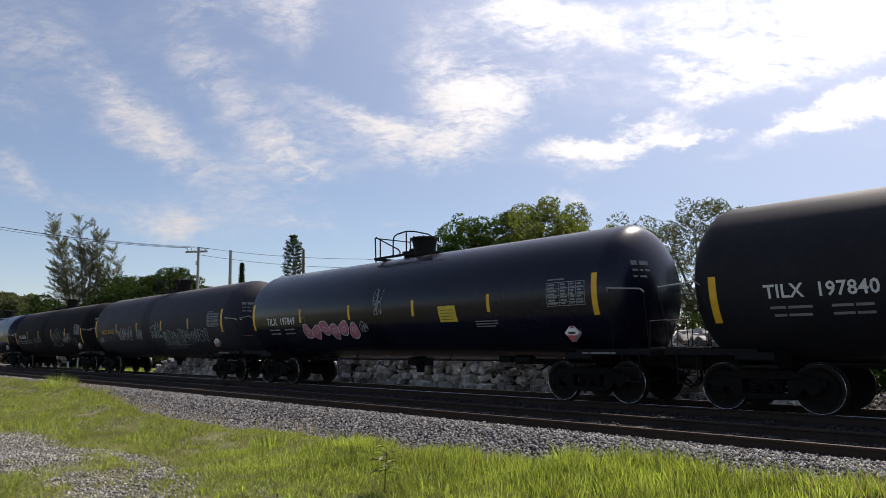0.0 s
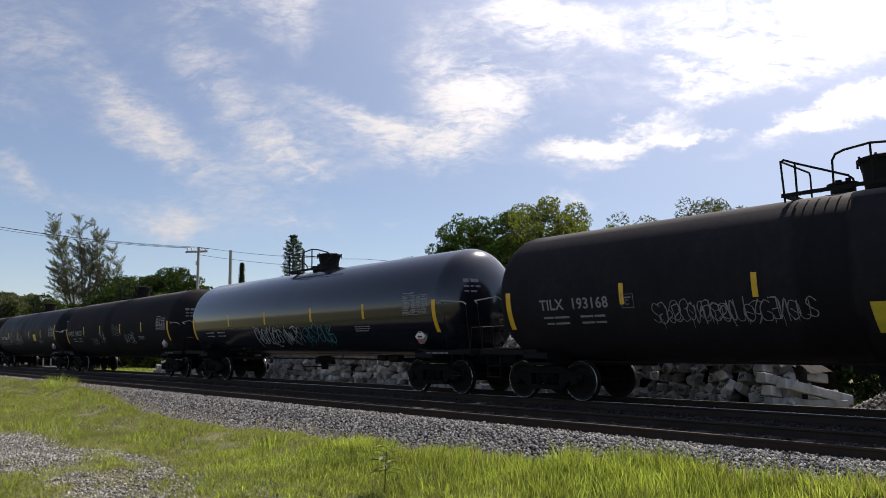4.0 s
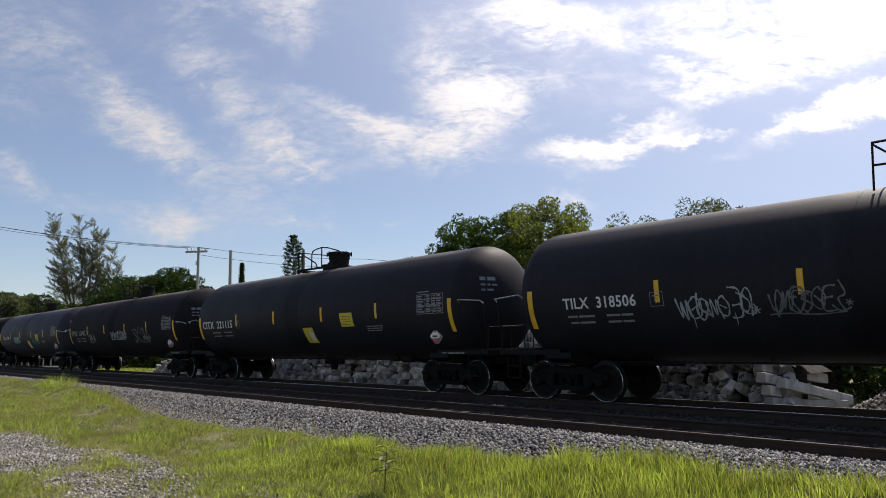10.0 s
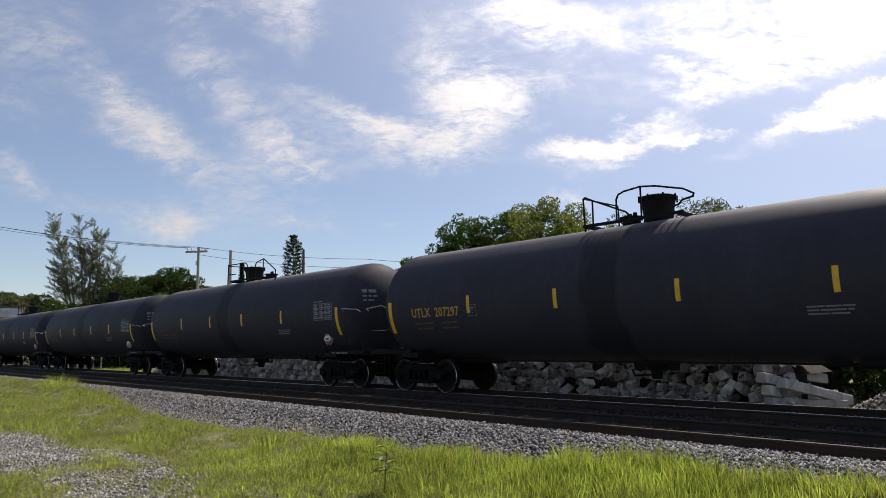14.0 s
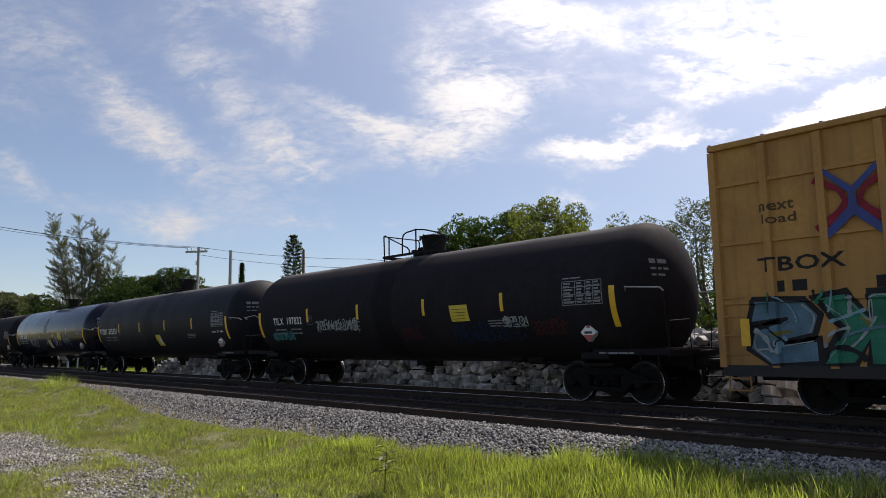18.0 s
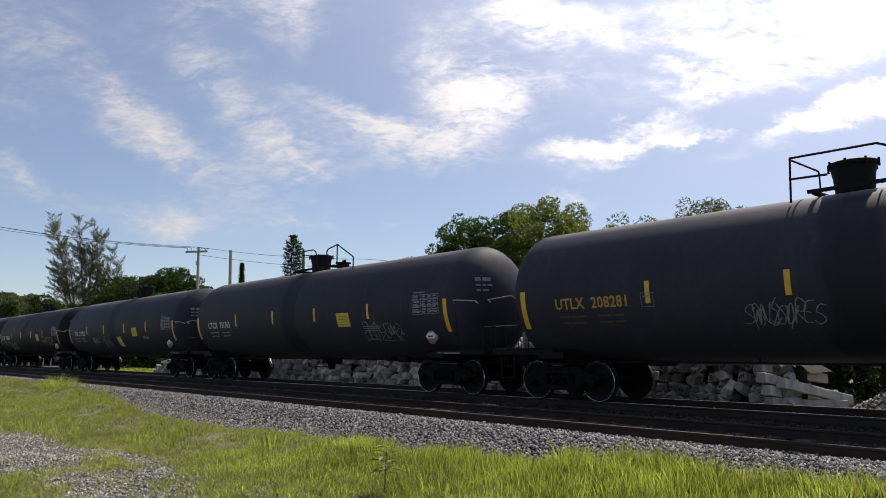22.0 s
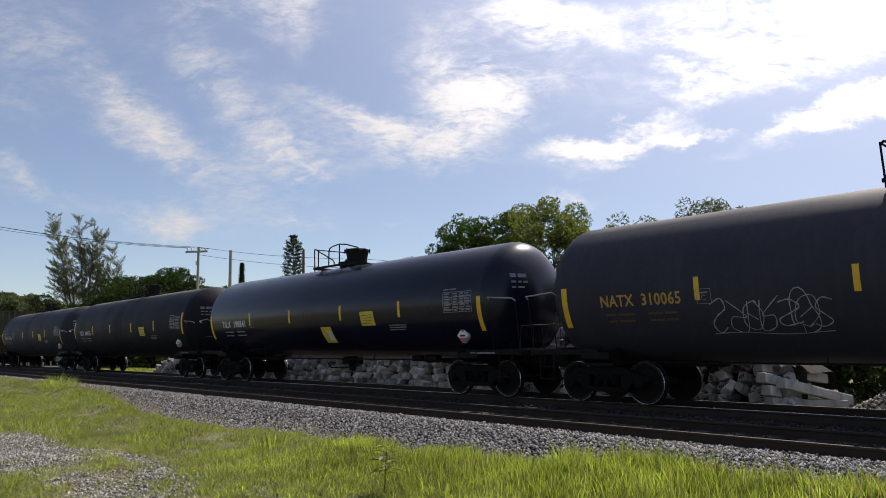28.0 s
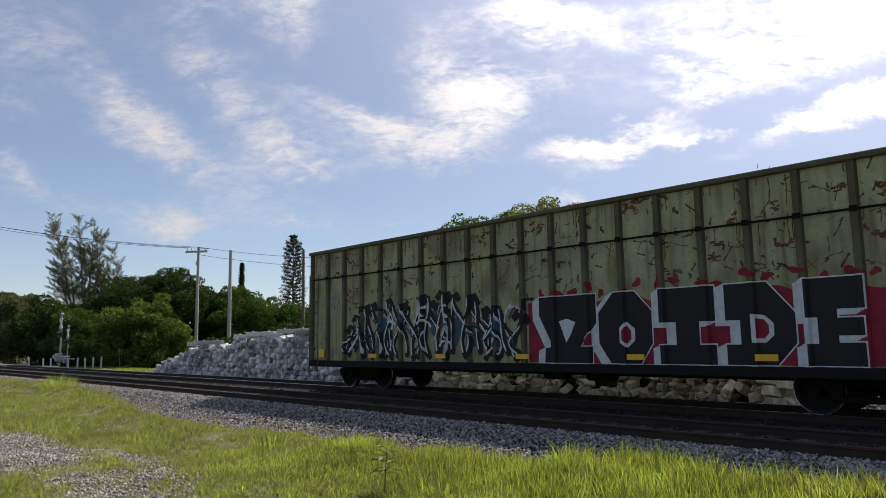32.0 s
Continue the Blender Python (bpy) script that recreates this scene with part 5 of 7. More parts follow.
        for z in (0.44, 0.66):
            b.box(s * (H - 0.35), -Y - 0.09, z, 0.42, 0.07, 0.025)
        for z in (1.1, 1.45, 1.8, 2.15):
            b.tube([(s * (H - 0.12), -Y - 0.13, z), (s * (H - 0.55), -Y - 0.13, z)], 0.014)
        part("corner_ladder", b.mesh("corner_ladder", M["box_yellow"]), car)
    r = Build()
    for i in range(18):
        xa = -H + i * 2 * H / 18
        r.box(xa + H / 18, 0, z1 + 0.06, 2 * H / 18 - 0.03, 2 * Y + 0.05, 0.05)
        r.box(xa, 0, z1 + 0.075, 0.05, 2 * Y + 0.05, 0.07)
    part("roof", r.mesh("roof", M["galv"]), car, "galvanised corrugated roof")
    f = Build().box(0, 0, z0, 2 * H - 0.1, 2 * Y, 0.08)
    part("floor_pan", f.mesh("floor_pan", M["rust"]), car)
    # markings on the near side
    side = flat_side(-Y - 0.03)
    door = flat_side(-Y - 0.12)
    proud = flat_side(-Y - 0.13)
    for k, (text, xx, zz, ww) in enumerate((
            ("CLOSE THIS DOOR", -1.75, 4.42, 1.1), ("BEFORE CLOSING", -1.72, 4.28, 1.05), ("MAIN DOOR", -1.55, 4.14, 0.7),
            ("CIERRE ESTA PUERTA", -1.78, 3.90, 1.15), ("ANTES DE CERRAR", -1.75, 3.76, 1.1), ("LA PUERTA PRINCIPAL", -1.8, 3.62, 1.2),
            ("CLOSE AND LOCK", 0.68, 4.46, 1.05), ("BOTH DOORS BEFORE", 0.55, 4.32, 1.3), ("MOVING CAR", 0.8, 4.18, 0.75),
            ("CIERRE Y PONGA", 0.70, 3.94, 1.05), ("EL SEGURO EN AMBAS", 0.55, 3.80, 1.35), ("PUERTAS ANTES DE", 0.62, 3.66, 1.2), ("MOVER EL CARRO", 0.66, 3.52, 1.1))):
        lettering("door_notice", text, proud, xx, zz, ww, 0.095, M["white"], car)
    posts = [a + 0.06 + (c - a - 0.12) * i / 7 for a, c in ((-H, -2.42), (2.42, H)) for i in range(8)]
    edges = [p + e for p in posts for e in (-0.095, -0.065, 0.065, 0.095)]

    def skin(px, v, off=0.004):
        near = min(abs(px - c) for c in posts)
        return (px, -Y - 0.03 - (0.09 if near <= 0.0651 else 0.09 * max(0.0, (0.095 - near) / 0.03)) - off, v)

    for text, xx, zz, ww, hh in (("RAILCAR POOLING EXPERTS", 3.55, 3.22, 4.75, 0.33), ("next", -8.45, 3.72, 0.62, 0.17), ("load", -8.40, 3.48, 0.60, 0.17),
                                 ("any", -5.95, 3.75, 0.5, 0.17), ("road", -6.0, 3.50, 0.65, 0.17)):
        lettering("slogan_lettering", text, skin, xx, zz, ww, hh, M["slogan"], car, "dark painted slogan", cuts=edges)
    lettering("fleet_lettering", "TBOX", skin, -8.55, 2.60, 1.5, 0.26, M["tag_black"], car, "black fleet lettering", cuts=edges)
    b = Build()
    bars(b, side, -8.35, 2.22, [0.25, 0.25], 0.2)
    bars(b, side, -6.62, 2.20, [0.2, 0.2], 0.2)
    part("fleet_lettering", b.mesh("fleet_lettering", M["tag_black"]), car)
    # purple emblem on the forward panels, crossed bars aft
    b = Build()
    for px, pz, w, h in ((5.05, 4.08, 1.15, 0.13), (5.26, 3.72, 0.15, 0.36), (5.78, 3.72, 0.15, 0.36)):
        patch(b, lambda x_, v_, o: side(x_, v_, 0.1), px, px + w, pz, pz + h)
    for k, p in enumerate(([(6.25, 3.72), (6.50, 3.96), (6.78, 4.22)], [(6.25, 4.22), (6.50, 3.98), (6.78, 3.72)])):
        ribbon(b, lambda x_, v_, o: side(x_, v_, o), p, 0.13, 0.104 + 0.004 * k)
    part("emblem", drape(b, material("faded_purple_emblem", (0.15, 0.045, 0.07), 0.7), Y + 0.03, posts, 0.13, 0.09, 0.006), car, "faded purple emblem")
    for ink, pts in (("tag_red", [[(-7.45, 3.25), (-7.05, 3.5), (-6.95, 3.7), (-7.05, 3.9), (-7.45, 4.15)], [(-6.25, 3.25), (-6.65, 3.5), (-6.75, 3.7), (-6.65, 3.9), (-6.25, 4.15)]]),
                     ("tag_blue", [[(-7.3, 3.12), (-6.85, 3.55), (-6.85, 3.85), (-6.4, 4.28)], [(-6.4, 3.12), (-6.85, 3.55), (-6.85, 3.85), (-7.3, 4.28)]])):
        b = Build()
        for k, p in enumerate(pts):
            ribbon(b, side, p, 0.17, (0.078 if ink == "tag_blue" else 0.070) + 0.003 * k)
        part("emblem", b.mesh("emblem", M[ink]), car, "crossed red and blue emblem bars")

    def spray(b, mat, label):
        return part("graffiti", drape(b, mat, Y + 0.03, posts, 0.13, 0.09, 0.006, ((2.06, 0.036, 0.058),)), car, label)

    piece(spray, side, -8.75, -2.55, 0.92, 2.25, "skAFs", ("steel_spray", "emerald_spray", "steel_spray", "steel_spray", "steel_spray"), "tag_black", 41, "olive_spray", 0.10)
    piece(spray, side, 2.50, 9.0, 0.92, 2.5, "FsFfkFs", ("plum_spray", "emerald_spray", "teal_spray", "plum_spray", "emerald_spray", "teal_spray", "steel_spray"), "navy_spray", 43, "emerald_spray", 0.12)
    flourish(spray, side, -8.7, -2.6, 0.92, 2.2, 61, ("tag_black", "emerald_spray", "pale_blue_spray", "tag_mist", "steel_spray"), 70)
    flourish(spray, side, 2.5, 8.9, 0.92, 2.4, 62, ("navy_spray", "teal_spray", "pale_blue_spray", "plum_spray", "emerald_spray", "tag_mist"), 84)
    for xa, xb, za, zb, sd in ((2.55, 3.1, 2.48, 2.62, 4), (7.75, 8.35, 2.35, 2.6, 5), (8.65, 9.1, 2.65, 2.95, 6), (5.2, 5.9, 2.3, 2.75, 7)):
        b = Build()
        scribble(b, side, xa, xb, za, zb, sd, 0.045)
        spray(b, material("faded_grey_violet_spray", (0.075, 0.05, 0.055), 0.7, vary=0.2), "small faded tag")
    b = Build()
    scribble(b, lambda x_, v_, o=0: proud(x_, v_, 0.02), 0.8, 2.3, 0.95, 1.75, 77, 0.05, 0.6)
    for p in ([(-1.55, 1.95), (-1.2, 1.6), (-0.85, 1.25), (-0.7, 0.98)], [(-0.3, 1.85), (-0.7, 1.5), (-1.3, 1.1)], [(-1.2, 1.75), (-0.9, 1.4), (-0.3, 1.15)]):
        ribbon(b, lambda x_, v_, o=0: proud(x_, v_, 0.02), smooth_line(p), 0.035)
    part("graffiti", b.mesh("graffiti", M["tag_mist"]), car, "white graffiti on the doors")
    flourish(lambda b_, m_, l_: part("graffiti", b_.mesh("graffiti", m_), car, l_), lambda x_, v_, o: (x_, -Y - 0.145 - (o - 0.13) * 0.2, v_), -0.4, 2.3, 0.95, 1.95, 63, ("tag_mist", "steel_spray"), 26, (0.02, 0.06))
    b = Build()
    for p in ([(-2.2, 1.35), (-1.6, 1.3), (-0.9, 1.05), (-0.2, 1.3), (0.4, 1.0)],):
        ribbon(b, lambda x_, v_, o=0: proud(x_, v_, 0.015), smooth_line(p), 0.12)
    part("graffiti", b.mesh("graffiti", M["tag_orange"]), car, "faded rust-orange spray line")
    for px in (-8.9, -4.2, 2.95, 8.35):
        b = Build()
        patch(b, flat_side(-Y - 0.15), px, px + 0.17, 1.25, 1.75)
        part("reflective_stripe", b.mesh("reflective_stripe", M["yellow"]), car)
    for px, pz in ((-1.5, 2.6), (-1.4, 1.75), (0.5, 2.35), (1.9, 2.6), (0.45, 2.1), (1.4, 1.8)):
        b = Build()
        patch(b, proud, px, px + 0.24, pz, pz + 0.12)
        part("door_plate", b.mesh("door_plate", M["white"]), car, "small white notice plate")


LETTERS = {}
LETTERS["V"] = [(0, 1), (1, 1), (1, 0.58), (0.72, 0.24), (0.93, 0.24), (0.92, 0), (0.085, 0), (0.10, 0.22), (0.24, 0.24), (0, 0.71)]
LETTERS["O"] = [(0.30, 1), (0.70, 1), (1, 0.72), (1, 0.28), (0.78, 0), (0.22, 0), (0, 0.28), (0, 0.72)]
LETTERS["I"] = [(0, 1), (1, 1), (1, 0.55), (0.71, 0.55), (0.71, 0.25), (1, 0.25), (1, 0), (0, 0), (0, 0.25), (0.28, 0.25), (0.28, 0.55), (0, 0.55)]
LETTERS["D"] = [(0, 1), (0.63, 1), (1, 0.62), (1, 0.26), (0.72, 0), (0, 0), (0, 0.25), (0.22, 0.25), (0.22, 0.55), (0, 0.55)]
LETTERS["E"] = [(0, 1), (1, 1), (1, 0.64), (0.52, 0.64), (0.52, 0.54), (0.97, 0.54), (0.97, 0.34), (0.52, 0.34), (0.52, 0.26), (0.97, 0.26), (0.97, 0), (0, 0), (0, 0.25), (0.18, 0.25), (0.18, 0.55), (0, 0.55)]
LETTERS["K"] = [(0, 0), (0, 1), (0.38, 1), (0.40, 0.62), (0.72, 1.02), (1.05, 0.96), (0.70, 0.52), (1.0, 0), (0.62, 0.02), (0.42, 0.36), (0.40, 0)]
LETTERS["S"] = [(0, 0.05), (0.7, 0), (1, 0.25), (0.95, 0.52), (0.42, 0.66), (0.44, 0.74), (1.0, 0.68), (0.92, 1), (0.2, 0.97), (0, 0.75), (0.08, 0.48), (0.62, 0.36), (0.6, 0.26), (0.02, 0.34)]
LETTERS["A"] = [(0, 0), (0.08, 0.82), (0.32, 1), (0.78, 0.98), (1, 0.82), (1.02, 0), (0.66, 0.03), (0.62, 0.62), (0.40, 0.60), (0.36, 0)]
LETTERS["F"] = [(0, 0), (0.12, 0.55), (-0.06, 0.72), (0.24, 0.70), (0.46, 1.12), (0.56, 0.70), (0.92, 0.84), (0.76, 0.48), (1, 0)]


def letter_shape(key, x0, x1, z0, z1, lean=0.0):
    mirror = key.islower()
    return [(x0 + (x1 - x0) * ((1 - a) if mirror else a) + lean * c, z0 + (z1 - z0) * c) for a, c in LETTERS[key.upper()]]


def grown(pts, d):
    """The outline moved outwards by d."""
    area = sum(p[0] * q[1] - q[0] * p[1] for p, q in zip(pts, pts[1:] + pts[:1]))
    s = 1 if area > 0 else -1
    out = []
    n = len(pts)
    for i in range(n):
        a, p, c = pts[i - 1], pts[i], pts[(i + 1) % n]
        e, f = Vector((p[0] - a[0], p[1] - a[1])).normalized(), Vector((c[0] - p[0], c[1] - p[1])).normalized()
        m = Vector((e.y + f.y, -e.x - f.x)) * s
        k = max(0.5, m.length_squared / 2)
        out.append((p[0] + m.x * d / k, p[1] + m.y * d / k))
    return out


def slab(b, side, pts, off):
    b.add([side(x, z, off) for x, z in pts], [tuple(range(len(pts)))])


def flourish(spray, side, x0, x1, z0, z1, seed, inks, count, wide=(0.03, 0.12), off=0.135):
    """Loose bent strokes of several colours laid over a sprayed piece."""
    rng = random.Random(seed)
    layers = [(ink, Build()) for ink in inks]
    for i in range(count):
        cx, cz = rng.uniform(x0, x1), rng.uniform(z0 + 0.15, z1 - 0.2)
        L, a = rng.uniform(0.25, 0.8), rng.uniform(0.3, 2.4)
        bend = rng.uniform(-0.9, 0.9)
        pts, p, q = [], cx, cz
        for j in range(10):
            pts.append((p, min(max(q, z0), z1)))
            a += bend * 0.22
            p, q = p + math.cos(a) * L / 9, q + math.sin(a) * L / 9
        ribbon(layers[i % len(inks)][1], side, pts, rng.uniform(*wide), off + 0.0006 * i)
    for ink, b in layers:
        spray(b, M[ink], "loose sprayed strokes")


def block_letter(spray, side, key, x0, x1, z0, z1):
    pts = letter_shape(key, x0, x1, z0, z1)
    white, dark = Build(), Build()
    # thrown side of the letter towards the lower left, then its thin outline
    for k in range(5):
        slab(white, side, [(x - 0.045 * k, z - 0.020 * k) for x, z in grown(pts, 0.025)], 0.114 - 0.0006 * k)
    slab(dark, side, pts, 0.118)
    spray(white, M["tag_white"], "white graffiti outline")
    spray(dark, M["tag_black"], "black block graffiti letter")
    hole = None
    if key == "V":
        w = Build()
        slab(w, side, [(x0 + (x1 - x0) * a, z0 + (z1 - z0) * c) for a, c in ((0.36, 0.62), (0.50, 0.66), (0.65, 0.60), (0.55, 0.40), (0.48, 0.30))], 0.123)
        spray(w, M["tag_white"], "white graffiti notch")
    elif key == "O":
        hole = [(0.42, 0.30), (0.42, 0.48), (0.55, 0.58), (0.69, 0.48), (0.69, 0.32), (0.55, 0.22)]
    elif key == "D":
        hole = [(0.40, 0.27), (0.40, 0.62), (0.58, 0.60), (0.70, 0.50), (0.70, 0.36), (0.58, 0.27)]
    if hole:
        ring = [(x0 + (x1 - x0) * a, z0 + (z1 - z0) * c) for a, c in hole]
        w, r = Build(), Build()
        slab(w, side, ring, 0.123)
        cx, cz = sum(p[0] for p in ring) / 6 - 0.02, sum(p[1] for p in ring) / 6
        slab(r, side, [(cx + (x - cx) * 0.55, cz + (z - cz) * 0.7) for x, z in ring], 0.128)
        spray(w, M["tag_white"], "white letter counter edge")
        spray(r, M["tag_red"], "red letter counter")


def piece(spray, side, x0, x1, z0, z1, keys, fills, under, seed, extra, edge=0.11):
    """A sprayed word of big bent letters: dark edge, filled letters, patches of a second colour and thin pale highlights."""
    rng = random.Random(seed)
    n = len(keys)
    gw = (x1 - x0) / n
    shapes = []
    for i, key in enumerate(keys):
        a = x0 + i * gw + rng.uniform(-0.05, 0.02) * gw
        pts = letter_shape(key, a, a + gw * rng.uniform(0.90, 1.05), z0 + rng.uniform(0, 0.06), z1 - rng.uniform(0, 0.16) * (z1 - z0), rng.uniform(-0.15, 0.2))
        shapes.append(pts)
    for i, pts in enumerate(shapes):
        o = 0.102 + 0.0028 * i
        d, f, e, h = Build(), Build(), Build(), Build()
        slab(d, side, [(x, max(z, z0 - 0.02)) for x, z in grown(pts, edge)], o)
        slab(f, side, pts, o + 0.0007)
        cx, cz = sum(p[0] for p in pts) / len(pts), sum(p[1] for p in pts) / len(pts)
        spray(d, M[under], "dark edge of a sprayed letter")
        spray(f, M[fills[i]], "sprayed graffiti letter")
        # second colour along the foot and one shoulder
        k = len(pts)
        a = rng.randrange(k)
        slab(e, side, [((x + cx) / 2 + 0.08, (z + cz) / 2 - 0.1) for x, z in (pts[a], pts[(a + 1) % k], pts[(a + 2) % k], pts[(a + 3) % k])], o + 0.0012)
        spray(e, M[extra], "second colour within the letter")
        for _ in range(3):
            a = rng.randrange(k)
            run = [pts[(a + j) % k] for j in range(3)]
            run = [((x - cx) * 0.90 + cx, (z - cz) * 0.92 + cz) for x, z in run]
            ribbon(h, side, smooth_line(run, 4), rng.uniform(0.02, 0.04), o + 0.0020)
        spray(h, M["tag_mist"], "thin white highlights")


def gondola(x, label, which):
    car = freight_base("gondola", label, "gondola car", x, 9.42, 7.27)
    H, Y = 9.42, 1.50
    z0, z1 = 0.86, 4.40
    ribs = [-9.30 + i * 0.93 for i in range(21)]

    def spray(b, mat, label):
        return part("graffiti", drape(b, mat, Y + 0.02, ribs, 0.11, 0.085, 0.004), car, label)

    for sy in (-1, 1):
        w = Build().box(0, sy * Y, (z0 + z1) / 2, 2 * H - 0.04, 0.04, z1 - z0)
        side = part("side_wall", w.mesh("side_wall", M["green"]), car, "rust-streaked sage green side")
        ribm = None
        for i in range(21):
            px = -9.30 + i * 0.93
            if ribm is None:
                b = Build()
                post(b, 0, sy * (Y + 0.02), z0 - 0.05, z1, 0.11, 0.085)
                ribm = b.mesh("side_rib", M["green_dark"])
            part("side_rib", ribm, side, at=pose(px, 0, 0))
            if sy < 0 and 0 < i < 20:
                if i == 1:
                    b = Build().box(0, -Y - 0.112, 3.55, 0.13, 0.03, 0.10)
                    gus = b.mesh("gusset", M["iron"])
                part("gusset", gus, side, at=pose(px, 0, 0))
        b = Build().box(0, sy * (Y + 0.06), 3.55, 2 * H - 0.2, 0.04, 0.035)
        part("stringer", b.mesh("stringer", M["iron"]), side)
        b = Build().box(0, sy * (Y + 0.04), z1 + 0.04, 2 * H, 0.20, 0.11)
        part("top_chord", b.mesh("top_chord", M["green_dark"], bevel=0.02), car)
        b = Build().box(0, sy * (Y + 0.05), 0.78, 2 * H - 0.1, 0.16, 0.20)
        part("side_sill", b.mesh("side_sill", M["frame_black"], bevel=0.015), car)
    for s in (-1, 1):
        e = Build().box(s * (H - 0.03), 0, (z0 + z1) / 2, 0.05, 2 * Y - 0.03, z1 - z0)
        eo = part("end_wall", e.mesh("end_wall", M["green_dark"]), car, "ribbed dark green end")
        b = Build().box(s * (H + 0.05), 0, (z0 + z1) / 2, 0.10, 0.12, z1 - z0)
        rib = b.mesh("end_rib", M["green_dark"])
        for i in range(7):
            part("end_rib", rib, eo, at=pose(0, -1.26 + 0.42 * i, 0))
        b = Build().box(s * (H + 0.02), 0, z1 + 0.04, 0.14, 2 * Y - 0.1, 0.11)
        part("top_chord", b.mesh("top_chord", M["green_dark"]), car)
        b = Build()
        for yy in (-1.44, -1.05):
            b.tube([(s * (H + 0.16), yy, 0.9), (s * (H + 0.16), yy, 4.2)], 0.016)
        for i in range(9):
            b.tube([(s * (H + 0.16), -1.44, 1.0 + i * 0.38), (s * (H + 0.16), -1.05, 1.0 + i * 0.38)], 0.014)
        part("end_ladder", b.mesh("end_ladder", M["green_dark"]), car)
        b = Build()
        for i in range(9):
            z = 0.55 + i * 0.38
            b.tube([(s * (H - 0.12), -Y - 0.16, z), (s * (H - 0.62), -Y - 0.16, z)], 0.014)
        for dx in (0.12, 0.62):
            b.tube([(s * (H - dx), -Y - 0.16, 0.50), (s * (H - dx), -Y - 0.16, 3.7)], 0.016)
        part("side_ladder", b.mesh("side_ladder", M["green_dark"]), car)
        b = Build().box(s * (H + 0.25), 0, 0.98, 0.4, 2.6, 0.04)
        part("crossover_step", b.mesh("crossover_step", M["frame_black"]), car)
    f = Build().box(0, 0, z0, 2 * H - 0.1, 2 * Y - 0.03, 0.06)
    part("floor_pan", f.mesh("floor_pan", M["rust"]), car)
    side = flat_side(-Y - 0.02)
    for px in (-8.75, -6.1, -3.1, -0.2, 2.9, 5.6, 8.35):
        b = Build()
        patch(b, flat_side(-Y - 0.135), px, px + (0.28 if px < -8 else 0.42), 0.98, 1.10 if -8 < px < 8 else 1.24)
        part("reflective_stripe", b.mesh("reflective_stripe", M["yellow"]), car)
    # scraped and rusted dents
    rng = random.Random(which * 7 + 1)
    b = Build()
    for k in range(620):
        cx, cv = rng.uniform(-9.2, 9.2), rng.uniform(2.4, 4.35) if rng.random() < 0.85 else rng.uniform(1.0, 2.4)
        o, kind = 0.0004 + k * 0.000008, rng.random()
        if kind < 0.22:
            blob(b, side, cx, cv, rng.uniform(0.015, 0.07), rng.uniform(0.015, 0.08), k, o, 0.9, 9)
        elif kind < 0.72:
            a, L = rng.uniform(-1.0, 1.4), rng.uniform(0.05, 0.34)
            ribbon(b, side, [(cx + math.cos(a) * L * j / 5, cv + math.sin(a) * L * j / 5 + rng.uniform(-0.012, 0.012)) for j in range(6)], rng.uniform(0.008, 0.045), o)
        else:
            # drips below the chord, the stringer and the rib feet
            top = rng.choice((4.36, 4.36, 3.52, cv))
            px = rng.choice(ribs) + rng.choice((-1, 1)) * rng.uniform(0.10, 0.22) if rng.random() < 0.5 else cx
            L = rng.uniform(0.10, 0.60)
            ribbon(b, side, [(px + 0.008 * math.sin(j * 1.3 + k), top - L * j / 6) for j in range(7)], rng.uniform(0.008, 0.030), o)
    for k in range(54):
        cx, cv = rng.uniform(-9.0, 9.0), rng.choice((rng.uniform(3.6, 4.3), rng.uniform(2.5, 3.5)))
        for q in range(5):
            blob(b, side, cx + rng.gauss(0, 0.09), cv + rng.gauss(0, 0.06), rng.uniform(0.02, 0.09), rng.uniform(0.015, 0.05), k * 9 + q, 0.0058 + (k * 5 + q) * 0.000004, 0.8, 10)
    part("rust_wear", b.mesh("rust_wear", M["scar"]), car, "brown rust scars and scrapes")["kind"] = "stuff"
    if which == 1:
        lettering("fleet_lettering", "AEX", side, -8.50, 2.72, 0.52, 0.22, M["white"], car, "small white fleet lettering")
        lettering("fleet_lettering", "9735", side, -8.52, 2.46, 0.60, 0.20, M["white"], car, "small white fleet lettering")
    b = Build()
    if which == 2:
        bars(b, side, -8.50, 2.72, [0.42], 0.17)
        bars(b, side, -8.50, 2.48, [0.42], 0.17)
    for k in range(4):
        bars(b, side, -8.40, 2.30 - 0.13 * k, [0.2, 0.18], 0.05)
    part("fleet_lettering", b.mesh("fleet_lettering", M["grey_letter"]), car)
    if which == 2:
        b = Build()
        rng = random.Random(5)
        top = [(0.15 + 7.75 * k / 26, 2.28 + rng.uniform(-0.10, 0.10)) for k in range(27)]
        slab(b, side, [(0.15, 0.9)] + top + [(7.9, 0.9)], 0.1015)
        spray(b, M["tag_red"], "dark red graffiti cloud")
        for k in range(17):
            b = Build()
            blob(b, side, 0.5 + k * 0.45 + rng.uniform(-0.1, 0.1), 2.52 + rng.uniform(-0.12, 0.12), rng.uniform(0.06, 0.15), rng.uniform(0.06, 0.15), 50 + k, 0.1035 + k * 0.0002, 0.5)
            spray(b, M["tag_red"], "dark red paint blob")
        for key, xa, xb in (("V", 0.49, 2.10), ("O", 2.16, 3.47), ("I", 3.68, 4.84), ("D", 5.04, 6.33), ("E", 6.52, 7.48)):
            block_letter(spray, side, key, xa, xb, 0.90, 2.42)
        b = Build()
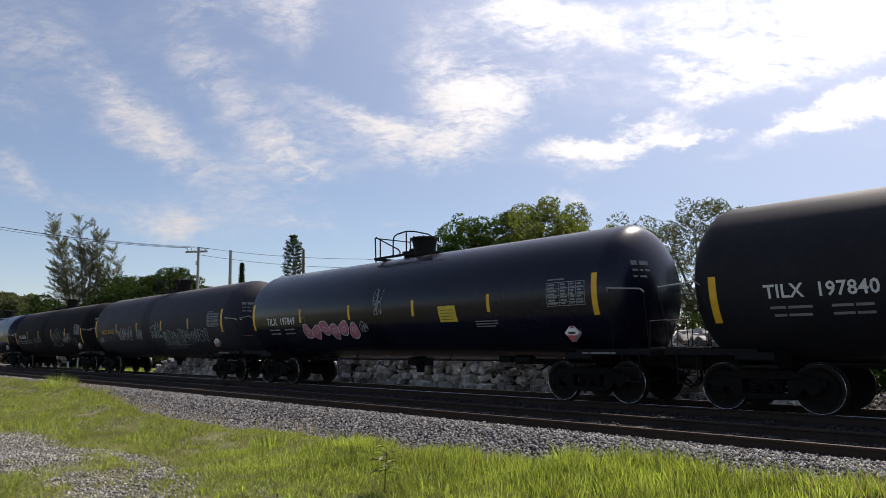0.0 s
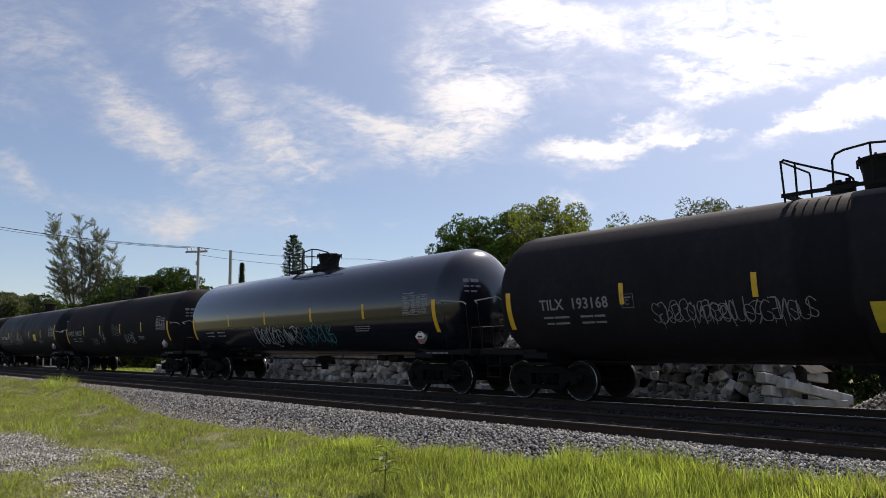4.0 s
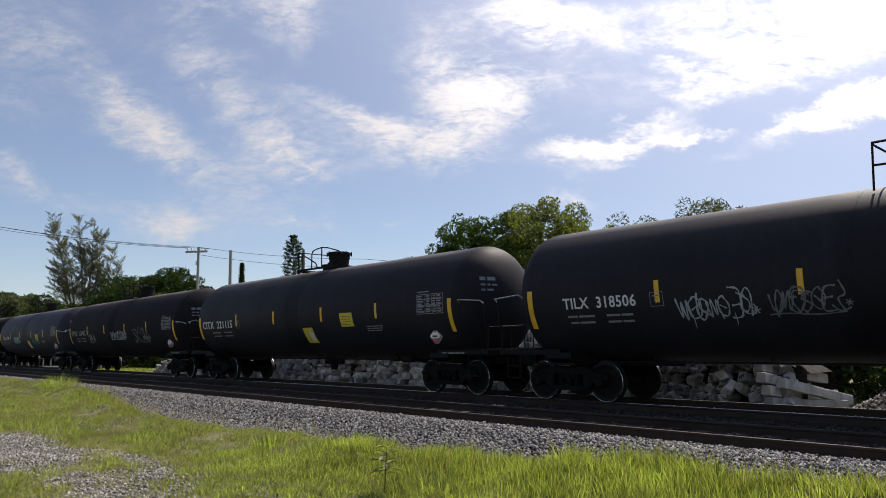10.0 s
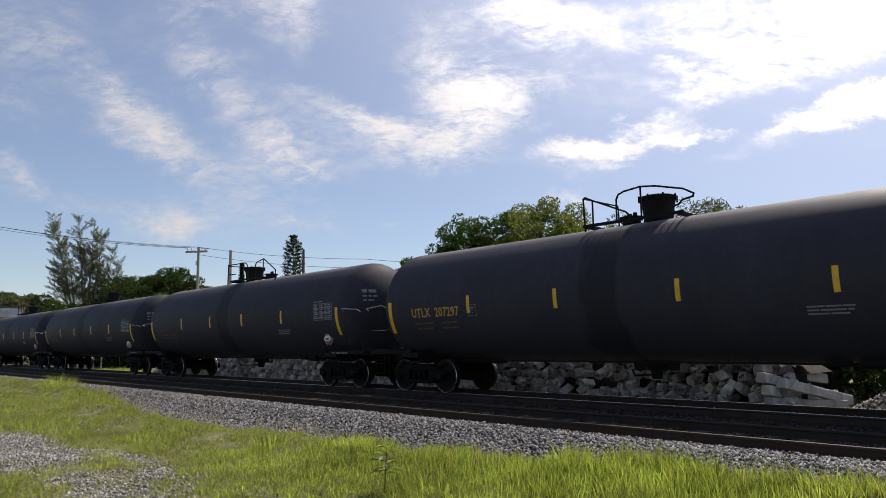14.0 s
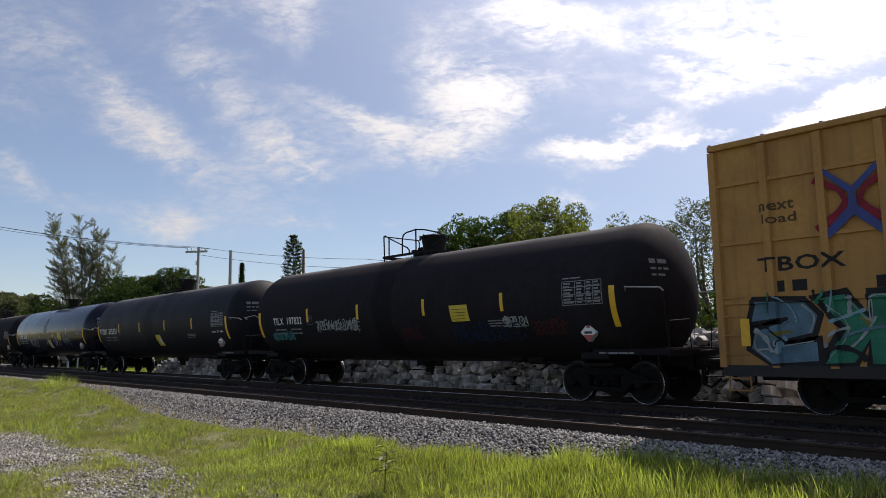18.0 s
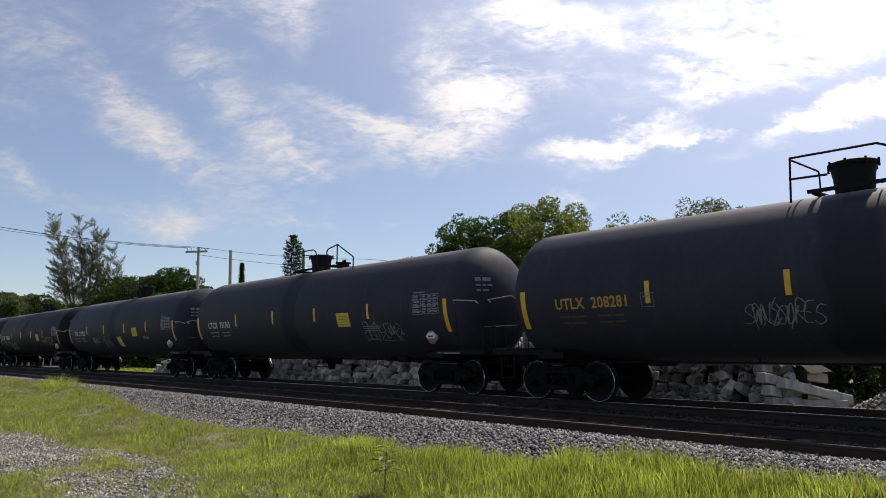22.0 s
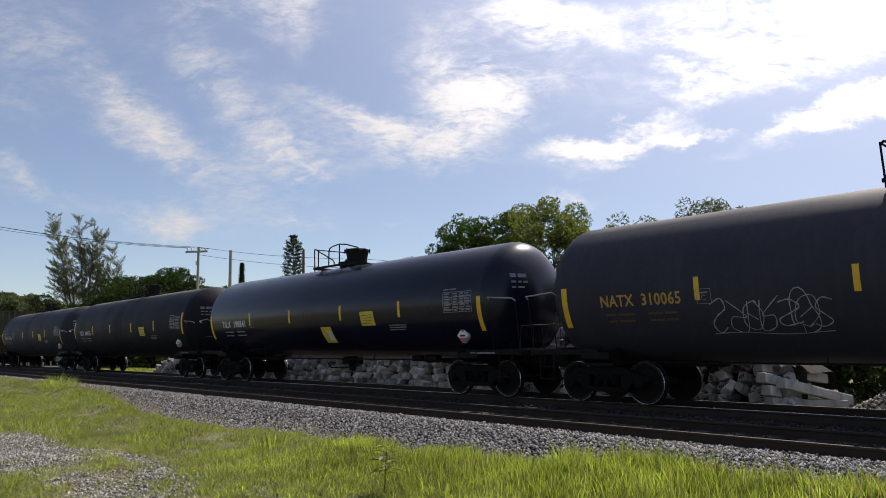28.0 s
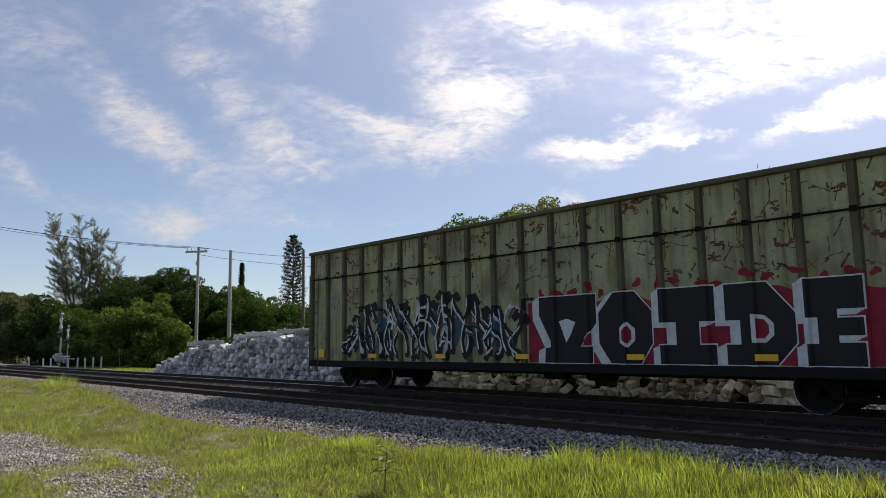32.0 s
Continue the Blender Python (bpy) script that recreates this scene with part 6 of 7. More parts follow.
        for k in range(9):
            rng = random.Random(90 + k)
            b = Build()
            blob(b, side, -6.9 + 0.75 * k, rng.uniform(1.4, 2.2), rng.uniform(0.15, 0.3), rng.uniform(0.3, 0.5), k + 9, 0.1005 + k * 0.00015)
            spray(b, M["teal_spray"], "faint teal graffiti haze")
        wild_style(spray, side, -7.4, 0.2, 0.9, 2.72, 33, "tag_black", "tag_white")
        flourish(spray, side, -7.3, 0.1, 0.92, 2.4, 64, ("tag_white", "tag_black", "tag_black", "tag_white", "teal_spray"), 60, (0.03, 0.10), 0.146)
        b = Build()
        scribble(b, lambda x_, v_, o=0: side(x_, v_, 0.125), 7.9, 9.1, 1.0, 1.5, 19, 0.035, 0.4)
        spray(b, M["tag_white"], "small white tag")
    else:
        piece(spray, side, -7.25, -0.35, 0.90, 2.80, "AsFkk", ("navy_spray", "teal_spray", "navy_spray", "teal_spray", "teal_spray"), "navy_spray", 3, "teal_spray", 0.13)
        flourish(spray, side, -7.1, -0.4, 0.92, 2.6, 65, ("navy_spray", "teal_spray", "navy_spray", "tag_white"), 44, (0.03, 0.16), 0.120)
        piece(spray, side, 0.0, 5.85, 0.90, 2.66, "AkAAk", ("brown_spray",) * 5, "indigo_spray", 8, "olive_spray", 0.09)
        flourish(spray, side, 0.1, 5.8, 0.92, 2.5, 66, ("brown_spray", "indigo_spray", "brown_spray"), 40, (0.05, 0.22), 0.120)
        b = Build()
        scribble(b, lambda x_, v_, o=0: side(x_, v_, 0.140), -8.8, -7.85, 1.3, 1.85, 20, 0.05, 0.4)
        spray(b, M["tag_white"], "white outlined tag")
        b = Build()
        scribble(b, lambda x_, v_, o=0: side(x_, v_, 0.140), 6.15, 6.75, 1.95, 2.75, 13, 0.035, 0.3)
        ribbon(b, lambda x_, v_, o=0: side(x_, v_, 0.139), smooth_loop(random.Random(2), 6.45, 2.4, 0.34, 0.42, 20, 0.1), 0.03, closed=True)
        scribble(b, lambda x_, v_, o=0: side(x_, v_, 0.140), 7.85, 8.6, 2.35, 2.75, 14, 0.035, 0.3)
        spray(b, M["tag_black"], "black marker tags")
        b = Build()
        for k in range(64):
            rng = random.Random(300 + k)
            xx = rng.choice((rng.uniform(5.9, 9.2), rng.uniform(6.0, 9.2), rng.uniform(-8.7, -7.3), rng.uniform(-0.9, -0.3)))
            blob(b, side, xx, rng.uniform(1.0, 2.1), rng.uniform(0.08, 0.26), rng.uniform(0.07, 0.24), k, 0.101 + k * 0.0001, 0.5)
        spray(b, material("grass_green_spray", (0.022, 0.066, 0.042), 0.8, vary=0.5, scale=2, spec=0.1), "dark green graffiti patches")
        piece(spray, side, 6.9, 7.75, 1.35, 2.1, "OK", ("tag_orange", "tag_orange"), "brown_spray", 15, "olive_spray", 0.05)
        b = Build()
        for k in range(34):
            rng = random.Random(500 + k)
            blob(b, side, rng.choice((rng.uniform(5.9, 9.2), rng.uniform(-8.6, -7.4))), rng.uniform(1.0, 2.2), 0.06, 0.025, k, 0.150 + k * 0.0002, 0.15)
        spray(b, M["tag_white"], "small white graffiti dots")


def wild_style(spray, side, x0, x1, z0, z1, seed, fill, line):
    """Interlocking bent strokes, black with thin pale highlights along one edge."""
    rng = random.Random(seed)
    n = 15
    dark, pale = Build(), Build()
    for i in range(n * 2):
        u = (i % n) / n
        cx = x0 + (u + 0.5 / n) * (x1 - x0) + rng.uniform(-0.15, 0.15)
        env = 1.0 if u < 0.62 else 1.0 - 1.1 * (u - 0.62)
        env *= min(1.0, 0.55 + 3 * u)
        lo, hi = z0 + rng.uniform(0, 0.2), z0 + (z1 - z0) * env * rng.uniform(0.8, 1.0)
        bend, lean = rng.uniform(-0.32, 0.32), rng.uniform(-0.45, 0.25)
        pts = [(cx + lean * (s / 11 - 0.5) + bend * math.sin(s / 11 * 5.0), lo + (hi - lo) * s / 11) for s in range(12)]
        hook = rng.choice((-1, 1)) * rng.uniform(0.15, 0.35)
        pts += [(pts[-1][0] + hook * 0.5, hi + 0.02), (pts[-1][0] + hook, hi - 0.12)]
        w = rng.uniform(0.17, 0.27)
        o = 0.108 + i * 0.0012
        ribbon(dark, side, pts, w, o)
        e = -w * 0.30
        ribbon(pale, side, [(x + e, z) for x, z in pts[1:-2]], 0.055, o + 0.0006)
    spray(dark, M[fill], "black interlocking graffiti strokes")
    spray(pale, M[line], "thin pale edges of graffiti strokes")


boxcar(BOX_X)
gondola(GREEN_X[0], "sage green high-sided gondola with blue and orange graffiti", 1)
gondola(GREEN_X[1], "sage green high-sided gondola with black block-letter graffiti", 2)
# ---- heap of concrete ties ----
def tie_build(b=None, m=None):
    b = b or Build()
    L, a, c, h = 1.29, 0.14, 0.11, 0.12
    sec = [(-a, -h), (a, -h), (a, -h * 0.2), (c, h), (-c, h), (-a, -h * 0.2)]
    pts = []
    for y, k in ((-L, 0.96), (-0.45, 1.0), (0.0, 0.86), (0.45, 1.0), (L, 0.96)):
        pts += [Vector((x * k, y, z * (1 if abs(y) > 0.2 else 0.85))) for x, z in sec]
    faces = []
    for r in range(4):
        faces += [(r * 6 + i, r * 6 + (i + 1) % 6, (r + 1) * 6 + (i + 1) % 6, (r + 1) * 6 + i) for i in range(6)]
    faces += [tuple(range(5, -1, -1)), tuple(range(24, 30))]
    for s in (-1, 1):
        o = len(pts)
        pts += [Vector((x, s * 0.75 + y, z)) for x in (-0.05, 0.05) for y in (-0.03, 0.03) for z in (h, h + 0.05)]
        faces += [tuple(o + i for i in f) for f in ((0, 1, 3, 2), (4, 6, 7, 5), (0, 4, 5, 1), (2, 3, 7, 6), (1, 5, 7, 3))]
    if m is not None:
        pts = [m @ p for p in pts]
    return b.add(pts, faces)


def heap_height(x):
    if x < -46.5 or x > -6.6:
        return 0.0
    left = min(1.0, (x + 46.8) / 5.5)
    right = min(1.0, (-6.4 - x) / 2.2)
    steps = 1.55 + 0.10 * math.floor(((x + 50) * 0.13) % 3) + 0.12 * noise.noise((x * 0.5, 0, 0)) + (0.22 if -36.5 < x < -27 else 0)
    return steps * min(left, 1) ** 0.6 * right ** 0.5


def chunk_mesh(seed):
    """The blunt end of a tie: a block with sloped sides and worn, uneven corners; its end faces -y."""
    rng = random.Random(seed)
    b = Build()
    k = rng.uniform(0.80, 1.05)
    a, c, h, L = 0.128 * k, 0.098 * k, 0.122 * k, rng.uniform(0.16, 0.25)
    sec = [(-a, -h), (a, -h), (a, -h * 0.1), (c, h), (-c, h), (-a, -h * 0.1)]
    pts = []
    for y, s in ((-L, 0.93), (-L + 0.05, 1.0), (L, 1.0)):
        pts += [(x * s + rng.uniform(-0.012, 0.012), y + rng.uniform(-0.02, 0.02), z * s + rng.uniform(-0.012, 0.012)) for x, z in sec]
    b.add(pts, [(r * 6 + i, r * 6 + (i + 1) % 6, r * 6 + 6 + (i + 1) % 6, r * 6 + 6 + i) for r in range(2) for i in range(6)] + [tuple(range(5, -1, -1)), tuple(range(12, 18))])
    marks = Build()
    for x, z in ((-0.055, -0.02), (-0.01, 0.0), (0.05, 0.02)):
        marks.box(x, -L - 0.012, z, 0.014, 0.03, 0.07)
    return b, marks


def tie_heap():
    heap = thing("tie_heap", "long heap of broken grey concrete railway ties", "concrete ties", pose(-25, 18.6, -0.5))
    whole = tie_build().mesh("concrete_tie", M["concrete"], bevel=0.012)
    made = [chunk_mesh(k) for k in range(8)]
    chunks = [c for c, m in made]
    chunk_me = [c.mesh("concrete_tie_end", M["concrete"], bevel=0.012) for c in chunks]
    mark_me = [m.mesh("strand_mark", M["bed"]) for c, m in made]
    core, rest = Build(), Build()
    rng = random.Random(12)
    inv = pose(25, -18.6, 0.5)
    # dark core added inside the heap, standing in for shade between the ties
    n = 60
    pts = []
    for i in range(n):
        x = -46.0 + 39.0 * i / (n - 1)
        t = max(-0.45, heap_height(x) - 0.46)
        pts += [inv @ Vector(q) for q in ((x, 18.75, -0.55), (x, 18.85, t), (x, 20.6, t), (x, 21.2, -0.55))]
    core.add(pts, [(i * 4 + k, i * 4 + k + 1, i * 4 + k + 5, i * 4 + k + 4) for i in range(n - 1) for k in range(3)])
    part("heap_core", core.mesh("heap_core", M["bed"]), heap, "dark core that stands in for the shade between the ties")
    small, large = [], []
    x = -46.8
    while x < -7.0:
        top = heap_height(x)
        z, k = -0.40, 0
        lean = rng.uniform(-0.06, 0.06)
        while z < top - 0.30:
            m = pose(x + lean * k + rng.uniform(-0.06, 0.06), 18.02 + 0.06 * k + rng.uniform(-0.13, 0.13), z + rng.uniform(-0.05, 0.05), rng.gauss(0, 10), 0, rng.gauss(0, 14)) @ pose(0, 0, 0, 0, rng.gauss(0, 45) + rng.choice((0, 90, 180)), 0)
            if rng.random() > 0.10:
                small.append((x, m, rng.randrange(8)))
            z += rng.uniform(0.23, 0.28)
            k += 1
        for _ in range(2):
            small.append((x, pose(x + rng.uniform(-0.2, 0.2), rng.uniform(18.5, 19.8), top - 0.36 + rng.uniform(-0.03, 0.12), rng.gauss(0, 10), rng.uniform(0, 360), rng.gauss(0, 40)), rng.randrange(8)))
        if rng.random() < 0.20 and top > 1.1:
            large.append((x, pose(x, 18.25 + rng.uniform(0, 0.9), top - 0.08 + rng.uniform(0, 0.14), 0, rng.gauss(0, 3), 90 + rng.gauss(0, 7))))
        x += rng.uniform(0.25, 0.30)
    # whole ties at the open end: laid along the crest and slid down its foot
    for (px, py, pz, pitch, yaw) in ((-9.6, 18.5, 1.02, 2, 88), (-9.2, 18.2, 0.80, -2, 95), (-9.0, 18.6, 0.58, -3, 84), (-10.2, 18.9, 1.20, -2, 93), (-8.4, 18.8, 0.86, -4, 62),
                                     (-7.75, 18.7, 0.50, -9, -14), (-7.70, 18.5, 0.20, -11, -10), (-7.60, 18.6, -0.08, -10, -12), (-7.25, 18.8, 0.04, -12, -16), (-7.35, 18.5, -0.24, -4, -20)):
        large.append((px, pose(px + 0.35, py + 0.25, pz, 0, 0, yaw) @ pose(0, 0, 0, pitch, 0, 0)))
    for px, m in large:
        part("concrete_tie", whole, heap, "whole pale concrete tie", at=inv @ m)
    small.sort(key=lambda q: -q[0])
    for i, (px, m, k) in enumerate(small):
        if i < 300:
            ob = part("concrete_tie_end", chunk_me[k], heap, at=inv @ m)
            if i % 3 != 2:
                part("strand_mark", mark_me[k], ob)
        else:
            mm = inv @ m
            rest.add([mm @ Vector(q) for q in chunks[k].v], chunks[k].f)
    ob = part("tie_rubble", rest.mesh("tie_rubble", M["concrete_joined"]), heap, "far part of the heap")
    ob["kind"] = "stuff"


def quads(name, P, A, B, mat):
    """A mesh of many small quads: middles P, half edges A and B (n x 3 arrays)."""
    n = len(P)
    V = np.empty((n, 4, 3), np.float32)
    V[:, 0], V[:, 1], V[:, 2], V[:, 3] = P - A - B, P + A - B, P + A + B, P - A + B
    me = bpy.data.meshes.new(name)
    me.vertices.add(n * 4)
    me.vertices.foreach_set("co", V.ravel())
    me.loops.add(n * 4)
    me.loops.foreach_set("vertex_index", np.arange(n * 4, dtype=np.int32))
    me.polygons.add(n)
    me.polygons.foreach_set("loop_start", np.arange(0, n * 4, 4, dtype=np.int32))
    me.update(calc_edges=True)
    me.materials.append(mat)
    return me


def unit(rs, n):
    v = rs.normal(size=(n, 3))
    return v / np.linalg.norm(v, axis=1)[:, None]


def leaf_cloud(name, clumps, per, size, mat, seed, flat=0.35):
    """Leaves scattered thickest near the skin of each clump (x, y, z, radius)."""
    rs = np.random.RandomState(seed)
    P, S = [], []
    for (x, y, z, r) in clumps:
        n = max(6, int(per * r * r))
        d = unit(rs, n)
        rad = r * rs.uniform(0.45, 1.08, n) ** 0.5
        q = d * rad[:, None]
        q[:, 2] *= 0.8
        P.append(q + (x, y, z))
        S.append(np.full(n, 1.0))
    P = np.concatenate(P)
    n = len(P)
    A = unit(rs, n)
    B = np.cross(A, unit(rs, n))
    B /= np.linalg.norm(B, axis=1)[:, None] + 1e-9
    s = size * rs.uniform(0.6, 1.3, n)
    return quads(name, P, A * s[:, None], B * (s * flat)[:, None], mat)


def limbs(b, base, tips, r0, rng):
    for t in tips:
        p0, p1 = Vector(base), Vector(t)
        mid = p0.lerp(p1, 0.5) + Vector((rng.uniform(-0.3, 0.3), rng.uniform(-0.3, 0.3), rng.uniform(0.1, 0.5)))
        b.cyl(p0, mid, r0, r0 * 0.6, seg=7)
        b.cyl(mid, p1, r0 * 0.6, r0 * 0.15, seg=6)


def tree(name, label, x, y, z, size, mat, seed, per=420, leaf=0.11, clump=0.8, count=90, lift=0.45, category="tree", shape=1.0, flat=0.38, skin=0.6):
    """size: half width along the track, half depth and height of the crown; lift: share of the height that is bare trunk."""
    rx, ry, h = size
    rng = random.Random(seed)
    t = thing(name, label, category, pose(x, y, z))
    clumps = []
    c0 = h * lift
    half = (h - c0) / 2
    for _ in range(count):
        a, w = rng.uniform(0, 6.283), rng.uniform(-1, 1)
        k = rng.uniform(skin, 1.0)
        s = math.sqrt(1 - w * w) ** shape
        wob = 1 + 0.22 * noise.noise((math.cos(a) * 1.4 + seed, math.sin(a) * 1.4, w * 1.6))
        clumps.append((rx * s * k * wob * math.cos(a), ry * s * k * wob * math.sin(a), c0 + half + half * w * k * wob, clump * rng.uniform(0.55, 1.15)))
    b = Build()
    b.cyl((0, 0, -0.1), (0.1, 0, c0 + half * 0.3), 0.05 * h * 0.55, 0.03 * h * 0.5, seg=10)
    limbs(b, (0.1, 0, c0 + half * 0.1), [clumps[i][:3] for i in range(0, count, max(1, count // 14))], 0.012 * h, rng)
    part("trunk", b.mesh("trunk", M["bark"], smooth=True), t)
    part("crown", leaf_cloud("crown", clumps, per, leaf, M[mat], seed, flat), t, "dense leafy crown")
    return t


def airy_pine(name, label, x, y, z, stems, seed):
    """A wispy casuarina: each stem (offset across the view, height) carries brush-like twigs that sweep up in the wind."""
    rng = random.Random(seed)
    rs = np.random.RandomState(seed)
    t = thing(name, label, "pine tree", pose(x, y, z))
    b = Build()
    P, A = [], []
    across = Vector((0.683, 0.730, 0))
    for (off, h) in stems:
        depth = rng.uniform(-1.5, 1.5)
        tip = across * off + Vector((0.73, -0.683, 0)) * depth + Vector((0, 0, h))
        curve = [Vector((tip.x * (k / 10) ** 1.25, tip.y * (k / 10) ** 1.25, h * k / 10)) for k in range(11)]
        for k in range(10):
            b.cyl(curve[k], curve[k + 1], 0.24 * (1 - k / 10.5) * h / 20, 0.24 * (1 - (k + 1) / 10.5) * h / 20, seg=6)
        for _ in range(int(h * 2.5)):
            k = rng.uniform(0.30, 1.0) ** 0.75
            i = min(9, int(k * 10))
            base = curve[i].lerp(curve[i + 1], k * 10 - i)
            L = (0.6 + 2.9 * (1.05 - k) ** 0.6) * rng.uniform(0.55, 1.25)
            a = rng.uniform(0, 6.283)
            d = Vector((math.cos(a), math.sin(a), rng.uniform(0.30, 1.25))) - across * 0.42
            end = base + d.normalized() * L
            b.cyl(base, end, 0.03, 0.007, seg=4)
            n = int(40 * L)
            u = rs.uniform(0.15, 1.08, n)
            P.append(np.array(base) + (np.array(end) - np.array(base)) * u[:, None] + rs.normal(0, 0.17, (n, 3)) * (1.35 - u[:, None]))
            q = rs.normal(0, 0.42, (n, 3)) + np.array(d.normalized()) * 1.1 + (0, 0, 0.3)
            A.append(q / np.linalg.norm(q, axis=1)[:, None])
    P, A = np.concatenate(P), np.concatenate(A)
    B = np.cross(A, unit(rs, len(P)))
    part("trunk", b.mesh("trunk", M["bark"], smooth=True), t)
    part("crown", quads("crown", P, A * rs.uniform(0.12, 0.30, len(P))[:, None], B * 0.015, M["needle"]), t, "wispy grey-green needles")


def tiered_pine(name, label, x, y, z, h, seed, width=1.6):
    rng = random.Random(seed)
    rs = np.random.RandomState(seed)
    t = thing(name, label, "pine tree", pose(x, y, z))
    b = Build().cyl((0, 0, 0), (0, 0, h), 0.22, 0.02, seg=9)
    P, A = [], []
    for i in range(30):
        k = 0.12 + 0.86 * i / 29
        L = (width * (1.08 - k) if width < 1 else width * (1 - 0.55 * k ** 3)) * rng.uniform(0.8, 1.1) * (0.45 if k > 0.95 else 1)
        for j in range(7):
            a = 6.283 * (j + rng.random() * 0.5) / 7 + i
            tip = np.array((L * math.cos(a), L * math.sin(a), h * k + 0.25 * L))
            b.cyl((0, 0, h * k - 0.1), tip, 0.03, 0.012, seg=5)
            n = 44
            u = rs.uniform(0.3, 1.05, n)
            P.append(np.array((0, 0, h * k - 0.1)) * (1 - u[:, None]) + tip * u[:, None] + rs.normal(0, 0.10, (n, 3)))
            d = rs.normal(0, 0.6, (n, 3)) + (math.cos(a), math.sin(a), 0.3)
            A.append(d / np.linalg.norm(d, axis=1)[:, None])
    P, A = np.concatenate(P), np.concatenate(A)
    B = np.cross(A, unit(rs, len(P)))
    part("trunk", b.mesh("trunk", M["bark"], smooth=True), t)
    part("crown", quads("crown", P, A * rs.uniform(0.10, 0.2, len(P))[:, None], B * 0.035, M["leaf_dark"]), t, "tiers of dark green needles")


def vegetation():
    tree("shade_tree", "broad round-crowned green tree behind the heap", -25.4, 31.4, -0.5, (5.0, 4.6, 9.3), "leaf_light", 2, per=700, leaf=0.072, clump=0.66, count=330, lift=0.14)
    tree("shade_tree", "dark green tree with a rounded crown", -28.0, 29.3, -0.5, (3.5, 3.4, 9.0), "leaf", 3, per=800, leaf=0.068, clump=0.62, count=220, lift=0.12)
    tree("shade_tree", "lower dark green tree beside a larger one", -30.0, 27.4, -0.5, (2.6, 2.6, 7.3), "leaf", 33, per=800, leaf=0.068, clump=0.6, count=110, lift=0.1)
    tree("olive_tree", "grey-green tree with loose open twigs", -19.3, 32.0, -0.5, (3.2, 2.8, 8.2), "leaf_grey", 4, per=520, leaf=0.06, clump=0.55, count=130, lift=0.15, flat=0.3)
    tree("olive_tree", "grey-green tree with feathery top", -15.6, 31.6, -0.5, (2.4, 2.6, 8.9), "leaf_grey", 5, per=520, leaf=0.06, clump=0.5, count=130, lift=0.12, flat=0.3)
    tree("shade_tree", "leafy green tree beside the track", -10.2, 30.5, -0.5, (3.6, 3.2, 7.2), "leaf", 6, per=850, leaf=0.07, clump=0.7, count=150, lift=0.12)
    tree("shade_tree", "leafy green tree at the field edge", -4.6, 31.0, -0.5, (3.8, 3.2, 7.5), "leaf", 7, per=750, leaf=0.075, clump=0.8, count=110, lift=0.12)
    # dark wood behind the crossing
    tree("wood_tree", "dense dark green tree in the wood", -88.5, 32.0, -0.5, (6.0, 5.5, 10.4), "leaf_dark", 8, per=235, leaf=0.125, clump=1.1, count=300, lift=0.06)
    tree("wood_tree", "dense dark green tree with rounded top", -85.5, 35.5, -0.5, (5.6, 5.4, 10.6), "leaf_dark", 9, per=235, leaf=0.125, clump=1.1, count=300, lift=0.06)
    tree("wood_tree", "dense mid-green tree behind the poles", -82.0, 42.0, -0.5, (5.4, 5, 8.7), "leaf", 10, per=235, leaf=0.125, clump=1.1, count=280, lift=0.06)
    tree("wood_tree", "mid-green tree sloping down to the pines", -77.5, 46.0, -0.5, (5.4, 5, 6.4), "leaf", 11, per=235, leaf=0.125, clump=1.1, count=280, lift=0.05)
    tree("bush", "large rounded green bush by the crossing", -66.8, 24.6, -0.5, (4.3, 4.0, 6.2), "leaf_bush", 12, per=430, leaf=0.12, clump=0.8, count=170, lift=-0.12, category="bush")
    # darker leaf than the bush beside it: the shadow over this one is in its colour
    tree("bush", "rounded green bush beside the road", -74.5, 23.0, -0.5, (4.6, 4.0, 5.6), "leaf", 13, per=400, leaf=0.12, clump=0.9, count=150, lift=-0.12, category="bush")
    tree("wood_tree", "low dark tree beyond the road", -92, 24, -0.5, (7.5, 5, 7.2), "leaf_dark", 14, per=260, leaf=0.17, clump=1.2, count=120, lift=0.04)
    tree("wood_tree", "grey-green tree beyond the road", -104, 22, -0.5, (7.5, 5, 8.4), "leaf_grey", 15, per=220, leaf=0.17, clump=1.2, count=120, lift=0.05)
    tree("wood_tree", "hazy green tree far along the line", -122, 22, -0.5, (9, 6, 10.5), "leaf_grey", 16, per=180, leaf=0.2, clump=1.3, count=120, lift=0.05)
    tree("wood_tree", "hazy green tree by the far crossing", -140, 28, -0.5, (10, 6, 11.5), "leaf_grey", 17, per=150, leaf=0.22, clump=1.4, count=110, lift=0.05)
    airy_pine("casuarina", "tall wispy leaning casuarina pine", -114.6, 33.2, -0.5, [(-5.6, 21.9), (-4.3, 20.4), (-2.6, 18.0), (-4.6, 14.6), (-4.6, 9.6)], 21)
    airy_pine("casuarina", "tall wispy casuarina with upright twigs", -114.2, 33.9, -0.5, [(-1.2, 21.3), (0.9, 21.2), (-0.2, 17.5), (1.8, 18.6)], 22)
    airy_pine("casuarina", "shorter wispy casuarina beside taller ones", -112.8, 35.1, -0.5, [(0.0, 18.6), (1.6, 16.6), (2.8, 14.4), (0.6, 13.0), (1.8, 11.0)], 23)
    tiered_pine("norfolk_pine", "slender tiered dark green pine", -83.4, 50.4, -0.5, 16.6, 24, 1.75)
    tiered_pine("norfolk_pine", "small tiered pine above the wood", -90.5, 46.6, -0.5, 13.2, 25, 0.95)
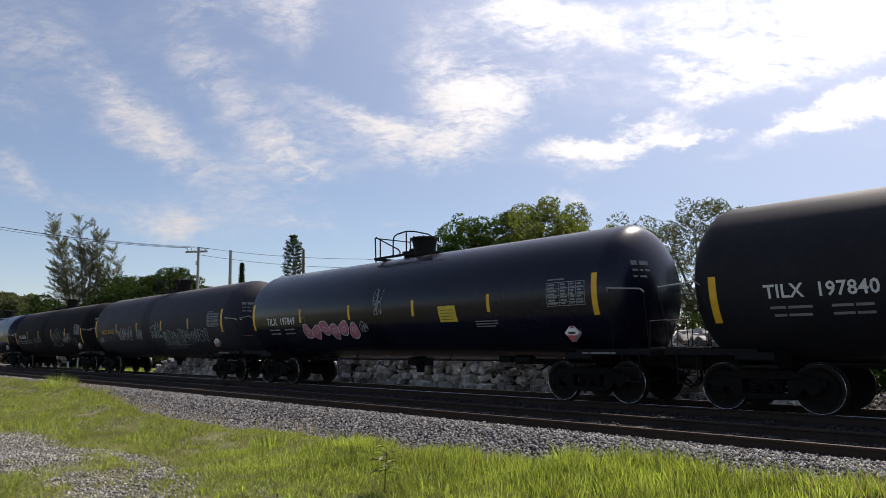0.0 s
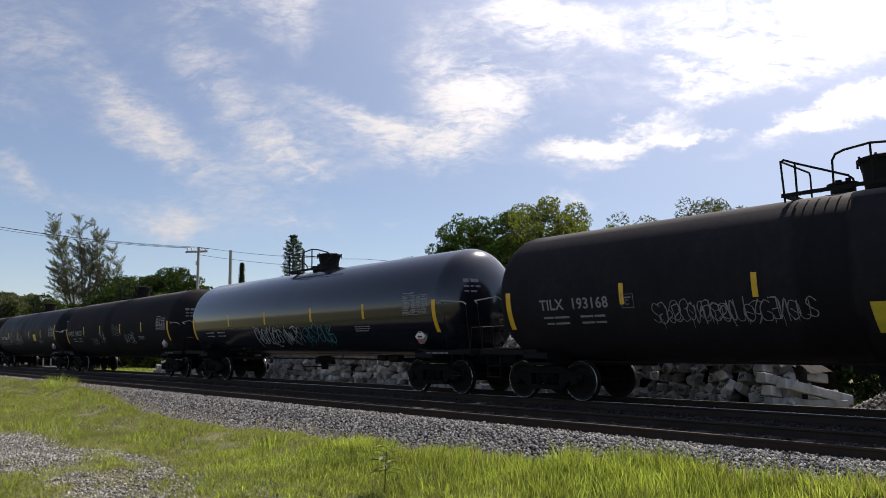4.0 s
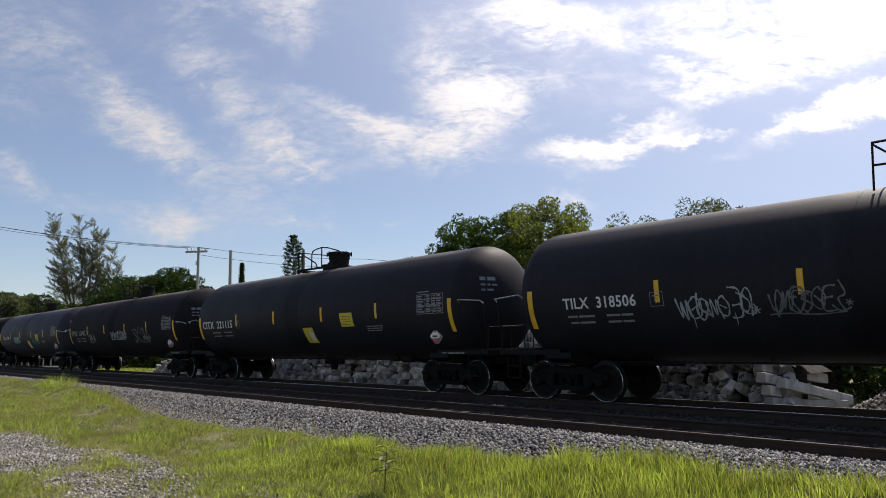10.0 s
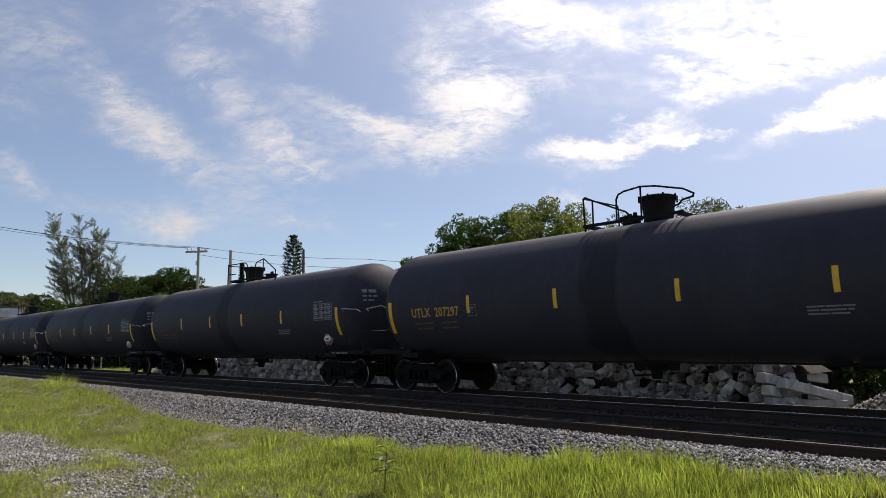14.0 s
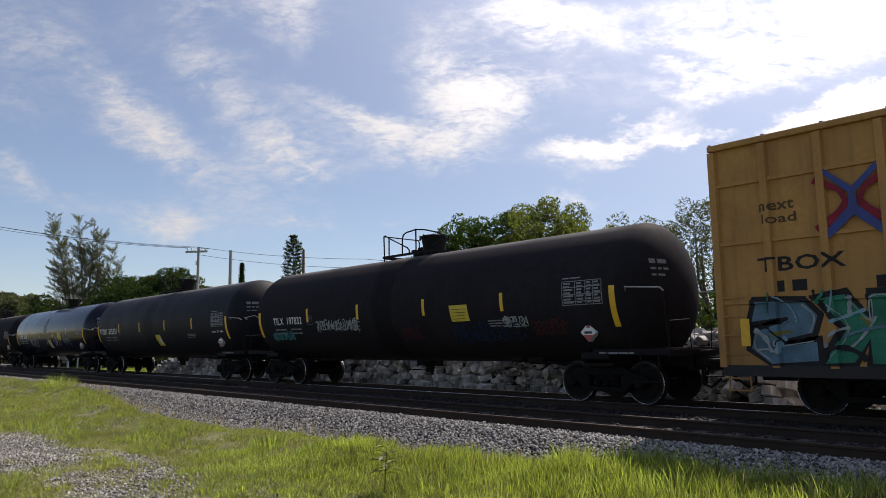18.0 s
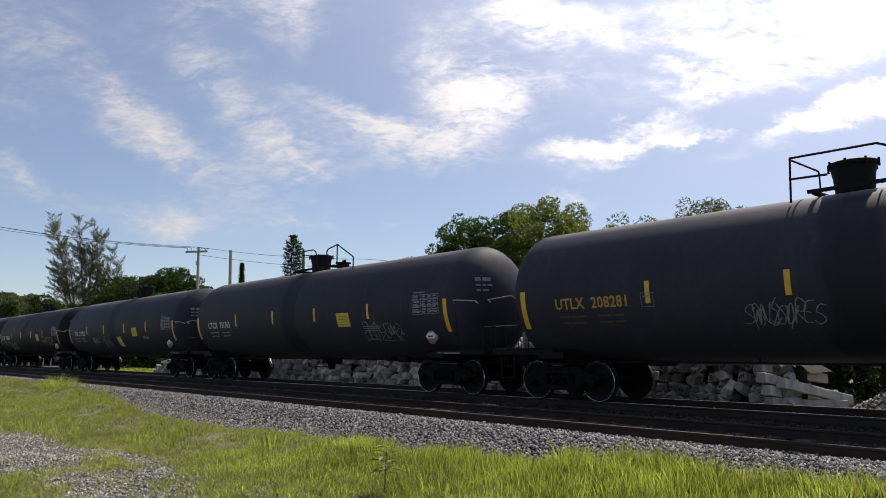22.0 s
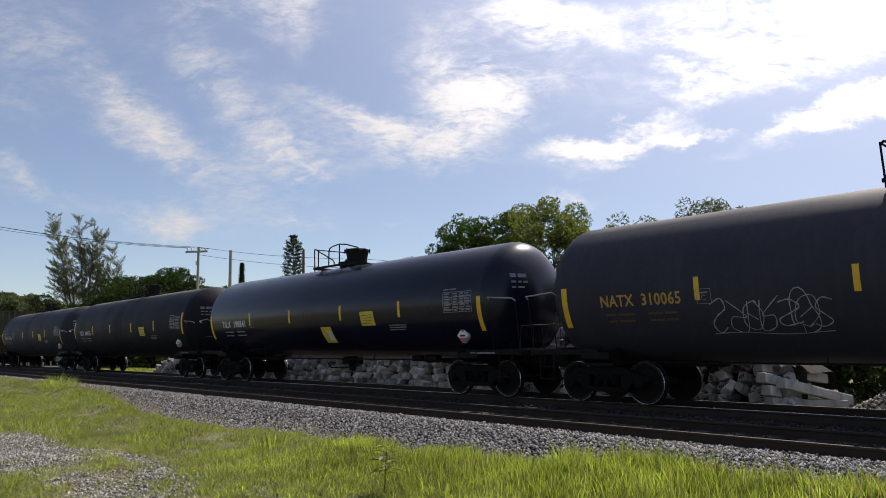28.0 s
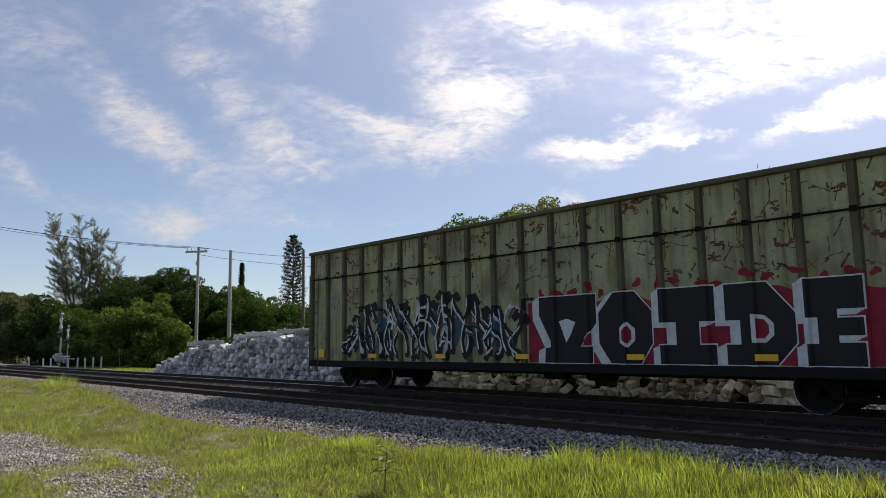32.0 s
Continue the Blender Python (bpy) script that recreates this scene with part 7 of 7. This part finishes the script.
    # shaded undergrowth behind the heap
    hedge = []
    rng = random.Random(77)
    for i in range(420):
        x = rng.uniform(-56, 8)
        hedge.append((x, rng.uniform(-1.4, 1.4) + (x + 25) * -0.02, rng.uniform(0.1, 1.0) * (2.4 + 0.9 * noise.noise((x * 0.25, 0, 5))), rng.uniform(0.5, 1.0)))
    for i in range(170):
        x = rng.uniform(-11, 12)
        hedge.append((x, rng.uniform(-4.4, -2.6), rng.uniform(0.1, 1.0) * 3.0, rng.uniform(0.5, 0.95)))
    t = thing("undergrowth", "dark tangled undergrowth behind the heap", "shrubs", pose(0, 26.5, -0.4), kind="stuff")
    part("leaves", leaf_cloud("leaves", hedge, 190, 0.12, M["leaf_dark"], 78, 0.4), t)
    b = Build()
    for i in range(70):
        x = rng.uniform(-56, 8)
        b.cyl((x, rng.uniform(-1, 1), -0.1), (x + rng.uniform(-0.6, 0.6), rng.uniform(-1, 1), rng.uniform(1.4, 2.6)), 0.04, 0.012, seg=5)
    part("stems", b.mesh("stems", M["bark"]), t)


tie_heap()
vegetation()
# ---- poles, wires and crossing ----
def utility_pole(x, y, h, label, arm=True, r=0.16, mat="pole"):
    p = thing("utility_pole", label, "utility pole", pose(x, y, -0.5))
    part("shaft", Build().cyl((0, 0, -0.2), (0, 0, h + 0.5), r * 1.25, r * 0.8, seg=12).mesh("shaft", M[mat], smooth=True), p)
    if arm:
        b = Build().box(0, 0, 0, 2.4, 0.16, 0.20)
        part("crossarm", b.mesh("crossarm", M["pole"]), p, at=pose(0, -0.2, h, 0, 0, 40))
        for k in (-1.0, -0.55, 0.35, 0.95):
            b = Build().lathe([(0.06, 0.03), (0.2, 0.03), (0.2, 0.07), (0.27, 0.09), (0.34, 0.06), (0.40, 0.02)], "z", 10)
            part("insulator", b.mesh("insulator", M["post_white"], smooth=True), p, at=pose(k * 0.766, -0.2 + k * 0.643, h))
        b = Build().box(-0.3, 0, h - 1.3, 0.5, 0.08, 0.08).cyl((-0.5, 0, h - 1.25), (-0.5, 0, h - 0.9), 0.06, seg=8)
        part("bracket", b.mesh("bracket", M["galv"]), p)
    return p


def wire(points, r, sag, label):
    """A hanging cable through the given points."""
    b = Build()
    for p, q in zip(points[:-1], points[1:]):
        p, q = Vector(p), Vector(q)
        n = 10
        pts = [p.lerp(q, i / n) - Vector((0, 0, sag * 4 * (i / n) * (1 - i / n))) for i in range(n + 1)]
        b.tube(pts, r, 5)
    solid("overhead_cable", b.mesh("overhead_cable", M["cable"]), label, "cable", "overhead cables")


def crossing_signal(x, y):
    s = thing("crossing_signal", "grey crossing signal mast with crossbuck and lights", "crossing signal", pose(x, y, -0.5))
    part("mast", Build().cyl((0, 0, 0), (0, 0, 4.7), 0.075, 0.065, seg=12).cyl((0, 0, 0), (0, 0, 0.35), 0.2, 0.16, seg=12).mesh("mast", M["galv"], smooth=True), s)
    part("bell", Build().lathe([(4.7, 0.12), (4.78, 0.14), (4.86, 0.10), (4.9, 0.0)], "z", 14).mesh("bell", M["galv"], smooth=True), s)
    part("arm", Build().box(0.3, -0.1, 4.35, 0.9, 0.06, 0.07).mesh("arm", M["galv"]), s)
    b = Build()
    for a in (45, -45):
        b.box(0.45, -0.16, 3.95, 1.15, 0.03, 0.2, Matrix.Rotation(radians(a), 3, "Y"))
    part("crossbuck", b.mesh("crossbuck", M["post_white"]), s, "white crossbuck sign")
    for dx in (0.1, 0.75):
        d = part("light_disc", Build().lathe([(0.02, 0.0), (0.02, 0.28), (-0.01, 0.29), (-0.01, 0.0)], "y", 20).mesh("light_disc", M["black_plate"]), s, "round black backing plate", at=pose(dx, -0.2, 3.1))
        part("lens", Build().lathe([(-0.02, 0.11), (-0.05, 0.08), (-0.06, 0.0)], "y", 14).mesh("lens", M["lens_red"]), d)
        b = Build()
        b.lathe([(-0.02, 0.12), (-0.25, 0.14)], "y", 14)
        part("hood", b.mesh("hood", M["black_plate"]), d)
    part("mechanism_box", Build().box(0.0, -0.1, 1.15, 0.55, 0.5, 0.7, chamfer=0.04).mesh("mechanism_box", M["galv"]), s)
    g = Build().box(1.9, -0.25, 1.25, 3.4, 0.05, 0.10)
    go = part("gate_arm", g.mesh("gate_arm", M["post_white"]), s, "lowered striped gate arm")
    for k in range(5):
        part("gate_stripe", Build().box(0.7 + k * 0.68, -0.25, 1.25, 0.30, 0.056, 0.106).mesh("gate_stripe", M["red_stripe"]), go)
    part("counterweight", Build().box(-0.55, -0.25, 1.2, 0.5, 0.25, 0.3, chamfer=0.04).mesh("counterweight", M["galv"]), s)
    return s


def roadside():
    utility_pole(-71.8, 32.0, 11.7, "tall pale concrete utility pole with crossarm")
    utility_pole(-63.1, 31.3, 10.4, "tall pale concrete utility pole without crossarm", False, 0.17)
    utility_pole(-51.5, 32.1, 9.3, "weathered brown wooden utility pole", False, 0.13, "pole_wood")
    a = (-71.8, 32.0, 11.6)
    for dx, dz in ((-0.8, 0.0), (0.3, 0.05), (0.75, -0.1)):
        wire([(-111.7 + dx, 17.6 + dx, 18.3 + dz), (a[0] + dx, a[1] + dx, a[2] + dz)], 0.022, 0.5, "thin dark overhead cable above the road")
    for dz in (0.1, -0.7):
        wire([(a[0], a[1], a[2] + dz), (-50, 37.5, 8.6 + dz), (-28, 43, 6.5 + dz)], 0.018, 0.3, "thin dark overhead cable to the pine")
    crossing_signal(-66.5, 17.8)
    crossing_signal(-67.9, 18.75).scale = (0.8, 0.8, 0.8)
    post_m = Build().box(0, 0, 0.5, 0.12, 0.10, 1.15, chamfer=0.02).mesh("bollard", M["post_white"])
    for k, (x, y) in enumerate(((-72.5, 16.9), (-68.6, 17.1), (-67.9, 17.5), (-66.9, 18.6), (-66.5, 19.2), (-66.1, 19.7), (-65.7, 20.2), (-65.2, 20.7))):
        solid("bollard", post_m, "white painted roadside post", "post", "white posts at the crossing", at=pose(x, y, -0.5, 0, random.uniform(-7, 7), 0))
    s = thing("road_sign", "small white sign on a thin post", "sign", pose(-65.2, 22.2, -0.5))
    part("sign_post", Build().cyl((0, 0, 0), (0, 0, 1.6), 0.03, seg=8).mesh("sign_post", M["galv"]), s)
    part("sign_plate", Build().box(0, -0.04, 1.5, 0.45, 0.02, 0.6).mesh("sign_plate", M["post_white"]), s)
    r = Build().box(-78, 100, -0.47, 9, 165, 0.06)
    solid("road", r.mesh("road", M["road"]), "pale asphalt road that crosses the line", "road", kind="structure")
    b = Build()
    for y in (NEAR_Y, TRAIN_Y):
        for o in (-1.25, 0.0, 1.25):
            b.box(-78, y + o, -0.10, 9.0, 0.9 if o else 1.2, 0.18)
    solid("crossing_panels", b.mesh("crossing_panels", M["road"]), "rubber and asphalt panels of the level crossing", "crossing", kind="structure")


def gravel_heap():
    rs = np.random.RandomState(5)
    b = Build()
    n = 26
    pts = []
    for i in range(n):
        for j in range(n):
            x, y = -6.6 + 7.0 * i / (n - 1), 17.2 + 5.2 * j / (n - 1)
            d = math.hypot((x + 3.4) / 3.1, (y - 19.4) / 2.1)
            pts.append((x, y, -0.56 + 1.75 * max(0, 1 - d) + 0.05 * noise.noise((x * 2, y * 2, 9))))
    b.add(pts, [(i * n + j, (i + 1) * n + j, (i + 1) * n + j + 1, i * n + j + 1) for i in range(n - 1) for j in range(n - 1)])
    t = thing("gravel_heap", "pale heap of crushed stone at the end of the ties", "gravel heap", pose(0, 0, 0), kind="stuff")
    part("core", b.mesh("core", M["bed"], smooth=True), t)
    P = []
    for _ in range(3000):
        x, y = rs.uniform(-6.3, 0.1), rs.uniform(17.3, 21)
        d = math.hypot((x + 3.4) / 3.1, (y - 19.4) / 2.1)
        if d < 0.98:
            P.append((x, y, -0.54 + 1.75 * (1 - d)))
    part("stones", stones_mesh("stones", np.array(P), rs, 0.035, 0.065, "gravel_pale"), t)


def stones_mesh(name, P, rs, lo, hi, mat="stone"):
    """Angular stones: jittered octahedra."""
    n = len(P)
    base = np.array([(1, 0, 0), (0, 1, 0), (-1, 0, 0), (0, -1, 0), (0.2, 0.1, 0.8), (-0.1, 0.1, -0.8)], np.float32)
    V = base[None] * rs.uniform(0.65, 1.25, (n, 6, 1)) + rs.normal(0, 0.16, (n, 6, 3))
    a = rs.uniform(0, 6.283, n)
    tilt = rs.uniform(-0.7, 0.7, n)
    x = V[:, :, 0] * np.cos(tilt)[:, None] - V[:, :, 2] * np.sin(tilt)[:, None]
    z = V[:, :, 0] * np.sin(tilt)[:, None] + V[:, :, 2] * np.cos(tilt)[:, None]
    y = V[:, :, 1]
    V = np.stack([x * np.cos(a)[:, None] - y * np.sin(a)[:, None], x * np.sin(a)[:, None] + y * np.cos(a)[:, None], z], 2)
    V = V * rs.uniform(lo, hi, (n, 1, 1)) + P[:, None, :]
    tri = np.array([(0, 1, 4), (1, 2, 4), (2, 3, 4), (3, 0, 4), (1, 0, 5), (2, 1, 5), (3, 2, 5), (0, 3, 5)], np.int32)
    F = (tri[None] + (np.arange(n) * 6)[:, None, None]).reshape(-1)
    me = bpy.data.meshes.new(name)
    me.vertices.add(n * 6)
    me.vertices.foreach_set("co", V.astype(np.float32).ravel())
    me.loops.add(n * 24)
    me.loops.foreach_set("vertex_index", F.astype(np.int32))
    me.polygons.add(n * 8)
    me.polygons.foreach_set("loop_start", np.arange(0, n * 24, 3, dtype=np.int32))
    me.update(calc_edges=True)
    me.materials.append(M[mat])
    return me


def bare(x, y):
    """How bare and stony the turf is: 0 lush, 1 gravel."""
    rough = noise.noise((x * 0.9, y * 1.3, 7.0)) + 0.5 * noise.noise((x * 2.6, y * 3.1, 1.0))
    k = 0.7 * (noise.noise((x * 0.28, y * 0.55, 7.0)) + 0.02) + 0.25 * rough
    k += max(0.0, 1.0 - math.hypot((x + 15.6) / 4.4, (y - 3.55 + (x + 15.6) * 0.10) / 1.15)) * (2.6 + 1.2 * rough)
    k += max(0.0, 1.0 - math.hypot((x + 13.2) / 2.6, (y - 4.6) / 0.60)) * (1.2 + 1.6 * rough)
    k += max(0.0, 1.0 - math.hypot((x + 10.2) / 2.2, (y - 3.5) / 1.3)) * (1.0 + 1.8 * rough) + max(0.0, 1.0 - math.hypot((x + 8.3) / 1.4, (y - 4.9) / 0.5)) * (0.7 + 1.6 * rough)
    k -= max(0.0, min(1.0, (x + 8.5) / 2.0)) * 1.2
    return max(0.0, min(1.0, k))


def ballast_stones():
    rs = np.random.RandomState(3)
    P = []
    for _ in range(86000):
        x = -1.0 - 52.0 * rs.uniform() ** 2.0
        y = rs.uniform(7.4, 10.2)
        if y > grass_edge(x) - 0.30 and (abs(y - (NEAR_Y - 0.7535)) > 0.08):
            P.append((x, y, profile_z(y) + 0.02 + rs.uniform(-0.01, 0.025)))
    solid("ballast_stones", stones_mesh("ballast_stones", np.array(P), rs, 0.017, 0.042), "loose crushed grey stones on the shoulder", "ballast", kind="stuff")
    P = []
    for _ in range(17000):
        x = -1.0 - 52.0 * rs.uniform() ** 1.4
        y = rs.uniform(10.2, 17.6)
        if min(abs(y - c - s * 0.7535) for c in (NEAR_Y, TRAIN_Y) for s in (-1, 1)) > 0.11:
            P.append((x, y, profile_z(y) + 0.02 + rs.uniform(-0.01, 0.025)))
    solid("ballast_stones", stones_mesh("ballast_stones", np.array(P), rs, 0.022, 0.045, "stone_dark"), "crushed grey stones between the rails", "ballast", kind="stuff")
    P = []
    for _ in range(110000):
        x = -3.0 - 24.0 * rs.uniform()
        y = rs.uniform(1.4, 7.8)
        if rs.uniform() < bare(x, y) ** 1.5:
            P.append((x, y, ground_z(x, y) + rs.uniform(-0.005, 0.015)))
    solid("gravel", stones_mesh("gravel", np.array(P), rs, 0.011, 0.027, "gravel_pale"), "scattered pale gravel in the turf", "gravel", kind="stuff")


def blades(name, P, H, W, lean, mat, rs, fan=None):
    """Bent grass blades: two quads each, narrowing to the tip."""
    n = len(P)
    a = rs.uniform(0, 6.283, n)
    side = np.stack([np.cos(a), np.sin(a), np.zeros(n)], 1) * (W / 2)[:, None]
    b = rs.uniform(0, 6.283, n)
    out = np.stack([np.cos(b), np.sin(b), np.zeros(n)], 1) * (H * lean * rs.uniform(0.2, 1.3, n))[:, None]
    if fan is not None:
        out[:, :2] += fan * H[:, None]
    up = np.stack([np.zeros(n), np.zeros(n), H], 1)
    V = np.empty((n, 6, 3), np.float32)
    V[:, 0], V[:, 1] = P - side, P + side
    m = P + up * 0.6 + out * 0.35
    V[:, 2], V[:, 3] = m - side * 0.8, m + side * 0.8
    t = P + up + out
    V[:, 4], V[:, 5] = t - side * 0.15, t + side * 0.15
    F = (np.array([(0, 1, 3, 2), (2, 3, 5, 4)], np.int32)[None] + (np.arange(n) * 6)[:, None, None]).reshape(-1)
    me = bpy.data.meshes.new(name)
    me.vertices.add(n * 6)
    me.vertices.foreach_set("co", V.ravel())
    me.loops.add(n * 8)
    me.loops.foreach_set("vertex_index", F.astype(np.int32))
    me.polygons.add(n * 2)
    me.polygons.foreach_set("loop_start", np.arange(0, n * 8, 4, dtype=np.int32))
    me.update(calc_edges=True)
    me.materials.append(mat)
    return me


def in_view(x, y):
    return y > -x * 0.205 - 0.1 and y > 0.9 + (x + 11.1) * 0.915


def grass():
    rs = np.random.RandomState(9)
    # short turf
    P, H, W, T = [], [], [], []
    for _ in range(430000):
        x = -1.5 - 50.0 * rs.uniform() ** 1.9
        y = rs.uniform(1.2, 9.9)
        if not in_view(x, y) or y > grass_edge(x) + 0.1 * rs.normal():
            continue
        if rs.uniform() < bare(x, y) ** 1.2 * 0.95:
            continue
        if rs.uniform() < 0.22:
            T.append((x, y, ground_z(x, y) - 0.01))
            continue
        lush = max(0.0, noise.noise((x * 0.6, y * 0.9, 4.0)) + 0.2)
        P.append((x, y, ground_z(x, y) - 0.015))
        H.append(0.02 + 0.05 * rs.uniform() + 0.10 * lush * rs.uniform())
        W.append((0.006 + 0.006 * rs.uniform()) * (1.0 + 0.5 * min(1, -x / 30)))
    solid("grass", blades("grass", np.array(P), np.array(H), np.array(W), 1.1, M["grass"], rs), "rough sunlit yellow-green grass", "grass", kind="stuff")
    T = np.array(T)
    solid("dry_grass", blades("dry_grass", T, rs.uniform(0.03, 0.08, len(T)), rs.uniform(0.005, 0.010, len(T)), 1.4, M["thatch"], rs), "short dry brown thatch in the turf", "grass", kind="stuff")
    # sunlit verge beside the crossing
    P = np.stack([rs.uniform(-73.5, -56, 5000), rs.uniform(18.3, 22.5, 5000), np.full(5000, -0.5)], 1)
    solid("verge_grass", blades("verge_grass", P, rs.uniform(0.10, 0.28, 5000), rs.uniform(0.02, 0.05, 5000), 0.6, M["tussock"], rs), "bright green verge beside the level crossing", "grass", kind="stuff")
    # tufts: blades that fan out from one crown
    P, H, W, O = [], [], [], []

    def tuft(cx, cy, n, r, h, fan):
        for _ in range(n):
            a, q = rs.uniform(0, 6.283), r * math.sqrt(rs.uniform())
            px, py = cx + q * math.cos(a), cy + q * math.sin(a)
            P.append((px, py, ground_z(px, py) - 0.02))
            H.append(h * rs.uniform(0.45, 1.1) * (1.0 - 0.4 * q / r))
            W.append(0.007 + 0.007 * rs.uniform() + 0.00012 * abs(cx))
            k = fan * (0.25 + 0.75 * q / r) * rs.uniform(0.5, 1.3)
            O.append((math.cos(a) * k, math.sin(a) * k))

    for _ in range(2600):
        cx = -7.0 - 34.0 * rs.uniform() ** 1.5
        cy = rs.uniform(2.2, 9.4)
        if not in_view(cx, cy) or cy > grass_edge(cx) - 0.1 or bare(cx, cy) > 0.45:
            continue
        big = max(0.0, noise.noise((cx * 0.8, cy * 1.1, 11.0)) + 0.25)
        tuft(cx, cy, int(16 + 50 * big), 0.07 + 0.16 * big, 0.08 + 0.20 * big * rs.uniform(0.6, 1.2), 0.9)
    # lush growth along the ballast
    for _ in range(1900):
        cx = rs.uniform(-11.0, -2.0)
        e = grass_edge(cx)
        cy = e - 0.05 - 3.6 * rs.uniform() ** 1.5
        if not in_view(cx, cy):
            continue
        back = 1.0 - min(1.0, (e - cy) / 2.6)
        wave = 0.6 + 0.7 * noise.noise((cx * 1.5, cy * 1.7, 6.0))
        tall = (0.52 if -6.6 < cx < -4.4 else 0.40 if cx > -6.6 else 0.30) * (1.0 if cx > -9.0 else 0.7)
        tuft(cx, cy, 26, 0.15, (0.12 + tall * back * (0.35 + 0.65 * wave)) * rs.uniform(0.7, 1.15), 0.42)
    for (x, y, n, r, h) in ((-34.5, 9.2, 300, 0.7, 0.66), (-33.6, 9.4, 120, 0.5, 0.40), (-15.2, 6.7, 160, 0.5, 0.30), (-12.3, 7.0, 150, 0.45, 0.32), (-9.9, 7.7, 180, 0.5, 0.40), (-19.8, 4.9, 260, 0.8, 0.36),
                            (-18.3, 5.1, 150, 0.6, 0.30), (-10.6, 7.6, 160, 0.5, 0.34), (-7.2, 6.6, 160, 0.5, 0.34), (-28.0, 8.2, 160, 0.7, 0.34), (-24.5, 7.9, 160, 0.7, 0.32), (-12.4, 3.2, 120, 0.45, 0.22)):
        tuft(x, y, n, r, h, 0.6)
    solid("tussock_grass", blades("tussock_grass", np.array(P), np.array(H), np.array(W), 0.3, M["tussock"], rs, np.array(O)), "taller bright green tussocks along the ballast", "grass", kind="stuff")
    P, H, W = [], [], []
    for _ in range(420):
        x = -2.5 - 33.0 * rs.uniform() ** 1.5
        y = grass_edge(x) - abs(rs.normal()) * 0.5
        P.append((x, y, ground_z(x, y) + 0.10))
        H.append(rs.uniform(0.10, 0.26))
        W.append(0.011)
    solid("seed_heads", blades("seed_heads", np.array(P), np.array(H), np.array(W), 0.25, M["straw"], rs), "dry pinkish grass seed heads", "grass", kind="stuff")


def weed(x, y):
    rng = random.Random(6)
    z = ground_z(x, y)
    t = thing("weed", "single green broad-leaved weed in the turf", "weed", pose(x, y, z))
    b = Build().cyl((0, 0, 0), (0.02, 0, 0.30), 0.008, 0.006, seg=6).cyl((0.02, 0, 0.30), (0.06, 0, 0.62), 0.006, 0.003, seg=6)
    part("stem", b.mesh("stem", M["leaf_light"]), t)
    for i in range(16):
        k = 0.45 + 0.55 * i / 15
        a = i * 2.4
        L = 0.30 * (1.15 - 0.5 * k)
        base = Vector((0.06 * k, 0, 0.62 * k))
        d = Vector((math.cos(a), math.sin(a), rng.uniform(-0.1, 0.5)))
        s = Vector((-math.sin(a), math.cos(a), 0)) * L * 0.20
        m = base + d * L * 0.5
        tip = base + d * L - Vector((0, 0, 0.05))
        b = Build().add([base, m - s, tip, m + s], [(0, 1, 2, 3)])
        b.add([base - Vector((0, 0, 0.003)), m + s - Vector((0, 0, 0.003)), tip - Vector((0, 0, 0.003)), m - s - Vector((0, 0, 0.003))], [(0, 1, 2, 3)])
        part("leaf", b.mesh("leaf", M["tussock"]), t)


roadside()
gravel_heap()
ballast_stones()
grass()
weed(-7.55, 5.95)
# ---- movement ----
RUN = [(0.0, 0.0), (8.0, 170.57), (16.0, 341.49), (24.0, 512.22), (32.0, 682.77)]


def run_at(t):
    for (a, sa), (b, sb) in zip(RUN[:-1], RUN[1:]):
        if a <= t <= b:
            return sa + (sb - sa) * (t - a) / (b - a)
    return RUN[-1][1]


def motions():
    for car, x in CARS:
        walk(car, [(t, pose(x + s, TRAIN_Y, 0)) for t, s in RUN])
    # wheels roll while their car is near the view
    for ax, car, dx in WHEELSETS:
        x = [c[1] for c in CARS if c[0] == car][0]
        times = [i / 30 for i in range(961) if -72 < x + dx + run_at(i / 30) < 4]
        if not times:
            continue
        s0 = run_at(times[0])
        rows = []
        for t in times:
            turn = math.degrees((run_at(t) - s0) / 0.457) % 360.0
            rows.append((t, pose(dx, 0, 0.457, 0, 0, 0) @ Matrix.Rotation(radians(turn), 4, "Y")))
        if times[0] > 0:
            rows.insert(0, (0.0, rows[0][1]))
        if times[-1] < 31.99:
            rows.append((32.0, rows[-1][1]))
        walk(ax, rows)


motions()
